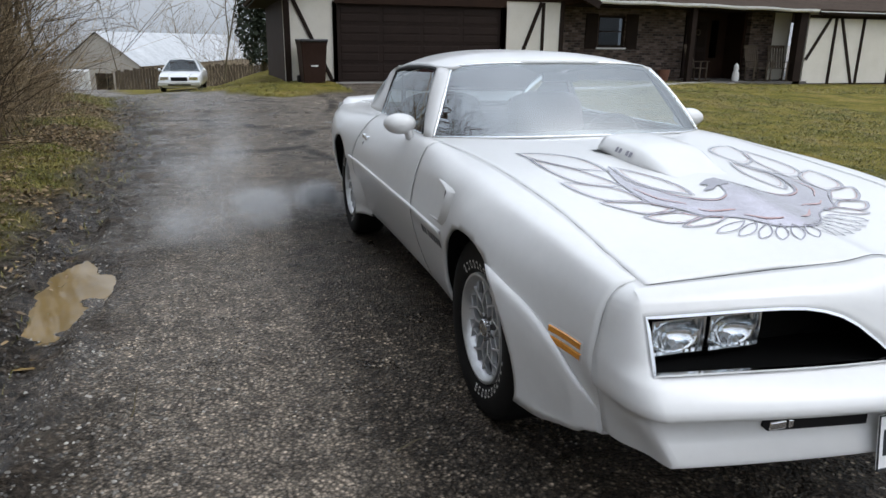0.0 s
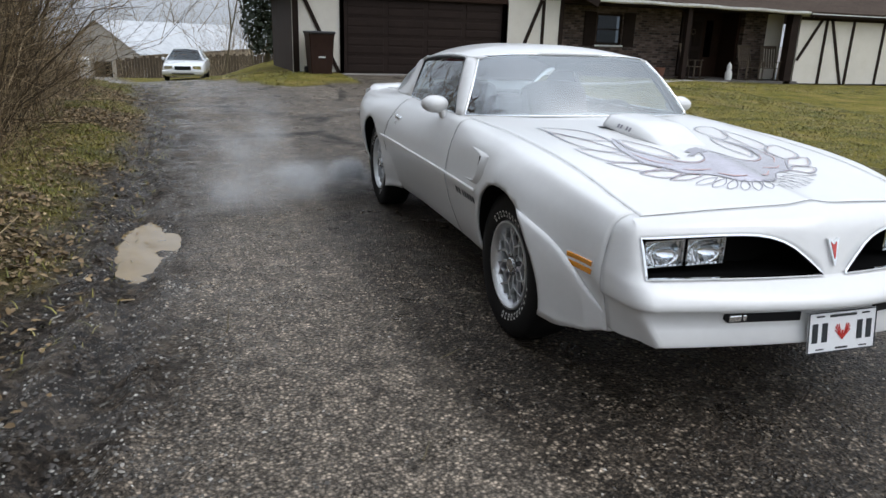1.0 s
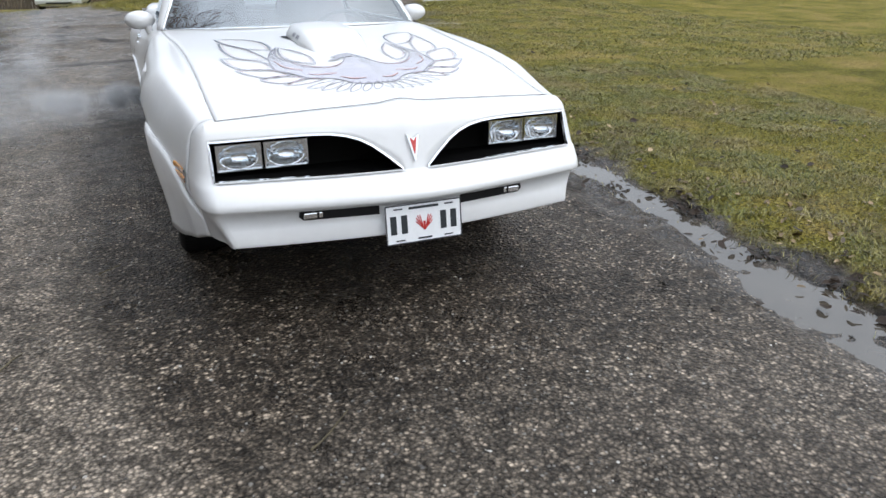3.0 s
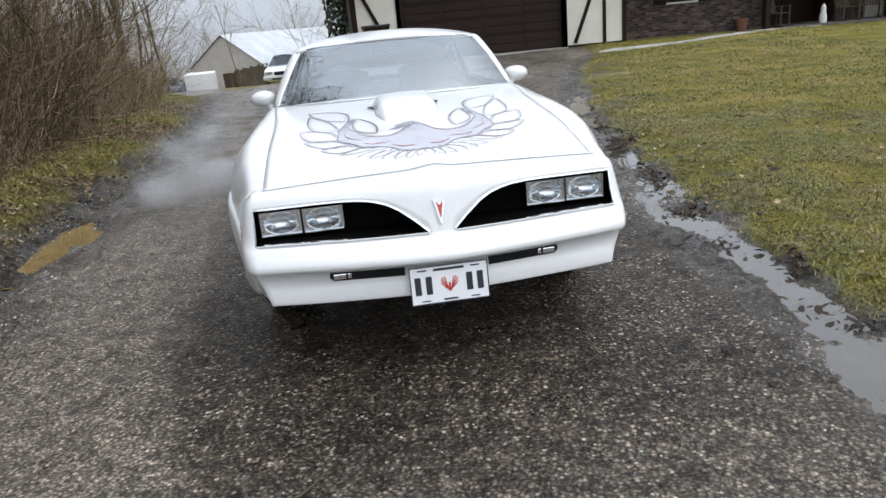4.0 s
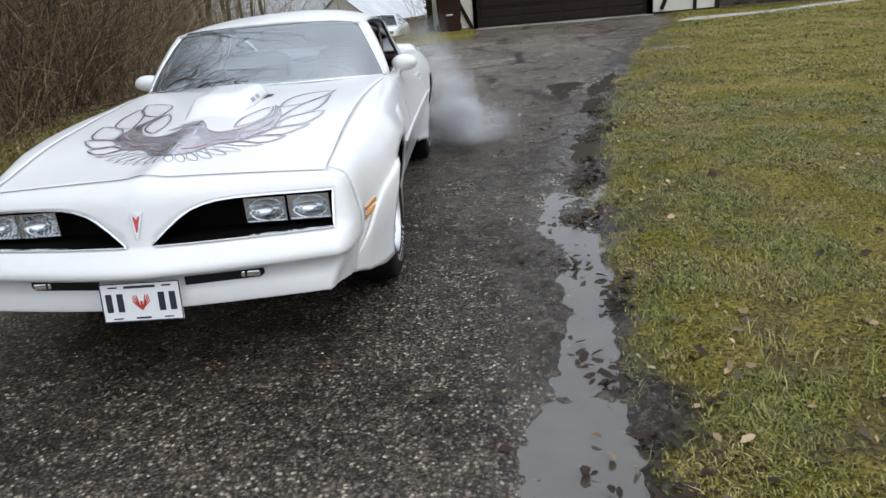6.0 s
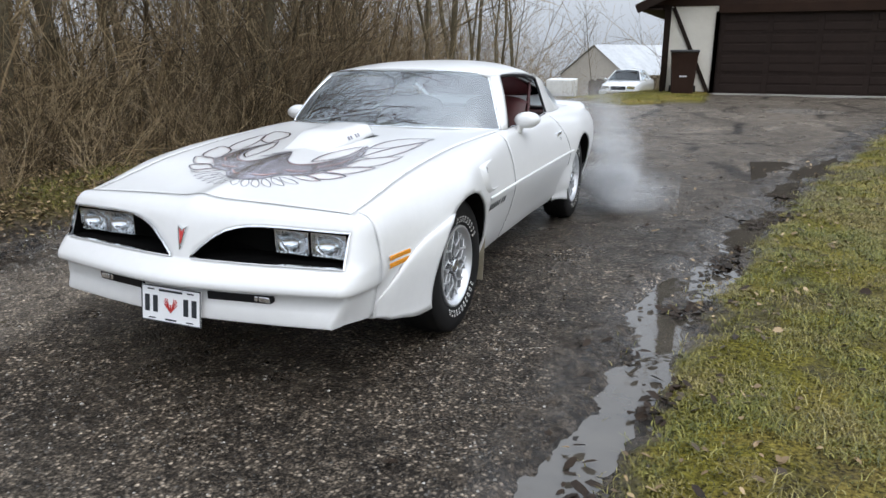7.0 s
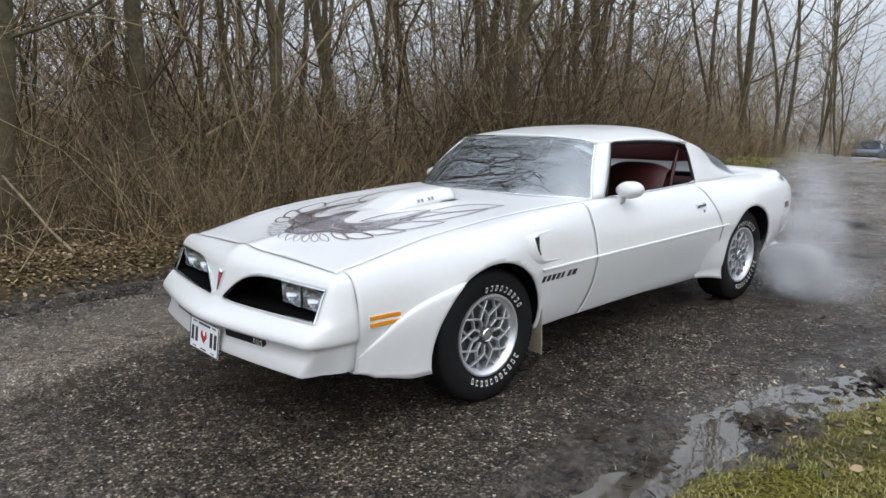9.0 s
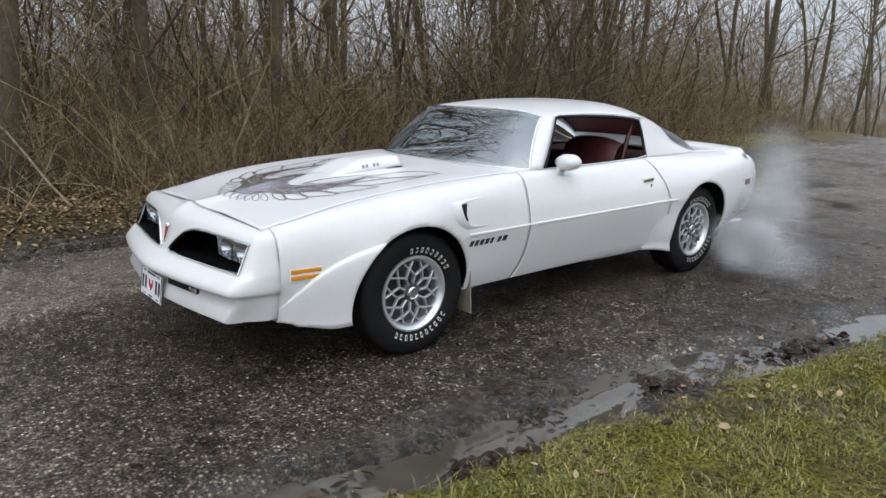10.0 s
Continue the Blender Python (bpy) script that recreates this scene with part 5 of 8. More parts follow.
    for k in range(5):
        slot.faces.new((vs[0][k], vs[0][(k + 1) % 5], vs[1][(k + 1) % 5], vs[1][k]))
    part("dam_slot", slot, BLACK, nose, "black slot in the air dam")
    fl = bmesh.new()
    for a, b in ((0.335, 0.385), (0.39, 0.44)):
        box(fl, *sorted((side * a, side * b)), -1.076 + 0.11 * (0.4 / 0.726) ** 1.5, -1.05 + 0.11 * (0.4 / 0.726) ** 1.5, 0.429, 0.453)
    bevel(part("turn_signal_lamp", fl, LAMP_REFL, nose, "clear turn signal lamp in the slot"), 0.004)
    # amber side marker with two bars
    mk = bmesh.new()
    ys = np.linspace(-0.711, -0.561, 9)
    for z0, z1 in ((0.551, 0.573), (0.52, 0.542)):
        rows = [[(side * (side_x(y, (z0 + z1) / 2) + o), y, z - 0.0 * y) for o, z in ((0.001, z0), (0.007, z0 + 0.003), (0.007, z1 - 0.003), (0.001, z1))] for y in ys]
        g2 = sheet(rows)
        me_ = bpy.data.meshes.new("tmp")
        g2.to_mesh(me_)
        g2.free()
        mk.from_mesh(me_)
        bpy.data.meshes.remove(me_)
    marker = part("side_marker", mk, AMBER, car, "amber side marker with two bars")
    bz = sheet([[(side * (side_x(y, z) + 0.0025), y, z) for z in (0.515, 0.547, 0.578)] for y in np.linspace(-0.716, -0.556, 8)])
    part("bezel", bz, PLATE_WHITE, marker, "pale marker surround")

# arrowhead emblem on the beak
em = bmesh.new()
outer = [(-0.025, 0.69), (0, 0.676), (0.025, 0.69), (0.003, 0.597), (-0.003, 0.597)]
top = [em.verts.new((x, face_y(0, z) - 0.012, z)) for x, z in outer]
bot = [em.verts.new((x, face_y(0, z) + 0.002, z)) for x, z in outer]
em.faces.new(top)
for k in range(5):
    em.faces.new((top[k], top[(k + 1) % 5], bot[(k + 1) % 5], bot[k]))
emblem = part("nose_emblem", em, CHROME, nose, "small red and chrome arrowhead emblem")
em = bmesh.new()
em.faces.new([em.verts.new((x * 0.62, face_y(0, z) - 0.0135, z)) for x, z in ((-0.022, 0.681), (0, 0.667), (0.022, 0.681), (0.003, 0.622), (-0.003, 0.622))])
part("red_field", em, RED_LENS, emblem)

# number plate hung under the lip; its characters are plain bars
plate = bevel(part("number_plate", boxes((-0.153, 0.153, -1.085, -1.081, 0.302, 0.448)), PLATE_WHITE, car, "white plate with dark bars and a red crest"), 0.0015)
pf = boxes((-0.153, 0.153, -1.0875, -1.085, 0.4445, 0.448), (-0.153, 0.153, -1.0875, -1.085, 0.302, 0.3055), (-0.153, -0.1495, -1.0875, -1.085, 0.3055, 0.4445), (0.1495, 0.153, -1.0875, -1.085, 0.3055, 0.4445))
part("plate_frame", pf, INK, plate)
BARS = [(x, x + 0.024, 0.34, 0.408) for x in (-0.135, -0.092, 0.066, 0.108)] + [(-0.06, 0.06, 0.427, 0.436), (-0.028, 0.028, 0.312, 0.318), (-0.12, -0.085, 0.43, 0.435), (0.085, 0.12, 0.43, 0.435), (-0.115, -0.08, 0.313, 0.317), (0.08, 0.115, 0.313, 0.317)]
for x0, x1, z0, z1 in BARS:
    part("plate_bar", boxes((x0, x1, -1.0868, -1.085, z0, z1)), INK, plate, "dark bar in place of characters")
cr = bmesh.new()
for s in (1, -1):
    for k in range(4):
        a = radians(20 + 22 * k)
        bar(cr, (s * 0.004, -1.0865, 0.35), (s * 0.034 * math.sin(a + 0.2), -1.0865, 0.352 + 0.05 * math.cos(a - 0.5)), 0.0035, 0.0015, (0, 1, 0))
bar(cr, (0, -1.0865, 0.345), (0, -1.0865, 0.378), 0.008, 0.0015, (0, 1, 0))
part("plate_crest", cr, RED_LENS, plate, "small red crest")
# the plate hangs with its lower edge forward
tilt = Matrix(((1, 0, 0, 0), (0, 1, 0.14, -0.0625), (0, 0, 1, 0.0095), (0, 0, 0, 1)))
for ob in (plate, *plate.children):
    ob.data.transform(tilt)


# --- flared spats ahead of the wheels ---
def spat(side, y_front, arch, z_front, z_ridge, out, ridge=0.009):
    """A flare from a low front end, rising straight and then levelling towards the arch."""
    cy, cz, r = arch
    r += 0.006
    rows = []
    nu, nv = 26, 14
    for i in range(nu):
        u = i / (nu - 1)
        col = []
        for j in range(nv):
            v = j / (nv - 1)
            zt = z_front + (z_ridge - z_front) * (1.32 * u - 0.32 * u**3 if u < 1 else 1.0)
            zb = float(SEC_Z[row_at(y_front + (cy - 0.395 - y_front) * u), 0]) - 0.006
            z = zt + (zb - zt) * v
            ye = cy - math.sqrt(max(1e-4, r * r - (z - cz) ** 2))
            y = y_front + (ye - y_front) * u
            x = side_x(max(y, -0.75), max(z, 0.30)) + out * (1 - math.exp(-v * 9)) * min(1, u * 4) + 0.004 * min(1, u * 8 + 0.3)
            x += ridge * math.exp(-(((v - 0.04) / 0.04) ** 2)) * min(1, u * 4)
            col.append((side * x, y, z))
        rows.append(col)
    return sheet(rows)


def swell(side, arch, length, z_top, out):
    """A soft swelling of the panel that grows towards the foot of the arch."""
    cy, cz, r = arch
    r += 0.004
    rows = []
    for i in range(22):
        u = i / 21
        col = []
        for j in range(16):
            v = j / 15
            zb = float(SEC_Z[row_at(cy - 0.395 - length * (1 - u)), 0]) - 0.004 - 0.03 * u * u
            z = z_top + (zb - z_top) * v
            y = cy - math.sqrt(max(1e-4, r * r - (z - cz) ** 2)) - length * (1 - u)
            grow = float(smoothstep(0, 1, u)) * float(smoothstep(0, 0.75, v))
            col.append((side * (side_x(y, max(z, 0.30)) - 0.004 * (1 - u) + 0.0035 * min(1, 3 * u) * min(1, 4 * v) + out * grow), y, z))
        col.append((side * (abs(col[-1][0]) - 0.06), col[-1][1], col[-1][2] + 0.004))
        rows.append(col)
    rows.append([(p[0] - side * 0.05, p[1] + 0.003, p[2]) for p in rows[-1]])
    return sheet(rows)


for side in (1, -1):
    s1 = part("front_spat", spat(side, -0.752, ARCHES[0], 0.385, 0.66, 0.02), PAINT, car, "flared spat ahead of the wheel", smooth=True)
    solid(s1, 0.01)
    part("rear_spat", swell(side, ARCHES[1], 0.27, 0.54, 0.022), PAINT, car, "soft flare ahead of the rear wheel", smooth=True)
    # mud flaps behind both wheels
    for yb, zt, zb in ((0.385, 0.42, 0.135), (3.13, 0.5, 0.22)):
        fl = sheet([[(side * x, yb + 0.035 * (zt - z) / 0.25, z) for x in np.linspace(0.66, (0.85 if side > 0 or yb > 1 else 0.80) - 0.03 * (zt - z) / 0.3, 6)] for z in np.linspace(zt, zb, 7)])
        solid(part("mud_flap", fl, FLAP, car, "cream mud flap"), 0.006)
    # fender vent: raised angular scoop rim round a shallow recess
    vx = lambda y, z: side * (side_x(y, z))
    v_out = [(0.44, 0.812), (0.36, 0.812), (0.255, 0.808), (0.205, 0.800), (0.203, 0.765), (0.212, 0.722), (0.255, 0.68), (0.315, 0.648), (0.40, 0.648), (0.49, 0.652)]
    v_in = [(0.445, 0.808), (0.375, 0.804), (0.30, 0.798), (0.272, 0.789), (0.274, 0.76), (0.282, 0.728), (0.304, 0.694), (0.338, 0.668), (0.41, 0.659), (0.495, 0.655)]
    rise = [0.001, 0.005, 0.011, 0.015, 0.016, 0.016, 0.015, 0.012, 0.006, 0.001]
    rows = []
    for (ya, za), (yb, zb_), o in zip(v_out, v_in, rise):
        ym, zm = (ya + yb) / 2, (za + zb_) / 2
        rows.append([(vx(ya, za) - side * 0.001, ya, za), (vx(ym, zm) + side * o * 0.7, ym, zm), (vx(yb, zb_) + side * o, yb, zb_), (vx(yb, zb_) + side * o * 0.75, yb + 0.003, zb_), (vx(yb, zb_) - side * 0.012, yb + 0.002, zb_)])
    vent_ob = part("fender_vent", sheet(rows), PAINT, car, "angular white fender air extractor open to the rear", smooth=True, angle=35)
    # flat black patch on the panel paints the shadow inside the lip
    vent_shadow_pts = [(0.276, 0.786), (0.325, 0.789), (0.312, 0.73), (0.325, 0.695), (0.303, 0.695), (0.283, 0.727), (0.276, 0.76)]
    sv = bmesh.new()
    sv.faces.new([sv.verts.new((vx(y, z) + side * 0.0025, y, z)) for y, z in vent_shadow_pts])
    part("vent_slot", sv, BLACK, vent_ob, "flat dark patch in place of the shadow behind the extractor lip")
    # dark badge bars behind the front wheel
    yy = 0.335
    for w in (0.034, 0.036, 0.036, 0.036, 0.03, 0.0, 0.036, 0.046):
        if w:
            q = [(yy, 0.548), (yy + w * 0.8, 0.548), (yy + w * 0.8 + 0.014, 0.58), (yy + 0.014, 0.58)]
            tb = bmesh.new()
            tb.faces.new([tb.verts.new((side * (side_x(a, b_) + 0.0015), a, b_)) for a, b_ in q])
            part("badge_bar", tb, INK, car, "dark lettering bar on the fender")
        yy += w + 0.004 if w else 0.022

# --- windscreen, roof and pillars ---
WS_LOW = [(0.0, 0.70, 0.930), (0.26, 0.715, 0.929), (0.47, 0.765, 0.925), (0.635, 0.845, 0.919), (0.738, 0.95, 0.910)]
WS_TOP = [(0.0, 1.135, 1.246), (0.26, 1.142, 1.243), (0.415, 1.16, 1.237), (0.51, 1.185, 1.228), (0.568, 1.216, 1.213)]


def curve_at(keys, u):
    k = np.array(keys)
    t = np.linspace(0, 1, len(k))
    p = pchip(t, k, abs(u))
    return Vector((math.copysign(p[0], u) if u else 0.0, p[1], p[2]))


rows = []
for v in np.linspace(0, 1, 14):
    row = []
    for u in np.linspace(-1, 1, 37):
        a, b = curve_at(WS_LOW, u), curve_at(WS_TOP, u)
        p = a.lerp(b, v)
        p += Vector((0, -0.03, 0.028)) * (4 * v * (1 - v)) * 0.6
        row.append(p)
    rows.append(row)
ws = part("windscreen", sheet(rows), GLASS, car, "raked curved windscreen", smooth=True)
ws.visible_shadow = False
# dark seal round the glass
sealb = bmesh.new()
loop = [curve_at(WS_LOW, u) for u in np.linspace(-1, 1, 37)] + [curve_at(WS_LOW, 1).lerp(curve_at(WS_TOP, 1), v) + Vector((0, -0.018, 0.017)) * 4 * v * (1 - v) for v in np.linspace(0.08, 0.92, 10)] + [curve_at(WS_TOP, u) for u in np.linspace(1, -1, 37)] + [curve_at(WS_TOP, -1).lerp(curve_at(WS_LOW, -1), v) + Vector((0, -0.018, 0.017)) * 4 * v * (1 - v) for v in np.linspace(0.08, 0.92, 10)]
V_, F_ = tube_arrays([(np.array([tuple(p) for p in loop + loop[:2]]), np.full(len(loop) + 2, 0.0065))], 5)
part("windscreen_seal", raw_mesh("windscreen_seal", V_, F_), CHROME, ws, "thin bright windscreen moulding", smooth=True)

ROOF_RAIL = [(1.2, 0.577, 1.218), (1.285, 0.617, 1.217), (1.5, 0.622, 1.224), (1.8, 0.612, 1.217), (2.1, 0.606, 1.194), (2.3, 0.60, 1.163), (2.5, 0.592, 1.115)]
ROOF_MID = [(1.128, 1.256), (1.3, 1.277), (1.6, 1.296), (1.9, 1.298), (2.2, 1.283), (2.36, 1.262), (2.5, 1.23)]


def roof_point(u, v):
    """u across, v from the header to the back glass."""
    r = pchip(np.linspace(0, 1, 7), np.array(ROOF_RAIL), v)
    m = pchip(np.linspace(0, 1, 7), np.array(ROOF_MID), v)
    a = abs(u)
    y = m[0] + (r[0] - m[0]) * a**2.4
    z = m[1] + (r[2] - m[1]) * a**2.6
    return (math.copysign(r[1] * (a ** 0.96), u) if u else 0.0, y, z)


rows = [[roof_point(u, v) for u in np.linspace(-1, 1, 41)] for v in np.linspace(0, 1, 34)]
roof = part("roof", sheet(rows), PAINT, car, smooth=True)
solid(roof, 0.02)
for side in (1, -1):
    # A-pillar between windscreen and door window
    rows = []
    for v in np.linspace(0, 1, 12):
        a = curve_at(WS_LOW, 1).lerp(curve_at(WS_TOP, 1), v) + Vector((0, -0.018, 0.017)) * 4 * v * (1 - v)
        b = Vector((0.762, 1.045, 0.904)).lerp(Vector((0.62, 1.30, 1.211)), v) + Vector((0.012, 0, 0.01)) * 4 * v * (1 - v)
        m = a.lerp(b, 0.5) + Vector((0.016, -0.01, 0.004))
        rows.append([(side * p.x, p.y, p.z) for p in (a - Vector((0.0, -0.01, 0.02)), a, a.lerp(m, 0.5) + Vector((0.004, -0.004, 0)), m, m.lerp(b, 0.5) + Vector((0.004, 0, 0)), b, b - Vector((0.03, 0.0, 0.0)))])
    solid(part("a_pillar", sheet(rows), PAINT, car, smooth=True), 0.01)
    # sail panel: from the window's rear edge back to the rear glass
    rows = []
    WIN = [(0.702, 2.215, 0.90), (0.674, 2.232, 0.99), (0.638, 2.242, 1.08), (0.607, 2.24, 1.17), (0.604, 2.14, 1.194)]
    BACK = [(0.61, 3.04, 0.893), (0.60, 2.86, 0.94), (0.592, 2.70, 1.0), (0.592, 2.56, 1.085), (0.592, 2.48, 1.122)]
    for s in np.linspace(0, 1, 16):
        a = Vector(pchip(np.linspace(0, 1, 5), np.array(WIN), s))
        b = Vector(pchip(np.linspace(0, 1, 5), np.array(BACK), s))
        rows.append([(side * (p.x + 0.035 * 4 * t * (1 - t) * (1 - 0.8 * s)), p.y, p.z + 0.01 * 4 * t * (1 - t) * s) for t in np.linspace(0, 1, 18) for p in (a.lerp(b, t),)])
    solid(part("sail_panel", sheet(rows), PAINT, car, smooth=True), 0.015)
    # strip from belt to sail and dark window frame
    V_, F_ = tube_arrays([(np.array([(side * x, y, z) for x, y, z in ((0.758, 1.0, 0.908), (0.744, 1.3, 0.905), (0.733, 1.7, 0.903), (0.716, 2.1, 0.907), (0.706, 2.2, 0.918))]), np.full(5, 0.007))], 6)
    part("belt_moulding", raw_mesh("belt_moulding", V_, F_), CHROME, door, "bright window sill strip", smooth=True)
    fr = np.array([(side * x, y, z) for x, y, z in ((0.752, 1.075, 0.91), (0.683, 1.195, 1.06), (0.618, 1.302, 1.2), (0.616, 1.34, 1.208), (0.62, 1.6, 1.206), (0.614, 1.9, 1.194), (0.605, 2.14, 1.172), (0.604, 2.225, 1.156), (0.632, 2.235, 1.08), (0.702, 2.21, 0.91))])
    V_, F_ = tube_arrays([(fr, np.full(len(fr), 0.011))], 5)
    part("window_seal", raw_mesh("window_seal", V_, F_), BLACK, car, "black window seal", smooth=True)
# passenger door glass is up, the driver's is down
gl = sheet([[(-x, y, z) for x, y, z in ((0.722 - 0.115 * v, 1.07 + 0.21 * v + (2.185 - 1.07 - 0.21 * v + 0.01 * v) * u, 0.905 + (0.285 - 0.03 * u) * v) for u in np.linspace(0, 1, 10))] for v in np.linspace(0, 1, 10)])
pg = part("side_window", gl, GLASS, car, "raised door glass", smooth=True)
pg.visible_shadow = False
# rear glass between the sails
rows = []
for v in np.linspace(0, 1, 14):
    row = []
    for u in np.linspace(-1, 1, 25):
        a = abs(u) ** 2.5
        top = Vector((0.59 * u, 2.5 - 0.02 * a, 1.227 - 0.11 * a))
        low = Vector((0.605 * u, 3.02 + 0.02 * a, 0.905 - 0.01 * a))
        p = top.lerp(low, v) + Vector((0, 0.015, 0.02)) * 4 * v * (1 - v)
        row.append(p)
    rows.append(row)
rg_ = part("rear_window", sheet(rows), GLASS, car, "wide raked rear window", smooth=True)
rg_.visible_shadow = False

# rear deck, ducktail spoiler, tail panel and bumper
rows = [[(u * (float(pchip(STATION_Y, SECTION_X, y)[10]) - 0.002), y, hood_z(u * 0.58, y) + 0.002) for u in np.linspace(-1, 1, 21)] for y in np.linspace(2.95, 3.755, 18)]
solid(part("boot_lid", sheet(rows), PAINT, car, smooth=True), 0.012)
rows = []
for u in np.linspace(-1, 1, 41):
    x = 0.80 * u
    a = abs(u)
    yb = 3.74 - 0.20 * a**3
    zb = 0.868 - 0.012 * a**2 - 0.10 * float(smoothstep(0.86, 1.0, a))
    hgt = 0.04 * (1 - float(smoothstep(0.93, 1.0, a)))
    rows.append([(x, yb - 0.27, zb - 0.004), (x, yb - 0.16, zb + 0.02 + hgt * 0.2), (x, yb - 0.05, zb + hgt * 0.8), (x, yb + 0.01, zb + hgt), (x, yb + 0.03, zb + hgt - 0.012), (x, yb + 0.005, zb - 0.05)])
part("rear_spoiler", sheet(rows), PAINT, car, "white ducktail spoiler", smooth=True, angle=60)
rows = []
for u in np.linspace(-1, 1, 31):
    a = abs(u)
    yb = 3.82 - 0.15 * a**3
    w = 0.77 * u
    rows.append([(w, yb - 0.12, 0.86), (w, yb - 0.05, 0.80), (w, yb - 0.03, 0.62), (w * 1.01, yb + 0.03, 0.58), (w * 1.01, yb + 0.03, 0.47), (w, yb - 0.02, 0.40), (w * 0.97, yb - 0.1, 0.37)])
part("rear_bumper", sheet(rows), PAINT, car, smooth=True, angle=50)
for side in (1, -1):
    tl = boxes((min(side * 0.2, side * 0.68), max(side * 0.2, side * 0.68), 3.72, 3.805, 0.645, 0.775))
    part("tail_lamp", tl, RED_LENS, car, "wide red tail lamp")
    rm = sheet([[(side * (side_x(y, z) + 0.003), y, z) for z in (0.625, 0.67)] for y in np.linspace(3.42, 3.55, 5)])
    part("rear_marker", rm, MARKER_DARK, car, "small dark rear marker")
    V_, F_ = tube_arrays([(np.array([(side * 0.6, 3.2, 0.27), (side * 0.64, 3.5, 0.26), (side * 0.66, 3.8, 0.245)]), np.array([0.03, 0.03, 0.03]))], 10)
    part("exhaust_pipe", raw_mesh("exhaust_pipe", V_, F_), CHROME, car, "polished exhaust tip", smooth=True)

# underbody closes the shell from below
part("underbody", boxes((-0.6, 0.6, -0.55, 3.6, 0.25, 0.34), (-0.6, 0.6, -0.9, -0.55, 0.34, 0.4), (-0.5, 0.5, -0.8, 0.6, 0.34, 0.66), (-0.70, 0.70, 0.45, 2.3, 0.25, 0.31)), SHADOW_BLACK, car)
part("firewall", boxes((-0.69, 0.69, 0.78, 0.80, 0.25, 0.9)), SHADOW_BLACK, car)


# --- shaker scoop in the middle of the hood ---
rows = []
for y in np.linspace(-0.13, 0.40, 22):
    s = float(smoothstep(-0.13, 0.16, y))
    wt = 0.105 + 0.03 * s
    wb = wt + 0.022 + 0.012 * s
    base = hood_z(0.14, max(y, -0.7)) - 0.003
    rise = 0.004 + 0.062 * s
    prof = [(-wb, 0), (-wb + 0.006, 0.35), (-wt - 0.004, 0.82), (-wt + 0.012, 0.97), (-wt * 0.5, 1.03), (0, 1.05), (wt * 0.5, 1.03), (wt - 0.012, 0.97), (wt + 0.004, 0.82), (wb - 0.006, 0.35), (wb, 0)]
    rows.append([(x, y + 0.02 * (1 - (x / wb) ** 2), base + rise * k) for x, k in prof])
shaker = part("hood_scoop", sheet(rows), PAINT, car, "raised white hood scoop open to the rear", smooth=True, angle=45)
solid(shaker, 0.006)
part("scoop_mouth", boxes((-0.13, 0.13, 0.385, 0.39, 0.89, 0.945)), BLACK, shaker, "dark rear opening")
for side in (1, -1):
    sb = bmesh.new()
    sb.faces.new([sb.verts.new((side * x, y, hood_z(x, y) + 0.003)) for x, y in ((0.168, 0.40), (0.165, 0.27), (0.196, 0.36), (0.20, 0.40))])
    part("scoop_gap", sb, BLACK, shaker, "black gap beside the scoop")
    for k in range(5):
        if k == 2:
            continue
        tb = bmesh.new()
        y = 0.12 + k * 0.026 if side > 0 else 0.25 - k * 0.026
        q = [(y, 0.36), (y + 0.018, 0.36), (y + 0.022, 0.62), (y + 0.004, 0.62)]
        vv = []
        for yy, kk in q:
            s = float(smoothstep(-0.13, 0.16, yy))
            wt = 0.105 + 0.03 * s
            wb = wt + 0.022 + 0.012 * s
            x = wb - 0.006 + (wt + 0.004 - wb + 0.006) * (kk - 0.35) / 0.47 + 0.0025
            vv.append(tb.verts.new((side * x, yy + 0.0, hood_z(0.14, yy) - 0.003 + (0.004 + 0.062 * s) * kk)))
        tb.faces.new(vv)
        part("scoop_badge", tb, DECAL_GREY, shaker, "small grey lettering bar")


# --- mirrors ---
for side in (1, -1):
    mirror = part("door_mirror", lathe([(0, 0.0), (0.004, 0.025), (0.02, 0.047), (0.06, 0.058), (0.10, 0.055), (0.118, 0.045), (0.122, 0.0)], "y", 24), PAINT, car, "white bullet door mirror", smooth=True)
    mirror.data.transform(Matrix.Translation((side * 0.845, 1.115, 0.95)) @ Matrix.Diagonal((1.42, 1.0, 0.88, 1)))
    st = sheet([[(side * (0.795 + 0.02 * k + math.cos(a) * 0.022), 1.165 + math.sin(a) * 0.035, 0.872 + 0.067 * k) for a in np.linspace(0, 2 * math.pi, 12, endpoint=False)] for k in (0, 0.5, 1.0)], close=True)
    part("mirror_stalk", st, PAINT, mirror, smooth=True)
    mg = lathe([(0.1225, 0.0), (0.1225, 0.042)], "y", 20)
    m2 = part("mirror_glass", mg, CHROME, mirror, "mirror glass")
    m2.data.transform(Matrix.Translation((side * 0.845, 1.116, 0.95)) @ Matrix.Diagonal((1.42, 1.0, 0.88, 1)))

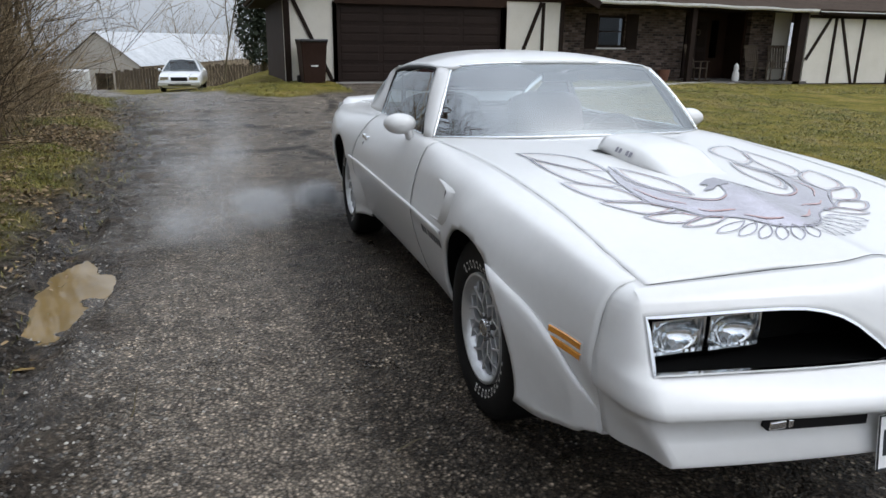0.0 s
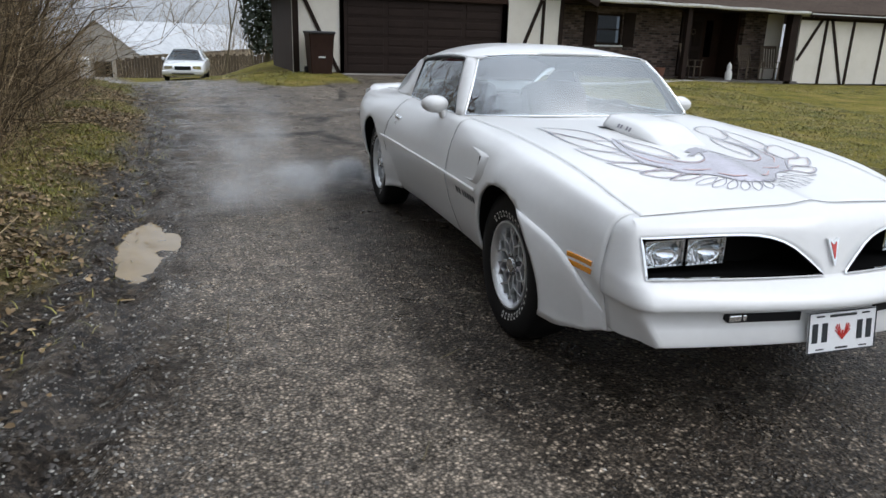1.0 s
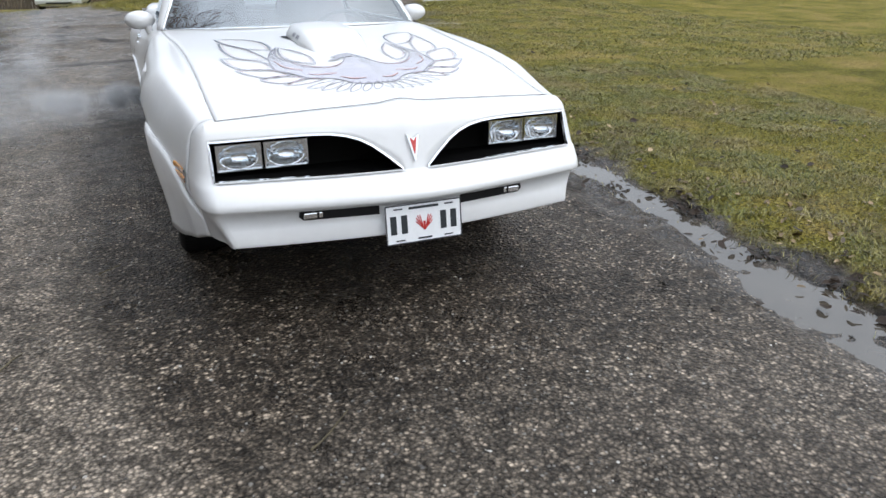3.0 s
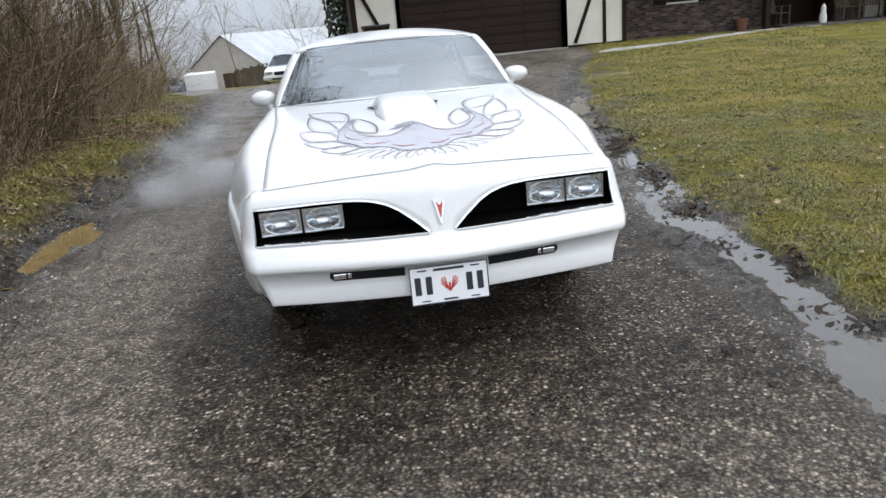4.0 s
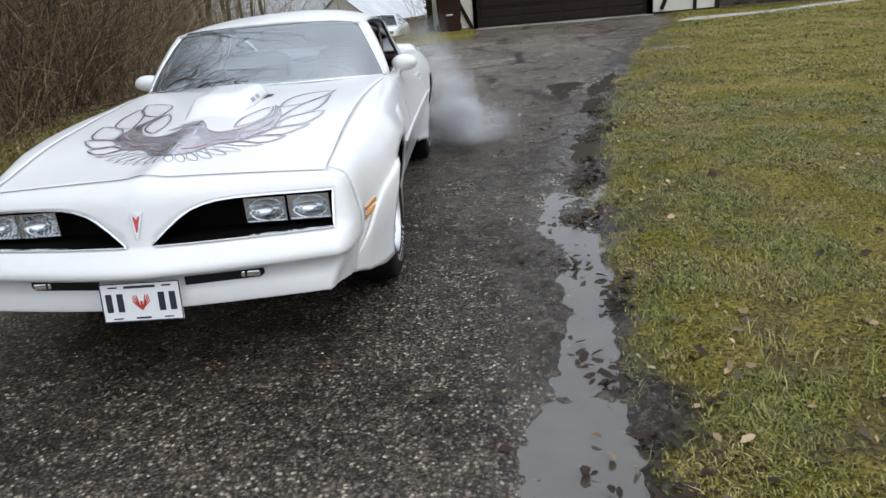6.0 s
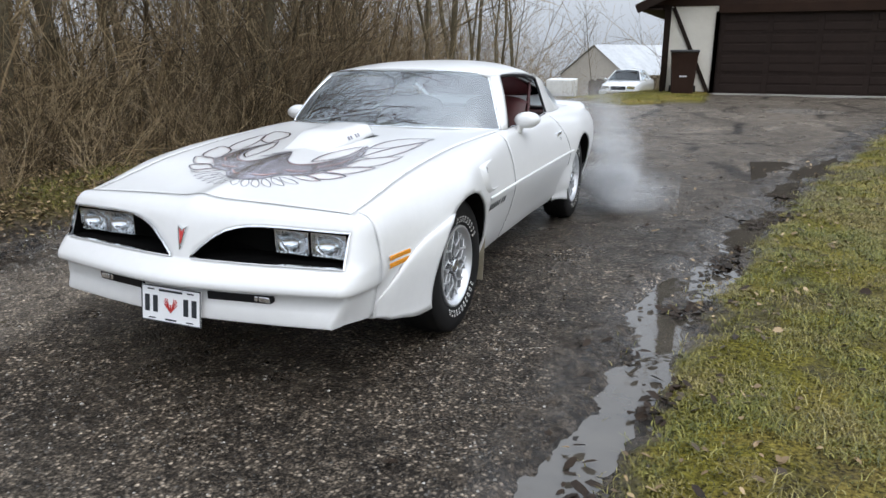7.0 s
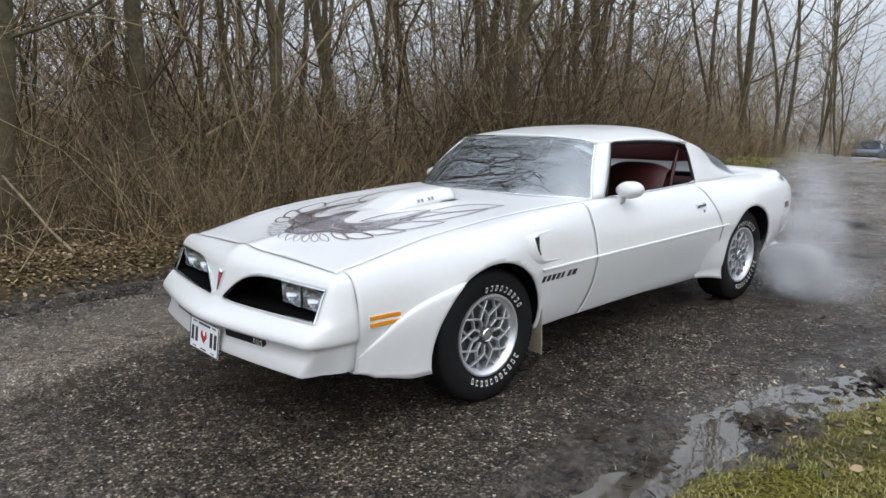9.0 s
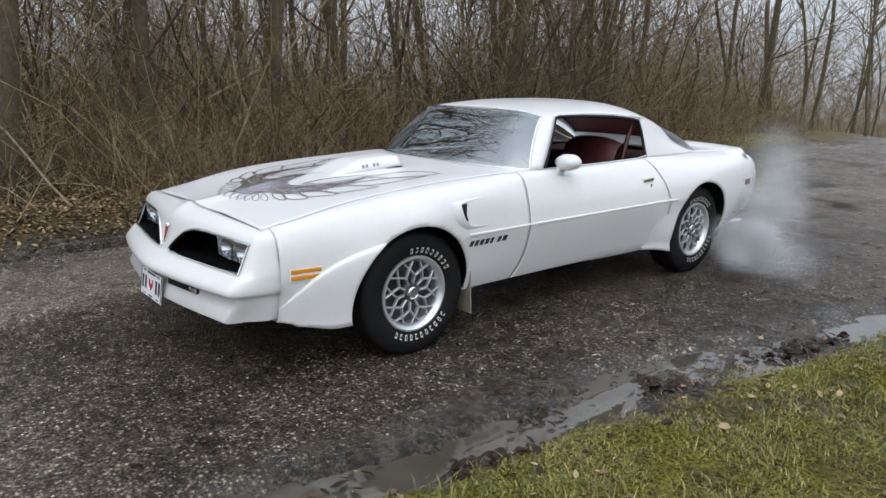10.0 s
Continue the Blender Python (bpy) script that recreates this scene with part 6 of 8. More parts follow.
# --- interior ---
cab = [((-0.66, 0.66, 0.80, 1.08, 0.55, 0.875), "dashboard", DARK_TRIM), ((-0.70, 0.70, 2.42, 2.97, 0.55, 0.87), "parcel_shelf", MAROON)]
for spec, nm, mt in cab:
    bevel(part(nm, boxes(spec), mt, car), 0.03, 3)
for side in (1, -1):
    part("door_card", sheet([[(side * x, y, z) for x, z in ((0.76, 0.3), (0.77, 0.6), (0.735, 0.75), (0.70, 0.893))] for y in np.linspace(0.85, 2.42, 8)]), MAROON, car, "maroon door lining", smooth=True)
    seat = bmesh.new()
    prof = [(1.32, 0.50), (1.36, 0.56), (1.7, 0.53), (1.78, 0.55), (1.92, 0.85), (1.99, 1.0), (2.04, 1.03), (2.10, 1.0), (2.06, 0.8), (1.95, 0.45), (1.4, 0.4)]
    rows = []
    for x in np.linspace(-0.24, 0.24, 9):
        e = (abs(x) / 0.24) ** 4
        rows.append([(side * 0.36 + x, y + 0.02 * e, z - 0.03 * e + 0.012 * (1 - (x / 0.24) ** 2)) for y, z in prof])
    part("bucket_seat", sheet(rows, close=True), MAROON, car, "maroon vinyl bucket seat", smooth=True, angle=60)
    V_, F_ = tube_arrays([(np.array([(side * 0.57, 2.2, 1.13), (side * 0.59, 2.12, 1.0), (side * 0.60, 2.06, 0.86)]), np.array([0.012, 0.016, 0.012]))], 5)
    part("seat_belt", raw_mesh("seat_belt", V_, F_), MAROON, car)
rows = [[(x, y, z + 0.02 * math.cos(x * 5)) for y, z in ((2.14, 0.5), (2.2, 0.56), (2.38, 0.56), (2.43, 0.6), (2.5, 0.86), (2.58, 0.88), (2.6, 0.5))] for x in np.linspace(-0.6, 0.6, 11)]
part("rear_bench", sheet(rows), MAROON, car, "maroon rear bench", smooth=True)
ring = [(0.36 + 0.19 * math.cos(a), 1.24 - 0.065 * math.sin(a), 0.80 + 0.17 * math.sin(a)) for a in np.linspace(0, 2 * math.pi, 30)]
V_, F_ = tube_arrays([(np.array(ring), np.full(30, 0.014)), (np.array([(0.18, 1.24, 0.79), (0.36, 1.2, 0.78), (0.54, 1.24, 0.79)]), np.array([0.014, 0.03, 0.014])), (np.array([(0.36, 1.2, 0.78), (0.36, 0.95, 0.70)]), np.array([0.03, 0.03]))], 8)
part("steering_wheel", raw_mesh("steering_wheel", V_, F_), DARK_TRIM, car, smooth=True)
part("roof_lining", sheet([[(x * 0.96, y, z - 0.03) for x, y, z in (roof_point(u, v) for u in np.linspace(-0.96, 0.96, 13))] for v in np.linspace(0.04, 0.96, 12)]), DARK_TRIM, car, smooth=True)
part("cabin_floor", boxes((-0.7, 0.7, 0.8, 2.9, 0.30, 0.33), (-0.14, 0.14, 0.8, 2.2, 0.33, 0.5)), DARK_TRIM, car)
part("inner_mirror", boxes((-0.1, 0.1, 1.12, 1.135, 1.15, 1.195)), DARK_TRIM, car)


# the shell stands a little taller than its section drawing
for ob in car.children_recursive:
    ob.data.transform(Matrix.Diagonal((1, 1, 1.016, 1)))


# --- wheels ---
def build_wheel():
    w = new("wheel")
    tyre_prof = [(-0.085, 0.205), (-0.10, 0.225), (-0.108, 0.27), (-0.104, 0.315), (-0.088, 0.336), (-0.05, 0.343), (0, 0.345), (0.05, 0.343), (0.088, 0.336), (0.104, 0.315), (0.108, 0.27), (0.10, 0.222), (0.085, 0.205)]
    tyre = part("tyre", lathe(tyre_prof, "x", 72), RUBBER, w, "black tyre with white lettering blocks", smooth=True, angle=50)
    tr = bmesh.new()
    for k in range(72):
        a = 2 * math.pi * k / 72
        for x0, x1, sk in ((-0.09, -0.05, 0.02), (-0.04, -0.004, -0.02), (0.004, 0.04, 0.02), (0.05, 0.09, -0.02)):
            q = []
            for x, b in ((x0, a), (x1, a + sk), (x1, a + sk + 0.05), (x0, a + 0.05)):
                r = 0.3475 - (0.009 if abs(x) > 0.08 else 0.0035 if abs(x) > 0.04 else 0.0)
                q.append(tr.verts.new((x, math.cos(b) * r, math.sin(b) * r)))
            tr.faces.new(q)
    part("tread", solid_mesh(tr), RUBBER, tyre)
    for a0, n in ((20, 9), (228, 11)):
        lt = bmesh.new()
        for k in range(n):
            a = radians(a0 + k * 8.4)
            r0, r1, th = 0.226, 0.256, 0.062
            for (ra, rb, ta, tb_) in ((r0, r0 + 0.007, 0, th), (r1 - 0.007, r1, 0, th), (r0 + 0.007, r1 - 0.007, 0, 0.014), (r0 + 0.007, r1 - 0.007, th - 0.014, th)):
                if k % 3 == 1 and ta > 0.01:
                    continue
                q = [(r, a + t) for r, t in ((ra, ta), (rb, ta), (rb, tb_), (ra, tb_))]
                lt.faces.new([lt.verts.new((0.1105 - max(0, 0.25 - r) * 0.28, math.cos(t) * r, math.sin(t) * r)) for r, t in q])
        part("lettering", lt, WHITE_LETTER, tyre, "white outlined lettering blocks")
    rim = part("rim", lathe([(-0.09, 0.20), (0.045, 0.17), (0.07, 0.176), (0.092, 0.188), (0.102, 0.199), (0.101, 0.208), (0.088, 0.21)], "x", 64), ALLOY, w, "silver snowflake alloy rim", smooth=True, angle=40)
    # barrel and hub take the alloy with shade painted in
    part("barrel", lathe([(0.01, 0.178), (0.0, 0.17), (0.0, 0.03), (0.0, 0.0)], "x", 40), ALLOY_SHADE, rim, smooth=True)
    sp = bmesh.new()
    n = 10
    pt = lambda r, a, x: (x, math.cos(a) * r, math.sin(a) * r)
    for k in range(n):
        a, h = 2 * math.pi * k / n, math.pi / n
        bar(sp, pt(0.05, a, 0.064), pt(0.098, a, 0.072), 0.011, 0.022, (1, 0, 0))
        for s in (-1, 1):
            bar(sp, pt(0.096, a, 0.072), pt(0.138, a + s * h, 0.073), 0.0095, 0.02, (1, 0, 0))
            bar(sp, pt(0.136, a + h, 0.073), pt(0.176, a + h + s * h * 0.55, 0.07), 0.0085, 0.018, (1, 0, 0))
    bevel(part("spokes", sp, ALLOY, rim, "snowflake spokes"), 0.0015, 1)
    part("hub", lathe([(0.03, 0.06), (0.066, 0.056), (0.07, 0.045), (0.072, 0.036)], "x", 28), ALLOY_SHADE, rim, smooth=True)
    part("centre_cap", lathe([(0.066, 0.037), (0.085, 0.035), (0.09, 0.03), (0.087, 0.026), (0.087, 0.0)], "x", 28), CHROME, rim, "chrome centre cap", smooth=True, angle=30)
    for k in range(5):
        a = 2 * math.pi * k / 5 + 0.3
        part("lug_nut", bar(bmesh.new(), pt(0.048, a, 0.062), pt(0.048, a, 0.08), 0.016, 0.016, (0, 0, 1) if abs(math.cos(a)) > 0.5 else (0, 1, 0)), CHROME, rim)
    return w


def solid_mesh(bm, t=0.004):
    bmesh.ops.recalc_face_normals(bm, faces=bm.faces)
    return bm


wheel = build_wheel()
wheel.parent = car
wheel.matrix_basis = pose(0.735, 0, 0.34, 8, 0, 0)
tagged(wheel, "snowflake alloy wheel on a white-lettered tyre")
for x, y, a, turn in ((-0.735, 0.0, 40, 180), (0.735, 2.748, 25, 0), (-0.735, 2.748, 60, 180)):
    w2 = copy_thing(wheel, pose(x, y, 0.34, 0, 0, turn) @ pose(0, 0, 0, a, 0, 0))


# --- bird graphic on the hood: thin decal strips following the surface ---
def decal(polys, mat, name, lift, label="", sides=(1, -1)):
    bm = bmesh.new()
    for poly in polys:
        for side in sides:
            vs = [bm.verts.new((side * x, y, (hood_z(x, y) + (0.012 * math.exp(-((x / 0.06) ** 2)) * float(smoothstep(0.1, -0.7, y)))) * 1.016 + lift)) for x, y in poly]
            bm.faces.new(vs)
    return part(name, bm, mat, hood, label)


def strip_polys(pts, w, even=False):
    """Narrow quads along a polyline, in plan."""
    out = []
    pts = [Vector(p) for p in pts]
    nrm = []
    for i in range(len(pts)):
        t = (pts[min(i + 1, len(pts) - 1)] - pts[max(i - 1, 0)]).normalized()
        nrm.append(Vector((-t.y, t.x)))
    for i in range(len(pts) - 1):
        if even:
            out.append([tuple(pts[i] - nrm[i] * w / 2), tuple(pts[i + 1] - nrm[i + 1] * w / 2), tuple(pts[i + 1] + nrm[i + 1] * w / 2), tuple(pts[i] + nrm[i] * w / 2)])
            continue
        wa = w * (0.35 + 0.65 * math.sin(math.pi * (i + 0.2) / len(pts)))
        wb = w * (0.35 + 0.65 * math.sin(math.pi * (i + 1.2) / len(pts)))
        out.append([tuple(pts[i] - nrm[i] * wa / 2), tuple(pts[i + 1] - nrm[i + 1] * wb / 2), tuple(pts[i + 1] + nrm[i + 1] * wb / 2), tuple(pts[i] + nrm[i] * wa / 2)])
    return out


def through_mid(a, m, b, n=14):
    """Points of a smooth arc from a over m to b."""
    a, m, b = Vector(a), Vector(m), Vector(b)
    c = m * 2 - (a + b) / 2
    return [tuple(a * (1 - t) ** 2 + c * 2 * t * (1 - t) + b * t * t) for t in np.linspace(0, 1, n)]


# root, tip, and the middle of either edge of each leaf-shaped feather
FEATHERS = [((0.31, 0.06), (0.53, 0.44), (0.345, 0.33), (0.45, 0.19)), ((0.36, -0.13), (0.52, 0.33), (0.42, 0.14), (0.50, -0.02)), ((0.37, -0.30), (0.555, -0.03), (0.41, -0.13), (0.51, -0.24)),
            ((0.31, -0.385), (0.53, -0.27), (0.41, -0.29), (0.43, -0.39)), ((0.26, -0.46), (0.45, -0.41), (0.35, -0.395), (0.37, -0.475)), ((0.19, -0.48), (0.37, -0.50), (0.275, -0.46), (0.28, -0.515)),
            ((0.19, -0.30), (0.27, 0.10), (0.185, -0.11), (0.29, -0.14))]


# narrow tail and lower wing feathers in a fan
for k in range(6):
    a = radians(7 + 12 * k)
    r0 = Vector((0.01 + 0.03 * k, -0.607 + 0.017 * k))
    d = Vector((math.sin(a), -math.cos(a)))
    n_ = Vector((d.y, -d.x))
    L = 0.085 + 0.011 * k
    tip = r0 + d * L + n_ * -0.012
    m = r0 + d * L * 0.55
    FEATHERS.append((tuple(r0), tuple(tip), tuple(m + n_ * 0.015), tuple(m - n_ * 0.021)))


def inset(pts, centre, k):
    c = Vector(centre)
    return [tuple(c + (Vector(p) - c) * k) for p in pts]


for root, tip, ma, mb in FEATHERS:
    loop_ = through_mid(root, ma, tip) + through_mid(root, mb, tip)[-2::-1]
    mid = (Vector(root) + Vector(tip) + Vector(ma) + Vector(mb)) / 4
    span = (Vector(ma) - Vector(mb)).length
    wide = min(0.008, 0.1 * span)
    for sd in (1, -1):
        decal(strip_polys(inset(loop_, mid, 0.96), wide, True), DECAL_LILAC, "feather", 0.0030, "lilac-grey feather band", (sd,))
        decal(strip_polys(inset(loop_, mid, 1.03), 0.0026, True), DECAL_GREY, "feather_outline", 0.0036, "charcoal feather outline", (sd,))
        if span > 0.05:
            decal(strip_polys(inset(loop_, mid, 0.8), 0.0025, True), DECAL_RED, "feather_accent", 0.0036, "thin red feather accent", (sd,))
# body and wing between an upper and a lower curve
k_ = np.linspace(0, 1, 8)
t_ = np.linspace(0, 1, 33)
up_c = pchip(k_, [(0.275, 0.12), (0.315, -0.09), (0.28, -0.21), (0.215, -0.32), (0.14, -0.355), (0.075, -0.32), (0.04, -0.24), (0.0, -0.165)], t_)
lo_c = pchip(k_, [(0.31, 0.07), (0.362, -0.13), (0.372, -0.31), (0.305, -0.39), (0.25, -0.465), (0.16, -0.495), (0.085, -0.58), (0.0, -0.63)], t_)
lilac, dark, red = [], [], []
for i in range(32):
    for k in range(5):
        f0, f1 = k / 5, (k + 1) / 5
        lilac.append([tuple(lo_c[i] + (up_c[i] - lo_c[i]) * f0), tuple(lo_c[i + 1] + (up_c[i + 1] - lo_c[i + 1]) * f0), tuple(lo_c[i + 1] + (up_c[i + 1] - lo_c[i + 1]) * f1), tuple(lo_c[i] + (up_c[i] - lo_c[i]) * f1)])
dark += strip_polys([tuple(p) for p in lo_c[::2]], 0.007) + strip_polys([tuple(p) for p in up_c[::2]], 0.007)
red = [strip_polys([tuple(p) for p in up_c[10:24] * 0.94 + lo_c[10:24] * 0.06], 0.006), strip_polys([tuple(p) for p in up_c[6:15] * 0.45 + lo_c[6:15] * 0.55], 0.007), strip_polys([tuple(p) for p in up_c[16:24] * 0.3 + lo_c[16:24] * 0.7], 0.008), strip_polys([tuple(p) for p in up_c[24:31] * 0.15 + lo_c[24:31] * 0.85], 0.01)]
decal(lilac, DECAL_LILAC, "bird_body_graphic", 0.0022, "lilac-grey bird body graphic")
decal(dark, DECAL_GREY, "wing_outline", 0.0034, "charcoal wing outline")
for line in red:
    for sd in (1, -1):
        decal(line, DECAL_RED, "wing_accent", 0.0042, "thin red wing accent", (sd,))
beak = [(0.0, -0.155), (0.045, -0.165), (0.10, -0.205), (0.075, -0.225), (0.135, -0.275), (0.09, -0.27), (0.05, -0.24), (0.0, -0.24)]
decal([beak], DECAL_GREY, "bird_head_graphic", 0.0036, "grey bird head in profile", (-1,))
# ---- parked vehicles, shed and fence beyond the garage ----
def sedan(name, label, at, paint, tall=1.0, bed=False):
    """A parked car seen from the front; it faces -y."""
    c = thing(name, label, "car" if not bed else "pickup truck", at)
    L, W = (5.3, 0.97) if not bed else (5.4, 0.98)
    ys = [0, 0.06, 0.35, 1.2, 1.45, 3.6, 4.6, L - 0.08, L]
    zt = [0.62, 0.72, 0.84, 0.93, 0.97, 0.99, 0.97, 0.9, 0.75]
    ww = [0.72, 0.84, 0.93, W, W, W, W, 0.92, 0.85]
    rows = []
    for y, z, w in zip(ys, zt, ww):
        z *= tall
        rows.append([(-w * 0.9, y, 0.26), (-w, y, 0.42), (-w, y, z - 0.22), (-w * 0.95, y, z - 0.06), (-w * 0.8, y, z), (0, y, z + 0.035), (w * 0.8, y, z), (w * 0.95, y, z - 0.06), (w, y, z - 0.22), (w, y, 0.42), (w * 0.9, y, 0.26)])
    bm = sheet(rows)
    bm.verts.ensure_lookup_table()
    bm.faces.new(bm.verts[:11])
    bm.faces.new(bm.verts[-11:])
    part("body", bm, paint, c, smooth=True, angle=45)
    ce = 3.2 if bed else 4.3
    cab = [[(-0.86, 1.35, 0.95), (-0.6, 2.15, 1.43), (-0.58, ce - 0.9, 1.45), (-0.84, ce, 0.97)], [(0, 1.22, 1.0), (0, 2.08, 1.48), (0, ce - 0.85, 1.5), (0, ce + 0.05, 1.0)], [(0.86, 1.35, 0.95), (0.6, 2.15, 1.43), (0.58, ce - 0.9, 1.45), (0.84, ce, 0.97)]]
    cab = [[(x, y, z * tall) for x, y, z in r] for r in cab]
    roof = sheet([[(x, y + 0.06 * k, z + 0.012) for k, (x, y, z) in enumerate(r[1:3])] for r in cab])
    solid(part("roof", roof, paint, c, smooth=True), 0.04)
    part("windscreen", sheet([[r[0], r[1]] for r in cab]), GLASS_DARK, c, smooth=True)
    part("rear_window", sheet([[r[2], r[3]] for r in cab]), GLASS_DARK, c, smooth=True)
    # plain dark block added behind the windows as the cabin's shade
    part("cabin_dark", boxes((-0.55, 0.55, 1.9, ce - 0.6, 0.8 * tall, 1.36 * tall)), DARK_TRIM, c)
    for s, r in ((-1, cab[0]), (1, cab[2])):
        bm = bmesh.new()
        bm.faces.new([bm.verts.new(p) for p in r])
        part("side_window", bm, GLASS_DARK, c)
        for a, b in ((r[0], r[1]), (r[2], r[3])):
            part("pillar", bar(bmesh.new(), a, b, 0.05, 0.05), paint, c)
        part("headlamp", boxes((min(s * 0.45, s * 0.82), max(s * 0.45, s * 0.82), 0.0, 0.12, 0.6 * tall, 0.74 * tall)), LAMP_REFL, c, "clear headlamp")
        mr = lathe([(0, 0.0), (0.01, 0.06), (0.07, 0.075), (0.1, 0.0)], "y", 12, (s * 1.02, 1.6, 1.0 * tall))
        part("mirror", mr, paint, c, smooth=True)
        for y in (1.0, 4.0):
            tw = part("wheel", lathe([(s * 0.72, 0.0), (s * 0.72, 0.3), (s * 0.74, 0.33), (s * 0.9, 0.33), (s * 0.93, 0.3), (s * 0.93, 0.19), (s * 0.91, 0.18), (s * 0.92, 0.0)], "x", 24, (0, y, 0.33)), RUBBER, c)
    part("grille", boxes((-0.36, 0.36, -0.02, 0.06, 0.56 * tall, 0.73 * tall)), BLACK if not bed else CHROME, c, "dark grille")
    bevel(part("bumper", boxes((-0.93, 0.93, -0.1, 0.12, 0.34, 0.54)), paint if not bed else CHROME, c), 0.04, 3)
    part("lower_grille", boxes((-0.5, 0.5, -0.108, -0.09, 0.36, 0.42)), BLACK, c)
    return c


gz = lambda x, y: float(ground_z(x, y))
sedan("silver_sedan", "white sedan parked on the grass beyond the garage", pose(-3.45, 33.2, gz(-3.45, 34.2) - 0.02, 0, 0, -3), PAINT_SILVER)
sedan("pickup_truck", "dark blue pickup truck parked down the lane", pose(-14.9, 58, gz(-14.9, 58) + 0.0, 0, 0, 6), PAINT_BLUE, 1.18, True)
tr_at = (-13.0, 62, gz(-13, 62))
trailer = thing("cargo_trailer", "white box trailer standing beside the shed", "trailer", pose(*tr_at, 0, 0, 8))
bevel(part("box", boxes((-1.3, 1.3, 0, 4.2, 0.45, 2.2)), GUTTER_WHITE, trailer, "white trailer box"), 0.05)
part("lower_band", boxes((-1.31, 1.31, -0.012, 0.0, 0.47, 1.0)), PAINT_SILVER, trailer, "grey lower band")
for s in (-1, 1):
    part("wheel", lathe([(s * 1.25, 0.0), (s * 1.25, 0.3), (s * 1.35, 0.34), (s * 1.42, 0.3), (s * 1.42, 0.0)], "x", 18, (0, 2.4, 0.34)), RUBBER, trailer)

# long shed with a pale metal roof
shed = thing("shed", "beige metal shed with a pale galvanised roof", "shed", pose(-13.2, 79, gz(-12.6, 79) - 0.1, 0, 0, -19))
w, e, pk, ln = 4.1, 3.5, 6.6, 40
fw = bmesh.new()
fw.faces.new([fw.verts.new(p) for p in ((-w, 0, 0), (-0.6, 0, 0), (-0.6, 0, 2.6), (1.3, 0, 2.6), (1.3, 0, 0), (w, 0, 0), (w, 0, e), (0, 0, pk), (-w, 0, e))])
solid(part("gable_wall", fw, BARN_WALL, shed), 0.15, 0)
part("side_wall", boxes((-w, -w + 0.12, 0.1, ln, 0, e)), BARN_WALL, shed)
part("side_wall", boxes((w - 0.12, w, 0.1, ln, 0, e)), surface("tan_shed_side", (0.3, 0.24, 0.17), (0.4, 0.33, 0.25), 0.7, 1), shed, "tan side wall")
part("white_door", boxes((w, w + 0.05, 1.0, 2.0, 0, 2.0)), GUTTER_WHITE, shed, "white side door")
# black sheet added behind the doorway as the shed's inner shade
part("inside", boxes((-2, 2.5, 5, 5.1, 0, 3)), SHADOW_BLACK, shed)
for s in (-1, 1):
    n = 60
    rows = []
    for k in range(n + 1):
        y = -0.3 + (ln + 0.6) * k / n
        d = 0.035 * (k % 2)
        rows.append([(s * (w + 0.35), y, e - 0.2 + d), (s * w * 0.5, y, (e + pk) / 2 + d + 0.08), (0, y, pk + 0.1 + d)])
    part("roof_sheet", sheet(rows), BARN_ROOF, shed, "ribbed metal roof")

# weathered board fence behind the sedan
fence = thing("fence", "brown weathered board fence behind the parked sedan", "fence", (0, 44, gz(0, 44)))
for k in range(70):
    x, y = -8.5 + k * 0.2, 52 - k * 0.035
    part("board", boxes((x, x + 0.185, y - 44, y - 43.98, gz(x, y) - gz(0, 44) - 0.05, gz(x, y) - gz(0, 44) + 1.5 + 0.07 * math.sin(k * 2.3))), WOOD_GREY, fence)

# ---- bare winter woods ----
WR = np.random.default_rng(21)


def wander(p, d, length, n, bend, lift):
    """A crooked line of n points from p along d."""
    pts, d = [np.array(p, float)], np.array(d, float)
    for _ in range(n - 1):
        d = d + WR.normal(0, bend, 3) + np.array([0, 0, lift])
        d /= np.linalg.norm(d)
        pts.append(pts[-1] + d * length / (n - 1))
    return np.array(pts), d


def side_dir(d, spread):
    r = WR.normal(0, 1, 3)
    r -= d * np.dot(r, d)
    r /= np.linalg.norm(r) + 1e-9
    a = spread * (0.7 + 0.6 * WR.random())
    return d * math.cos(a) + r * math.sin(a)


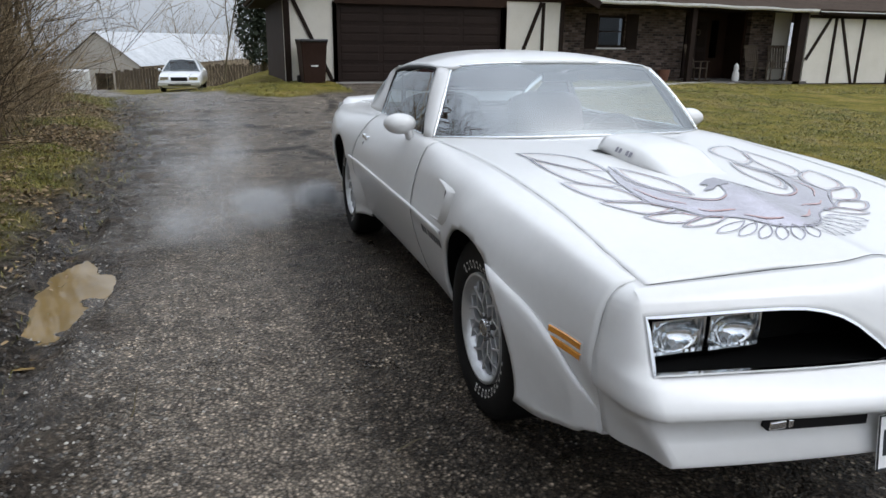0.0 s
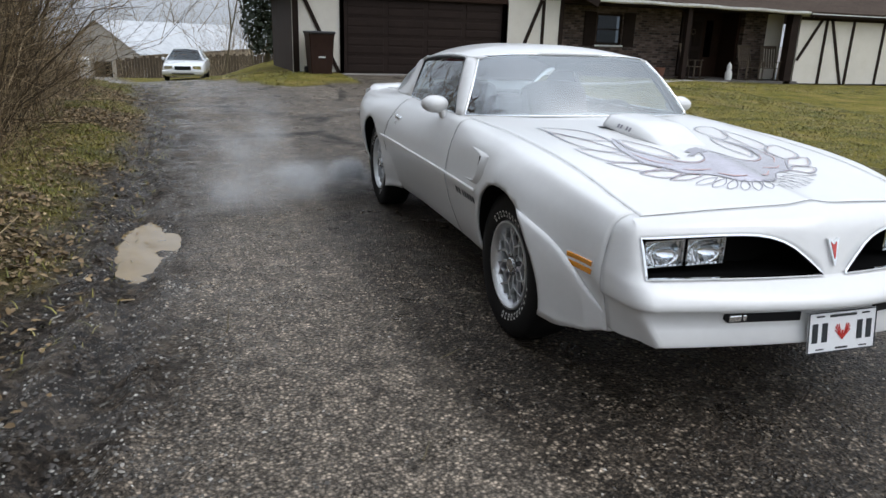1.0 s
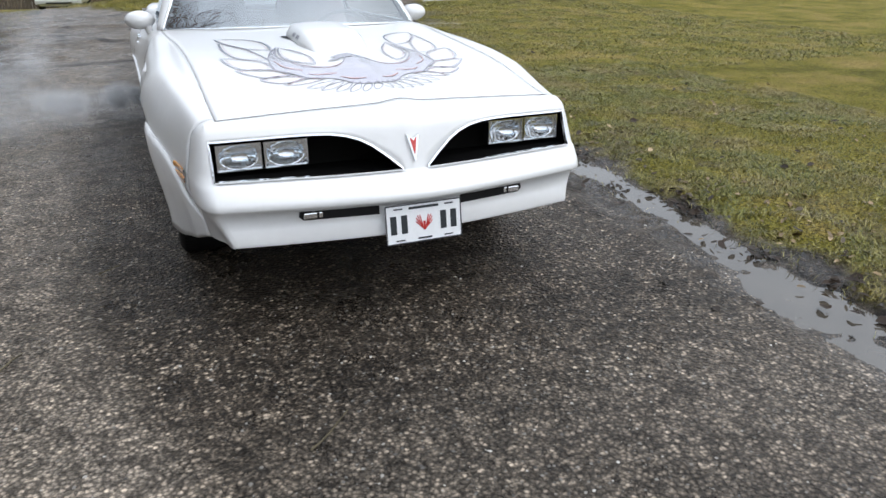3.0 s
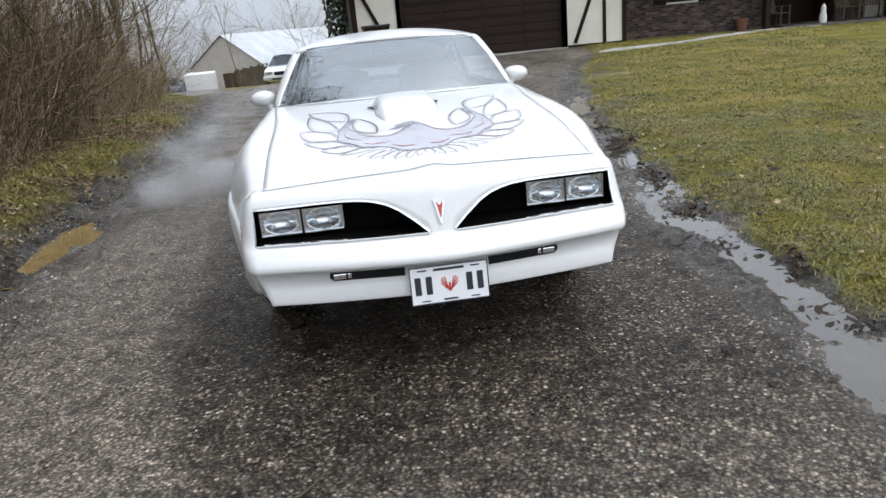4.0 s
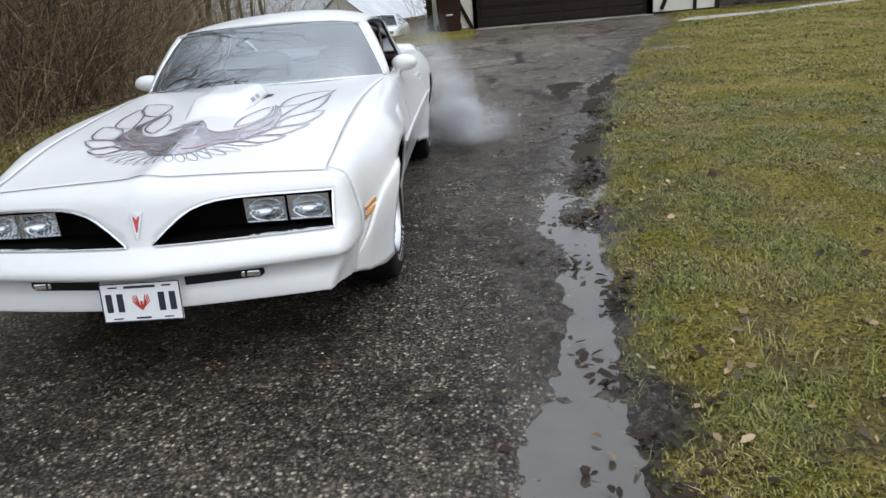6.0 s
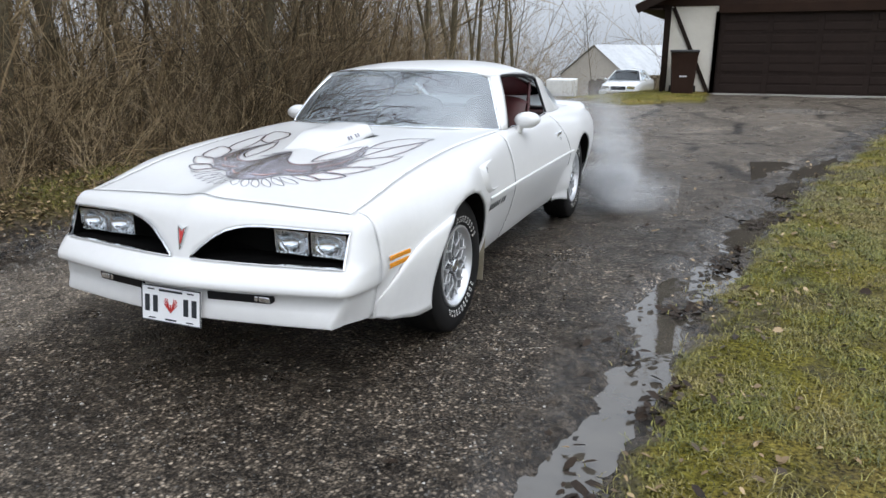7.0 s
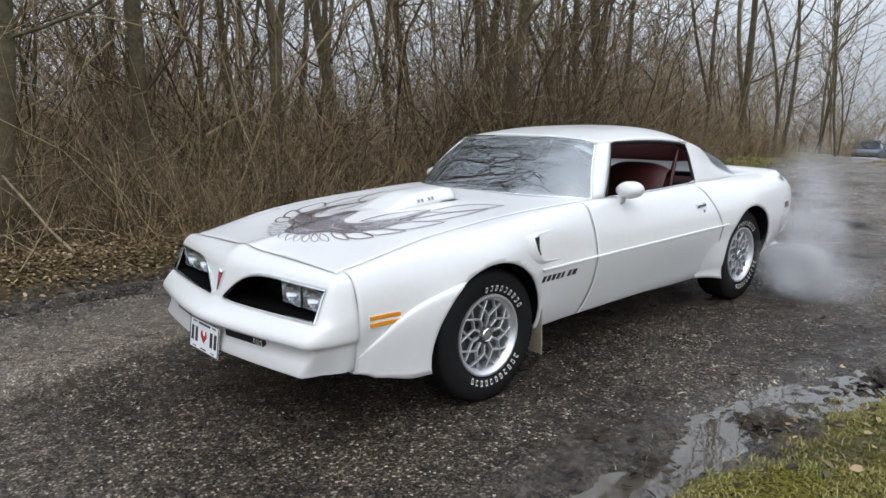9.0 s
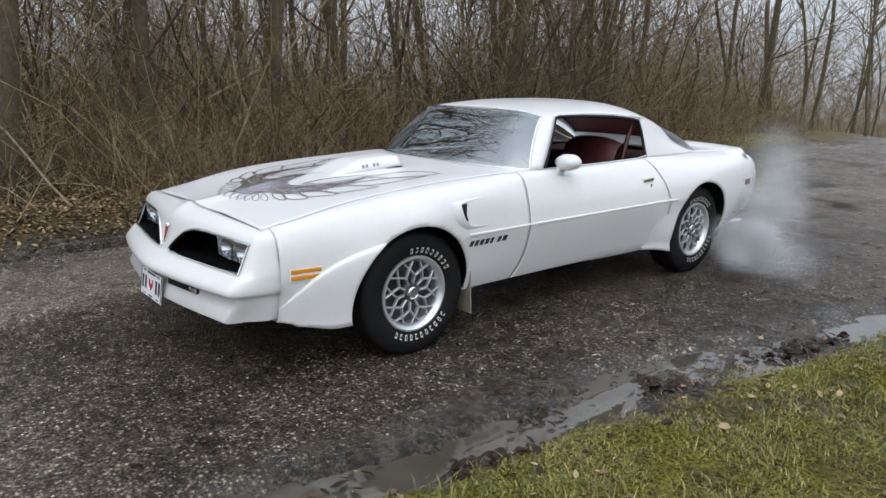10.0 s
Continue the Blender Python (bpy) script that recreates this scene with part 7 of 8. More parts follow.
def tree_strands(height, radius, limbs, forked, rich=3):
    thick, thin = [], []

    def limb(p, d, length, rad, level):
        n = (15, 8, 6, 4)[level]
        pts, _ = wander(p, d, length, n, (0.055, 0.17, 0.22, 0.24)[level], (0.025, 0.09, 0.05, 0.02)[level])
        tip = (0.1, 0.2, 0.3, 0.4)[level]
        rr = rad * np.linspace(1, tip, n) * (1 + 0.07 * WR.normal(0, 1, n) * (level == 0))
        if level == 0:
            rr[0] *= 1.3
        (thick if level < 2 else thin).append((pts, rr))
        if level == 3:
            return
        count = (limbs, 5, rich)[level]
        for k in range(count):
            s = (0.1 + 0.9 * (k + WR.random()) / count) if level == 0 else (0.2 + 0.8 * (k + WR.random()) / count)
            f = min(s * (n - 1), n - 1.001)
            i = int(f)
            q = pts[i] + (pts[i + 1] - pts[i]) * (f - i)
            dd = pts[i + 1] - pts[i]
            dd = dd / np.linalg.norm(dd)
            low = 0.45 if level == 0 and s < 0.35 else 1.0
            limb(q, side_dir(dd, (0.85, 0.75, 0.75)[level]), low * length * (0.4, 0.5, 0.5)[level] * (1.15 - 0.5 * s) * (0.7 + 0.6 * WR.random()), max(0.0035, low * rad * (0.42, 0.4, 0.4)[level] * (1.1 - 0.4 * s)), level + 1)

    lean = np.array([WR.normal(0, 0.045), WR.normal(0, 0.045), 1.0])
    limb((0, 0, -0.2), lean / np.linalg.norm(lean), height, radius, 0)
    if forked:
        stem = thick[0][0][2]
        l2 = np.array([WR.normal(0, 0.2), WR.normal(0, 0.2), 1.0])
        limb(stem, l2 / np.linalg.norm(l2), height * 0.8, radius * 0.72, 0)
    return thick, thin


TREE_KINDS = []
for hgt, rad, lb, fk in ((13.5, 0.095, 15, False), (12, 0.075, 11, True), (15, 0.122, 16, False), (10, 0.055, 14, False), (11.5, 0.07, 11, True), (13, 0.088, 11, True)):
    a, b = tree_strands(hgt, rad, lb, fk)
    ma, mb = raw_mesh("trunk", *tube_arrays(a, 7)), raw_mesh("crown", *tube_arrays(b, 3))
    ma.materials.append(BARK), mb.materials.append(TWIG)
    ma.polygons.foreach_set("use_smooth", [True] * len(ma.polygons))
    TREE_KINDS.append((ma, mb))


def plant(kind, x, y, size, turn, lean=0.0, label="bare grey-brown winter tree in the woods"):
    t = thing("tree", label, "tree", pose(x, y, gz(x, y), lean, lean * 0.6, turn) @ Matrix.Diagonal((size, size, size, 1)), "bare trees")
    for nm, me in zip(("trunk", "crown"), TREE_KINDS[kind]):
        ob = new(nm, me)
        ob.parent = t
    return t


spots = [(-5.2, -0.9, 2), (-6.0, 0.9, 0), (-5.6, 2.4, 1), (-6.6, 3.6, 3), (-7.4, 5.0, 2), (-5.3, 6.6, 0), (-6.8, 8.4, 1), (-5.8, 10.5, 2), (-7.2, 13.0, 0), (-6.6, 16.5, 4), (-4.9, -3.0, 1), (-6.4, -4.6, 0), (-5.6, -7.0, 2), (-8.5, -2.2, 2), (-9.0, 1.6, 0), (-8.8, 7.0, 1), (-9.8, 10.4, 2), (-7.0, 19.5, 2), (-8.2, 23, 0), (-9.2, 27.5, 1), (-10.6, 32, 2), (-9.6, 36, 4), (-12.5, 42, 0), (-13.5, 48, 1), (-16, 52, 2)]
for x, y, k in spots:
    plant(k, x, y, 0.9 + 0.3 * WR.random(), 360 * WR.random(), WR.normal(0, 1.3))
for _ in range(26):
    x, y = WR.uniform(-15, -6.3), WR.uniform(-9, 14)
    plant(int(WR.choice([0, 0, 2, 3, 4, 5])), x, y, 0.75 + 0.4 * WR.random(), 360 * WR.random(), WR.normal(0, 1.3))
for _ in range(36):
    y = WR.uniform(-16, 42)
    x = float(left_edge(y)) - 4.5 - 24 * WR.random() ** 0.8
    plant(int(WR.integers(0, 6)), x, y, 0.8 + 0.45 * WR.random(), 360 * WR.random(), WR.normal(0, 1.6))
for _ in range(48):
    a = WR.uniform(-62, 30)
    r = WR.uniform(58, 130)
    x, y = r * math.sin(radians(a)), r * math.cos(radians(a))
    if (-22 < x < 6 and y < 100) or (x > 3 and y < 40):
        continue
    plant(int(WR.integers(0, 6)), x, y, 0.95 + 0.5 * WR.random(), 360 * WR.random(), WR.normal(0, 3), "distant bare tree behind the shed")
for x, y, k, s in ((-1.4, 41, 1, 0.8), (0.4, 44, 3, 1.0), (2.6, 41, 4, 0.9), (-8, 52, 3, 0.8), (24, 36, 0, 1.0), (31, 33, 1, 0.9), (14, 38, 2, 0.9), (9, 42, 0, 1.0), (36, 24, 4, 0.7)):
    plant(k, x, y, s, 77 * s * k, 2, "bare tree standing behind the house")


def shrub_strands(stems, tall, spread, twigs=3, thick=0.009, fine=6):
    out = []
    for _ in range(stems):
        a = WR.random() * 2 * math.pi
        d = np.array([math.cos(a) * spread, math.sin(a) * spread, 1.0])
        L = tall * (0.45 + 0.65 * WR.random())
        r = 0.0035 + thick * WR.random() ** 2
        pts, _d = wander((WR.normal(0, 0.25), WR.normal(0, 0.25), -0.05), d / np.linalg.norm(d), L, fine, 0.24, 0.02)
        out.append((pts, r * np.linspace(1, 0.3, fine)))
        for _k in range(twigs):
            i = int(WR.integers(1, fine - 1))
            dd = pts[i + 1] - pts[i - 1]
            dd /= np.linalg.norm(dd)
            p2, _d = wander(pts[i], side_dir(dd, 0.75), L * (0.15 + 0.3 * WR.random()), 4, 0.28, 0.03)
            out.append((p2, max(0.0022, r * 0.5) * np.linspace(1, 0.5, 4)))
    return out


def merge(kinds, places, sides=3):
    V, F, base = [], [], 0
    packs = [tube_arrays(k, sides) for k in kinds]
    for x, y, z, s, a, k in places:
        v, f = packs[k]
        c, n_ = math.cos(a), math.sin(a)
        V.append(np.stack([x + s * (v[:, 0] * c - v[:, 1] * n_), y + s * (v[:, 0] * n_ + v[:, 1] * c), z + s * v[:, 2]], -1))
        F.append(f + base)
        base += len(v)
    return np.concatenate(V), np.concatenate(F)


kinds = [shrub_strands(24, t, sp, 3) for t, sp in ((2.6, 0.5), (1.9, 0.8), (3.2, 0.35), (2.4, 0.6), (3.6, 0.3))]
kinds.append(shrub_strands(5, 8.0, 0.16, 9, 0.035, 9))
low_kinds = [shrub_strands(26, t, sp, 3, 0.004, 5) for t, sp in ((1.3, 0.7), (1.7, 0.5))]
far_kinds = [shrub_strands(15, t, sp, 2, 0.014, 4) for t, sp in ((3.4, 0.5), (2.6, 0.7), (4.4, 0.35))]
far_kinds.append(shrub_strands(6, 11.0, 0.14, 7, 0.06, 6))
far_kinds.append(shrub_strands(12, 7.0, 0.26, 6, 0.016, 7))
kinds += low_kinds
kinds.append(shrub_strands(9, 4.6, 0.45, 8, 0.010, 9))
places, pale = [], []
for _ in range(105):
    y = WR.uniform(-13, 30)
    off = 1.5 + 11 * WR.random() ** 1.2
    x = float(left_edge(y)) - off - 0.5 * max(0, y - 14) * 0.1
    places.append((x, y, gz(x, y), 0.6 + 0.35 * WR.random() + 0.01 * off, WR.random() * 6.28, int(WR.integers(0, 5))))
for _ in range(130):
    y = WR.uniform(-12, 26)
    x = float(left_edge(y)) - 0.9 - 1.6 * WR.random()
    places.append((x, y, gz(x, y), 0.6 + 0.5 * WR.random(), WR.random() * 6.28, int(WR.integers(6, 8))))
for _ in range(60):
    y = WR.uniform(-14, 40)
    x = float(left_edge(y)) - 1.8 - 13 * WR.random()
    places.append((x, y, gz(x, y), 0.7 + 0.5 * WR.random(), WR.random() * 6.28, 5))
for _ in range(30):
    y = WR.uniform(4, 24)
    x = float(left_edge(y)) - 1.6 - 4 * WR.random()
    places.append((x, y, gz(x, y), 0.7 + 0.4 * WR.random(), WR.random() * 6.28, int(WR.choice([2, 4, 5]))))
for _ in range(26):
    y = WR.uniform(1.5, 13)
    x = float(left_edge(y)) - 1.5 - 2.6 * WR.random()
    places.append((x, y, gz(x, y), 0.7 + 0.3 * WR.random(), WR.random() * 6.28, int(WR.choice([2, 3, 4]))))
for _ in range(16):
    x, y = WR.uniform(-16, -7), WR.uniform(-8, 5)
    places.append((x, y, gz(x, y), 1.1 + 0.4 * WR.random(), WR.random() * 6.28, int(WR.choice([2, 4, 5]))))
for _ in range(34):
    y = WR.uniform(-9, 9)
    x = float(left_edge(y)) - 1.6 - 4 * WR.random()
    places.append((x, y, gz(x, y), 0.7 + 0.5 * WR.random(), WR.random() * 6.28, 8))
for _ in range(36):
    y = WR.uniform(-10, 24)
    x = float(left_edge(y)) - 0.9 - 3.5 * WR.random()
    pale.append((x, y, gz(x, y), 0.4 + 0.35 * WR.random(), WR.random() * 6.28, int(WR.integers(0, 4))))
th = part("thicket", raw_mesh("thicket", *merge(kinds, places)), TWIG)
tagged(th, "dense brown tangle of bare shrubs and saplings", "thicket", kind="stuff")
th = part("dead_canes", raw_mesh("dead_canes", *merge(kinds, pale)), TWIG_PALE)
tagged(th, "pale dead canes at the edge of the woods", "canes", kind="stuff")
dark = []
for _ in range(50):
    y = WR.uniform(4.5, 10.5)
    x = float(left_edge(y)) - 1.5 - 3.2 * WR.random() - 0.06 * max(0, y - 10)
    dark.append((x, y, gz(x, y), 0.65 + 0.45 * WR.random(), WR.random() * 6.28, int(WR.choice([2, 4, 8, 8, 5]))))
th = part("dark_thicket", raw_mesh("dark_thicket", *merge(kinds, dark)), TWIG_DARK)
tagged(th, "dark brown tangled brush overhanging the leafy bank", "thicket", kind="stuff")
far_places = []
for _ in range(300):
    y, off = WR.uniform(-30, 60), 11 + 60 * WR.random() ** 1.4
    x = float(left_edge(y)) - off
    far_places.append((x, y, gz(x, y), 0.9 + 0.6 * WR.random(), WR.random() * 6.28, int(WR.integers(0, 4))))
for _ in range(170):
    a, r = WR.uniform(-50, 25), WR.uniform(48, 110)
    x, y = r * math.sin(radians(a)), r * math.cos(radians(a))
    if (-24 < x < -2 and y < 96) or (x > 3 and y < 36):
        continue
    far_places.append((x, y, gz(x, y), 1.2 + 1.0 * WR.random(), WR.random() * 6.28, int(WR.integers(0, 4))))
for _ in range(30):
    x, y = WR.uniform(-8, 3), WR.uniform(40, 46)
    far_places.append((x, y, gz(x, y), 0.35 + 0.25 * WR.random(), WR.random() * 6.28, int(WR.integers(0, 3))))
for _ in range(150):
    y, off = WR.uniform(-45, 70), WR.uniform(28, 62)
    x = float(left_edge(y)) - off
    far_places.append((x, y, gz(x, y), 0.8 + 0.4 * WR.random(), WR.random() * 6.28, int(WR.choice([0, 1, 1, 2, 3]))))
for _ in range(130):
    y, off = WR.uniform(-55, 75), WR.uniform(60, 96)
    x = float(left_edge(y)) - off
    far_places.append((x, y, gz(x, y), 0.8 + 0.5 * WR.random(), WR.random() * 6.28, int(WR.integers(0, 3))))
for _ in range(120):
    y = WR.uniform(16, 60)
    x = float(left_edge(y)) - 1.4 - 9 * WR.random()
    far_places.append((x, y, gz(x, y), 0.65 + 0.45 * WR.random(), WR.random() * 6.28, int(WR.choice([0, 1, 2, 2, 3]))))
for _ in range(150):
    y = WR.uniform(62, 120)
    x = WR.uniform(-70, -19 - 0.15 * (y - 60))
    far_places.append((x, y, gz(x, y), 1.2 + 1.0 * WR.random(), WR.random() * 6.28, int(WR.integers(0, 4))))
for _ in range(90):
    x, y = WR.uniform(-34, 14), WR.uniform(97, 140)
    far_places.append((x, y, gz(x, y), 0.9 + 0.5 * WR.random(), WR.random() * 6.28, 3))
for _ in range(14):
    x, y = WR.uniform(25, 34), WR.uniform(15, 18)
    far_places.append((x, y, gz(x, y), 0.35 + 0.25 * WR.random(), WR.random() * 6.28, int(WR.integers(0, 3))))
for _ in range(120):
    x = WR.uniform(-26, -7)
    y = WR.uniform(-15, 2 - 0.25 * x)
    far_places.append((x, y, gz(x, y), 0.7 + 0.6 * WR.random(), WR.random() * 6.28, 4))
for _ in range(190):
    x = WR.uniform(-46, -9)
    y = WR.uniform(-16, 4 - 0.3 * x)
    far_places.append((x, y, gz(x, y), 1.0 + 0.6 * WR.random(), WR.random() * 6.28, int(WR.choice([0, 1, 2, 2]))))
th = part("far_thicket", raw_mesh("far_thicket", *merge(far_kinds, far_places)), TWIG_HAZED)
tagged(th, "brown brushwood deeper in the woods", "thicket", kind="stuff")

# fallen pale branch leaning in the thicket
bp, _d = wander((-4.15, -0.55, 0.12), np.array([-0.55, -0.45, 0.72]), 2.6, 9, 0.13, 0.0)
fb = part("fallen_branch", raw_mesh("fallen_branch", *tube_arrays([(bp, np.linspace(0.015, 0.006, 9)), (wander(bp[5], np.array([-0.2, 0.3, 0.7]), 0.7, 4, 0.1, 0)[0], np.linspace(0.007, 0.003, 4))], 6)), TWIG_PALE, smooth=True)
tagged(fb, "pale broken branch leaning in the thicket", "branch")

# ivy-covered tree by the garage
iv = plant(2, 0.1, 29, 1.0, 40, 0, "tall tree wrapped in dark ivy near the garage")
n = 15000
hh = WR.random(n) ** 0.85 * 12
aa = WR.random(n) * 6.28
rr = (0.6 + 0.35 * np.sin(hh * 1.7 + aa * 2)) * (1 - hh / 16) * np.sqrt(WR.random(n)) + 0.2
c = np.stack([rr * np.cos(aa), rr * np.sin(aa), hh + 0.3], -1)
u, w_ = WR.normal(0, 0.05, (n, 3)), WR.normal(0, 0.05, (n, 3))
V = np.stack([c - u, c + w_, c + u, c - w_], 1).reshape(-1, 3)
ivo = part("ivy_leaves", raw_mesh("ivy_leaves", V, np.arange(4 * n).reshape(n, 4)), IVY, iv, "dark green ivy leaves")

# ---- grass, leaves, stones and vapour ----
SR = np.random.default_rng(5)


def grass_mat():
    m, n, l, b = nodes_of("winter_grass_blades")
    g = n.new("ShaderNodeNewGeometry")
    green = ramp_node(n, l, g.outputs["Random Per Island"], [(0.0, (0.03, 0.038, 0.0035)), (0.35, (0.1, 0.106, 0.0095)), (0.75, (0.18, 0.172, 0.021)), (1.0, (0.31, 0.285, 0.065))])
    straw = ramp_node(n, l, g.outputs["Random Per Island"], [(0.0, (0.045, 0.032, 0.009)), (0.35, (0.145, 0.116, 0.02)), (0.75, (0.24, 0.195, 0.042)), (1.0, (0.42, 0.355, 0.15))])
    patch = noise_node(n, l, 1.7, 5, 0.65)
    f = ramp_node(n, l, patch.outputs["Fac"], [(0.42, (0, 0, 0)), (0.6, (1, 1, 1))])
    l.new(mixc(n, l, f.outputs["Color"], green.outputs["Color"], straw.outputs["Color"]), b.inputs["Base Color"])
    b.inputs["Roughness"].default_value = 0.5
    return m


def leaf_mat():
    m, n, l, b = nodes_of("dead_leaves")
    g = n.new("ShaderNodeNewGeometry")
    r = ramp_node(n, l, g.outputs["Random Per Island"], [(0.0, (0.04, 0.026, 0.012)), (0.4, (0.13, 0.083, 0.036)), (0.75, (0.24, 0.16, 0.075)), (1.0, (0.4, 0.29, 0.16))])
    l.new(r.outputs["Color"], b.inputs["Base Color"])
    b.inputs["Roughness"].default_value = 0.6
    return m


def stone_mat():
    m, n, l, b = nodes_of("loose_gravel")
    g = n.new("ShaderNodeNewGeometry")
    r = ramp_node(n, l, g.outputs["Random Per Island"], [(0.0, (0.03, 0.027, 0.024)), (0.5, (0.1, 0.092, 0.08)), (0.85, (0.2, 0.185, 0.16)), (1.0, (0.42, 0.4, 0.36))])
    l.new(r.outputs["Color"], b.inputs["Base Color"])
    b.inputs["Roughness"].default_value = 0.5
    return m


def scatter(n, x0, x1, y0, y1, want):
    """Random places weighted by a mask."""
    x, y = SR.uniform(x0, x1, n), SR.uniform(y0, y1, n)
    k = SR.random(n) < want(x, y)
    return x[k], y[k]


def blades(name, label, x, y, tall, wide):
    n = len(x)
    z = ground_z(x, y)
    a, h = SR.random(n) * 6.283, tall * (0.45 + 0.8 * SR.random(n))
    lean = h * SR.uniform(0.5, 2.2, n)
    dx, dy = np.cos(a), np.sin(a)
    w = wide * (0.6 + 0.8 * SR.random(n))
    b1 = np.stack([x - dy * w, y + dx * w, z - 0.005], -1)
    b2 = np.stack([x + dy * w, y - dx * w, z - 0.005], -1)
    m1 = np.stack([x + dx * lean * 0.35 - dy * w * 0.7, y + dy * lean * 0.35 + dx * w * 0.7, z + h * 0.6], -1)
    m2 = np.stack([x + dx * lean * 0.35 + dy * w * 0.7, y + dy * lean * 0.35 - dx * w * 0.7, z + h * 0.6], -1)
    t1 = np.stack([x + dx * lean - dy * w * 0.15, y + dy * lean + dx * w * 0.15, z + h * 0.85], -1)
    t2 = np.stack([x + dx * lean + dy * w * 0.15, y + dy * lean - dx * w * 0.15, z + h * 0.85], -1)
    V = np.stack([b1, b2, m1, m2, t1, t2], 1).reshape(-1, 3)
    i = np.arange(n)[:, None] * 6
    F = np.concatenate([i + np.array([[0, 1, 3, 2]]), i + np.array([[2, 3, 5, 4]])])
    return tagged(part(name, raw_mesh(name, V, F), GRASS), label, "grass", kind="stuff")


GRASS, LEAF, STONE = grass_mat(), leaf_mat(), stone_mat()
lawn = lambda x, y: zones(x, y)[1] * (0.12 + 0.88 * smoothstep(0.36, 0.58, vnoise(x, y, 3.2, 3, 8))) * (0.5 + 0.5 * smoothstep(0.3, 0.6, vnoise(x, y, 12, 2, 4)))
blades("grass", "short yellow-green winter grass of the lawn", *scatter(640000, 1.4, 5.2, -3.6, 4.2, lawn), 0.0145, 0.0026)
blades("grass", "short yellow-green winter grass of the lawn", *scatter(150000, 1.6, 11, 3.5, 14, lawn), 0.024, 0.005)
blades("grass", "short yellow-green winter grass of the lawn", *scatter(30000, -5, 20, 13, 19, lawn), 0.04, 0.008)
blades("grass_tufts", "long pale grass tufts at the lawn edge", *scatter(70000, 1.5, 3.9, -3.5, 7, lambda x, y: zones(x, y)[1] * smoothstep(1.0, 0.4, np.abs(x - right_edge(y) - 0.2)) * smoothstep(0.46, 0.6, vnoise(x, y, 3.5, 2, 2))), 0.036, 0.0022)
blades("grass_sprigs", "sparse grass sprigs in the edge mud", *scatter(60000, 1.1, 3.6, -3.5, 7, lambda x, y: 0.9 * np.exp(-((x - right_edge(y) + 0.0) / 0.16) ** 2) * smoothstep(0.46, 0.58, vnoise(x, y, 5, 3, 33))), 0.026, 0.002)
blades("verge_grass", "sparse grass along the leafy bank", *scatter(46000, -5, -2.6, 0, 16, lambda x, y: 0.08 + zones(x, y)[1]), 0.04, 0.0035)


def leaves(name, label, x, y, size, lift=0.006, mat=None):
    n = len(x)
    z = np.maximum(ground_z(x, y), -0.025) + lift + SR.random(n) * 0.012
    a, s = SR.random(n) * 6.283, size * (0.5 + 0.9 * SR.random(n))
    ca, sa = np.cos(a), np.sin(a)
    tx, ty = SR.normal(0, 0.35, n), SR.normal(0, 0.35, n)
    pts = []
    for u, v, k in ((-1, 0, 0), (-0.3, 0.5, 0.35), (0.5, 0.42, 0.3), (1, 0, -0.1), (0.5, -0.42, 0.35), (-0.3, -0.5, 0.3)):
        px, py = s * (u * ca - v * sa), s * (u * sa + v * ca)
        pts.append(np.stack([x + px, y + py, np.maximum(z - lift, z + px * tx + py * ty + s * k * 0.5)], -1))
    V = np.stack(pts, 1).reshape(-1, 3)
    i = np.arange(n)[:, None] * 6
    F = np.concatenate([i + np.array([[0, 1, 2, 3]]), i + np.array([[0, 3, 4, 5]])])
    return tagged(part(name, raw_mesh(name, V, F), mat or LEAF), label, "leaves", kind="stuff")


bank = lambda x, y: np.maximum(zones(x, y)[2], 0.12 * smoothstep(-0.35, 0.0, left_edge(y) - x)) * smoothstep(3.4, 0.5, left_edge(y) - x)
leaves("leaf_litter", "brown fallen leaves on the bank", *scatter(120000, -7.5, -2.4, -7, 14, bank), 0.0195)
leaves("wet_leaves", "scattered wet leaves in the gutter mud", *scatter(30000, 1.0, 4.6, -3.4, 6, lambda x, y: 0.8 * np.exp(-((x - right_edge(y) + 0.1) / 0.15) ** 2) * smoothstep(0.4, 0.6, vnoise(x, y, 2.5, 2)) + 0.006), 0.026, 0.006, surface("black_wet_leaves", (0.006, 0.0045, 0.003), (0.04, 0.023, 0.012), 0.55, 9, bump=0.3, spec=0.2))


leaves("lawn_leaves", "brown dead leaves caught in the lawn", *scatter(9000, 1.5, 6, -3.5, 7, lambda x, y: (0.05 + 0.5 * np.exp(-((x - right_edge(y) - 0.25) / 0.4) ** 2)) * smoothstep(0.42, 0.6, vnoise(x, y, 3.1, 2, 51))), 0.02, 0.008)


def pebbles(name, label, x, y, size, mat=None):
    n = len(x)
    z = ground_z(x, y)
    s = size * (0.4 + 1.1 * SR.random(n) ** 2)
    a = SR.random(n) * 6.283
    pts = []
    for u, v, k in ((-1, 0, 0), (0, -0.8, 0), (1, 0.1, 0), (0.1, 0.9, 0), (-0.1, 0, 0.7)):
        j = 1 + SR.normal(0, 0.15, n)
        pts.append(np.stack([x + s * j * (u * np.cos(a) - v * np.sin(a)), y + s * j * (u * np.sin(a) + v * np.cos(a)), z - 0.001 + s * k], -1))
    V = np.stack(pts, 1).reshape(-1, 3)
    i = np.arange(n)[:, None] * 5
    F = np.concatenate([i + np.array([[p, q, 4]]) for p, q in ((0, 1), (1, 2), (2, 3), (3, 0))])
    return tagged(part(name, raw_mesh(name, V, F), mat or STONE), label, "gravel" if mat is None else "mud", kind="stuff")


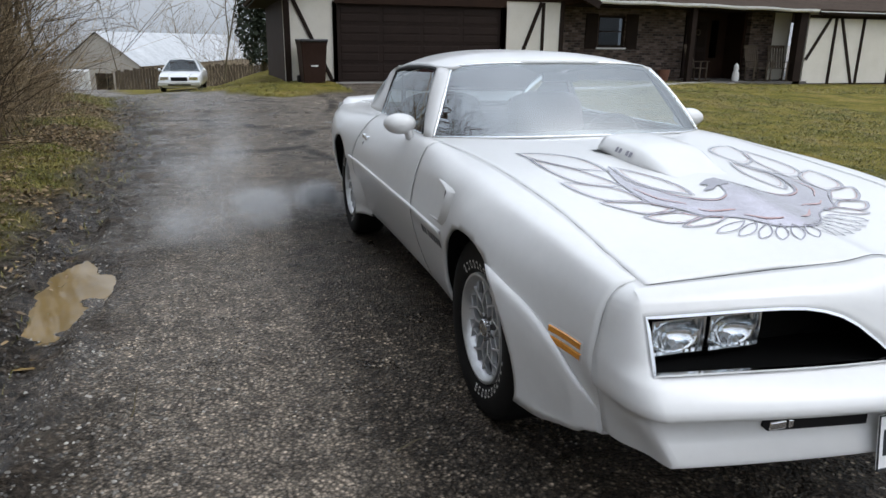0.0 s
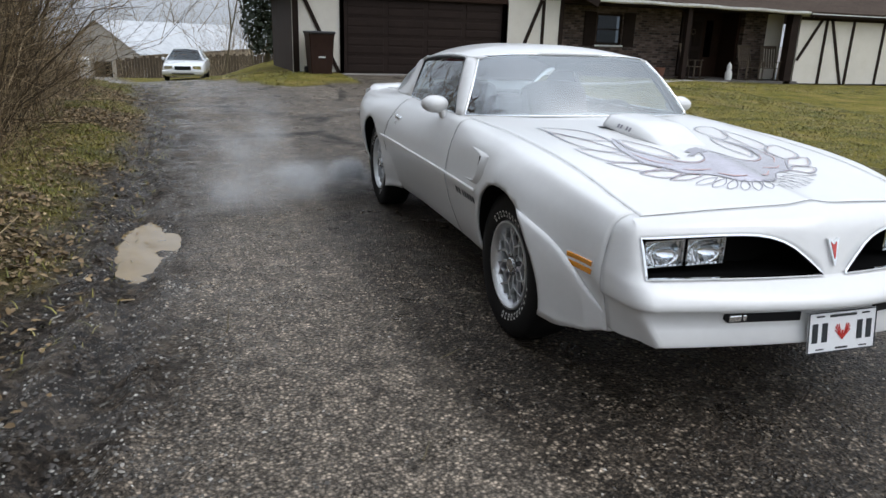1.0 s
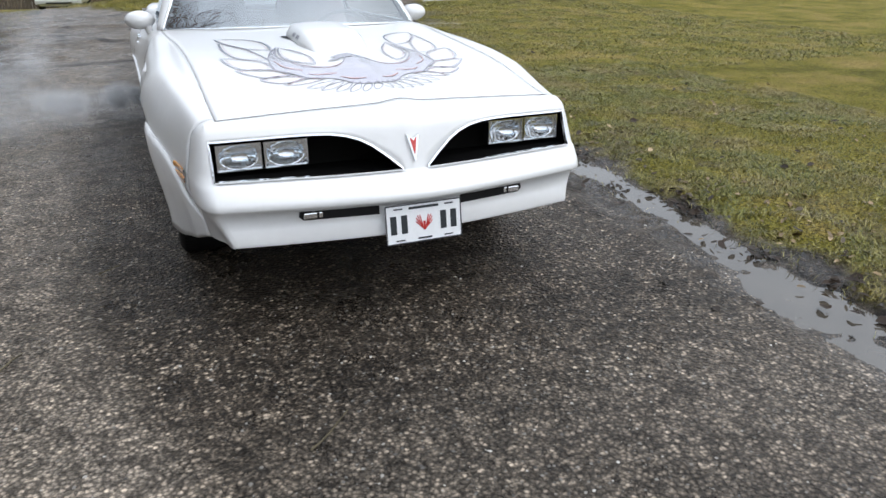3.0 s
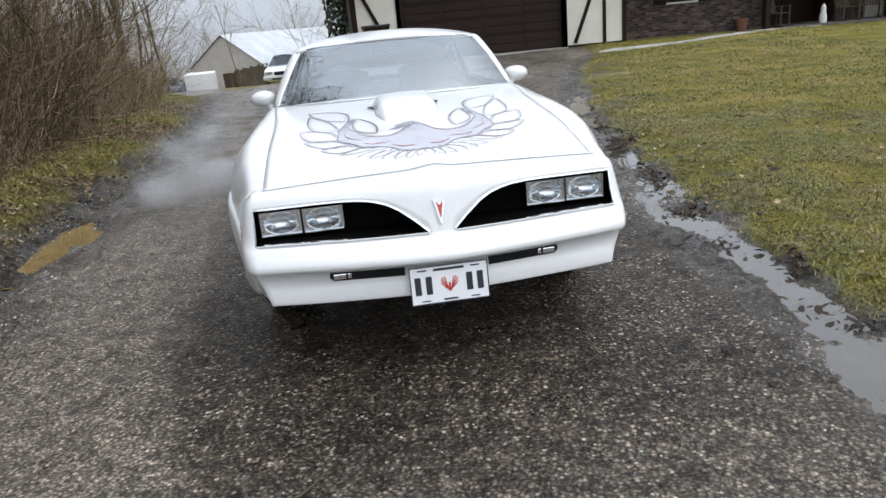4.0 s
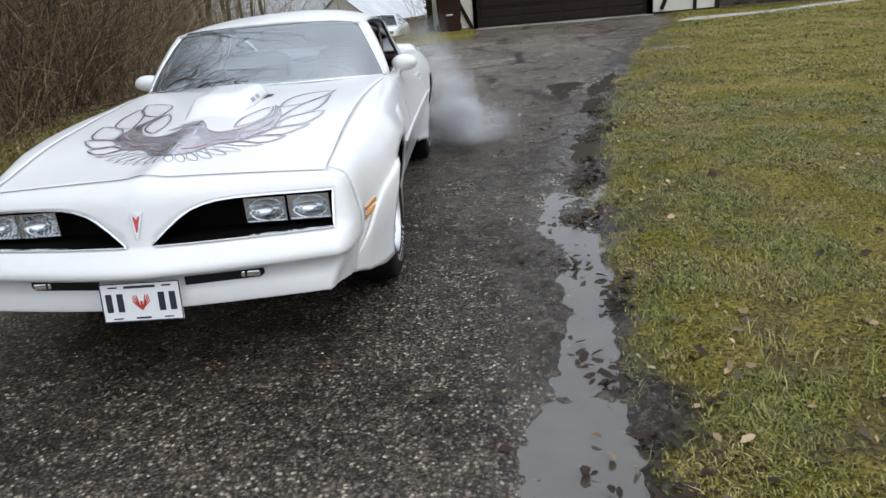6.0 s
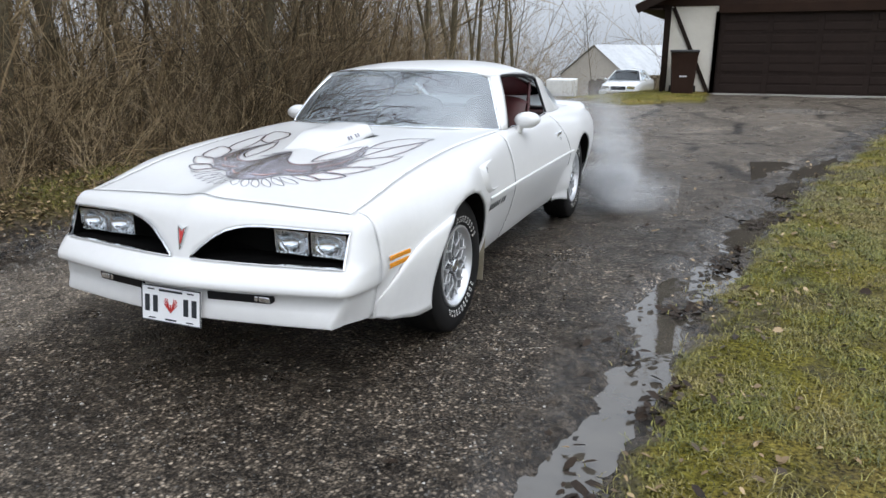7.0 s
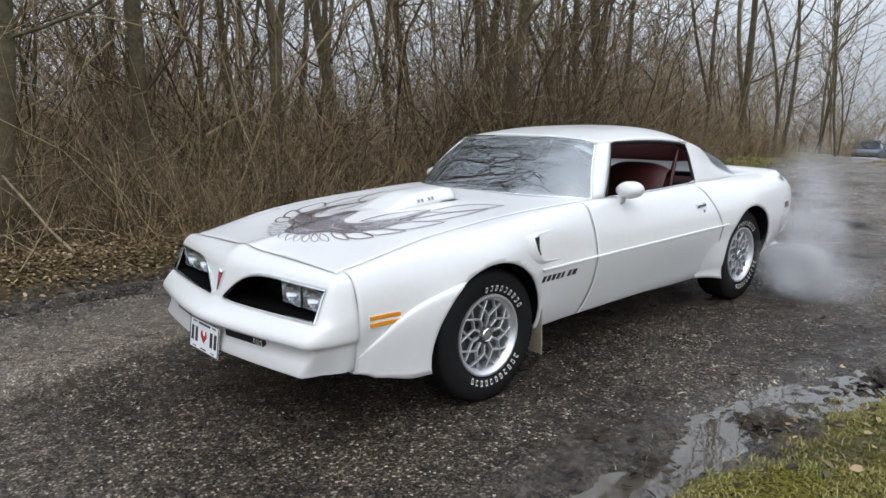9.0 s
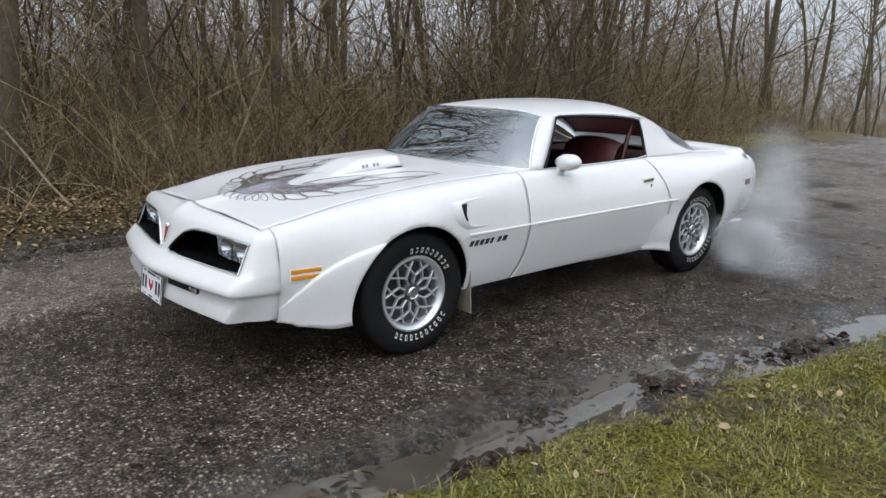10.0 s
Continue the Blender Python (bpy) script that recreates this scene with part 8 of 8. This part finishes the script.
road = lambda x, y: zones(x, y)[0] * (0.25 + 0.75 * smoothstep(0.35, 0.65, vnoise(x, y, 0.9, 3, 12)))
pebbles("gravel", "loose pale and dark stones on the driveway", *scatter(42000, -3.0, 2.0, -3.4, 5.5, road), 0.0062)
pebbles("gravel", "loose pale and dark stones on the driveway", *scatter(34000, -3.5, -1.3, -3.2, 6, lambda x, y: smoothstep(0.9, 0.2, np.abs(x + 2.45)) * (0.3 + 0.7 * smoothstep(0.42, 0.6, vnoise(x, y, 1.6, 3, 41)))), 0.0085)
MUD_CLOD = surface("dark_mud_clods", (0.012, 0.009, 0.006), (0.05, 0.038, 0.028), 0.4, 30, bump=0.4, dist=0.003)
pebbles("mud_clods", "dark wet mud clods along the lawn edge", *scatter(9000, 1.0, 3.6, -3.5, 6, lambda x, y: np.exp(-((x - right_edge(y) + 0.03) / 0.1) ** 2) * smoothstep(0.4, 0.6, vnoise(x, y, 4, 3, 17))), 0.014, MUD_CLOD)
pebbles("mud_clods", "dark wet mud clods along the leafy bank", *scatter(7000, -3.6, -2.2, -3.5, 8, lambda x, y: np.exp(-((x - left_edge(y) - 0.2) / 0.25) ** 2) * smoothstep(0.4, 0.6, vnoise(x, y, 4, 3, 27))), 0.015, MUD_CLOD)
# few twigs lying on the driveway
tw = []
for x, y, a, L in ((-1.5, -0.92, 0.9, 0.13), (-0.62, -1.75, 0.2, 0.16), (-1.2, -0.2, 0.5, 0.1), (1.75, -2.0, 2.0, 0.25), (1.62, -1.3, 2.4, 0.2), (-2.1, 0.3, 1.2, 0.14)):
    p, _d = wander((x, y, gz(x, y) + 0.006), np.array([math.cos(a), math.sin(a), 0.05]), L, 5, 0.12, 0)
    t = part("twig", raw_mesh("twig", *tube_arrays([(p, np.linspace(0.004, 0.002, 5))], 5)), BARK)
    tagged(t, "small dark twig lying on the driveway", "twig", "twigs on the ground")


def vapour(name, puffs, n, size=0.0024):
    """Exhaust vapour as a haze of fine droplets; a puff is (x, y, z, radius, share)."""
    P, total = [], sum(p[4] for p in puffs)
    for x, y, z, r, share in puffs:
        k = int(n * share / total)
        for _ in range(4):
            o = SR.normal(0, r * 0.7, 3)
            P.append(np.array([x, y, z]) + o * np.array([1, 1, 0.6]) + np.clip(SR.normal(0, 1, (k // 4, 3)), -1.9, 1.9) * r * (0.4 + 0.4 * SR.random()) * np.array([1, 1, 0.8]))
    c = np.concatenate(P)
    c = c[c[:, 2] > 0.02]
    m = len(c)
    u, v = SR.normal(0, size * 0.6, (m, 3)), SR.normal(0, size * 0.6, (m, 3))
    V = np.stack([c - u, c + u * 0.5 + v, c + u * 0.5 - v], 1).reshape(-1, 3)
    ob = part(name, raw_mesh(name, V, np.arange(3 * m).reshape(m, 3)), VAPOUR)
    return tagged(ob, "thin white exhaust vapour drifting behind the car", "vapour", kind="stuff")


def vapour_mat():
    m, n, l, b = nodes_of("white_vapour_droplets")
    n.remove(b)
    df, tl, tr = n.new("ShaderNodeBsdfDiffuse"), n.new("ShaderNodeBsdfTranslucent"), n.new("ShaderNodeBsdfTransparent")
    m1, m2 = n.new("ShaderNodeMixShader"), n.new("ShaderNodeMixShader")
    for k in (df, tl):
        k.inputs["Color"].default_value = (0.8, 0.81, 0.82, 1)
    m1.inputs["Fac"].default_value, m2.inputs["Fac"].default_value = 0.5, 0.22
    l.new(df.outputs[0], m1.inputs[1])
    l.new(tl.outputs[0], m1.inputs[2])
    l.new(tr.outputs[0], m2.inputs[1])
    l.new(m1.outputs[0], m2.inputs[2])
    l.new(m2.outputs[0], n["Material Output"].inputs["Surface"])
    return m


VAPOUR = vapour_mat()
vapour("exhaust_vapour", [(0.8, 3.5, 0.2, 0.07, 1.2), (0.9, 3.4, 0.22, 0.1, 2.2), (1.02, 3.3, 0.24, 0.13, 3.2), (1.15, 3.1, 0.24, 0.15, 3.2), (1.28, 2.98, 0.21, 0.14, 2.4), (1.2, 2.8, 0.22, 0.1, 0.7), (1.05, 3.6, 0.45, 0.17, 2.6), (0.95, 3.95, 0.7, 0.2, 1.3), (0.7, 4.2, 0.9, 0.2, 0.7)], 430000, 0.0042)
vapour("exhaust_vapour", [(-0.9, 3.3, 0.18, 0.07, 1.6), (-1.1, 3.15, 0.19, 0.09, 2.0), (-1.35, 3.0, 0.2, 0.12, 1.8), (-1.6, 2.75, 0.2, 0.15, 1.8), (-1.85, 2.5, 0.2, 0.16, 1.8), (-1.7, 3.3, 0.42, 0.18, 1.0), (-1.6, 4.0, 0.7, 0.2, 0.5), (-1.95, 3.2, 0.4, 0.17, 0.7)], 230000, 0.0042)
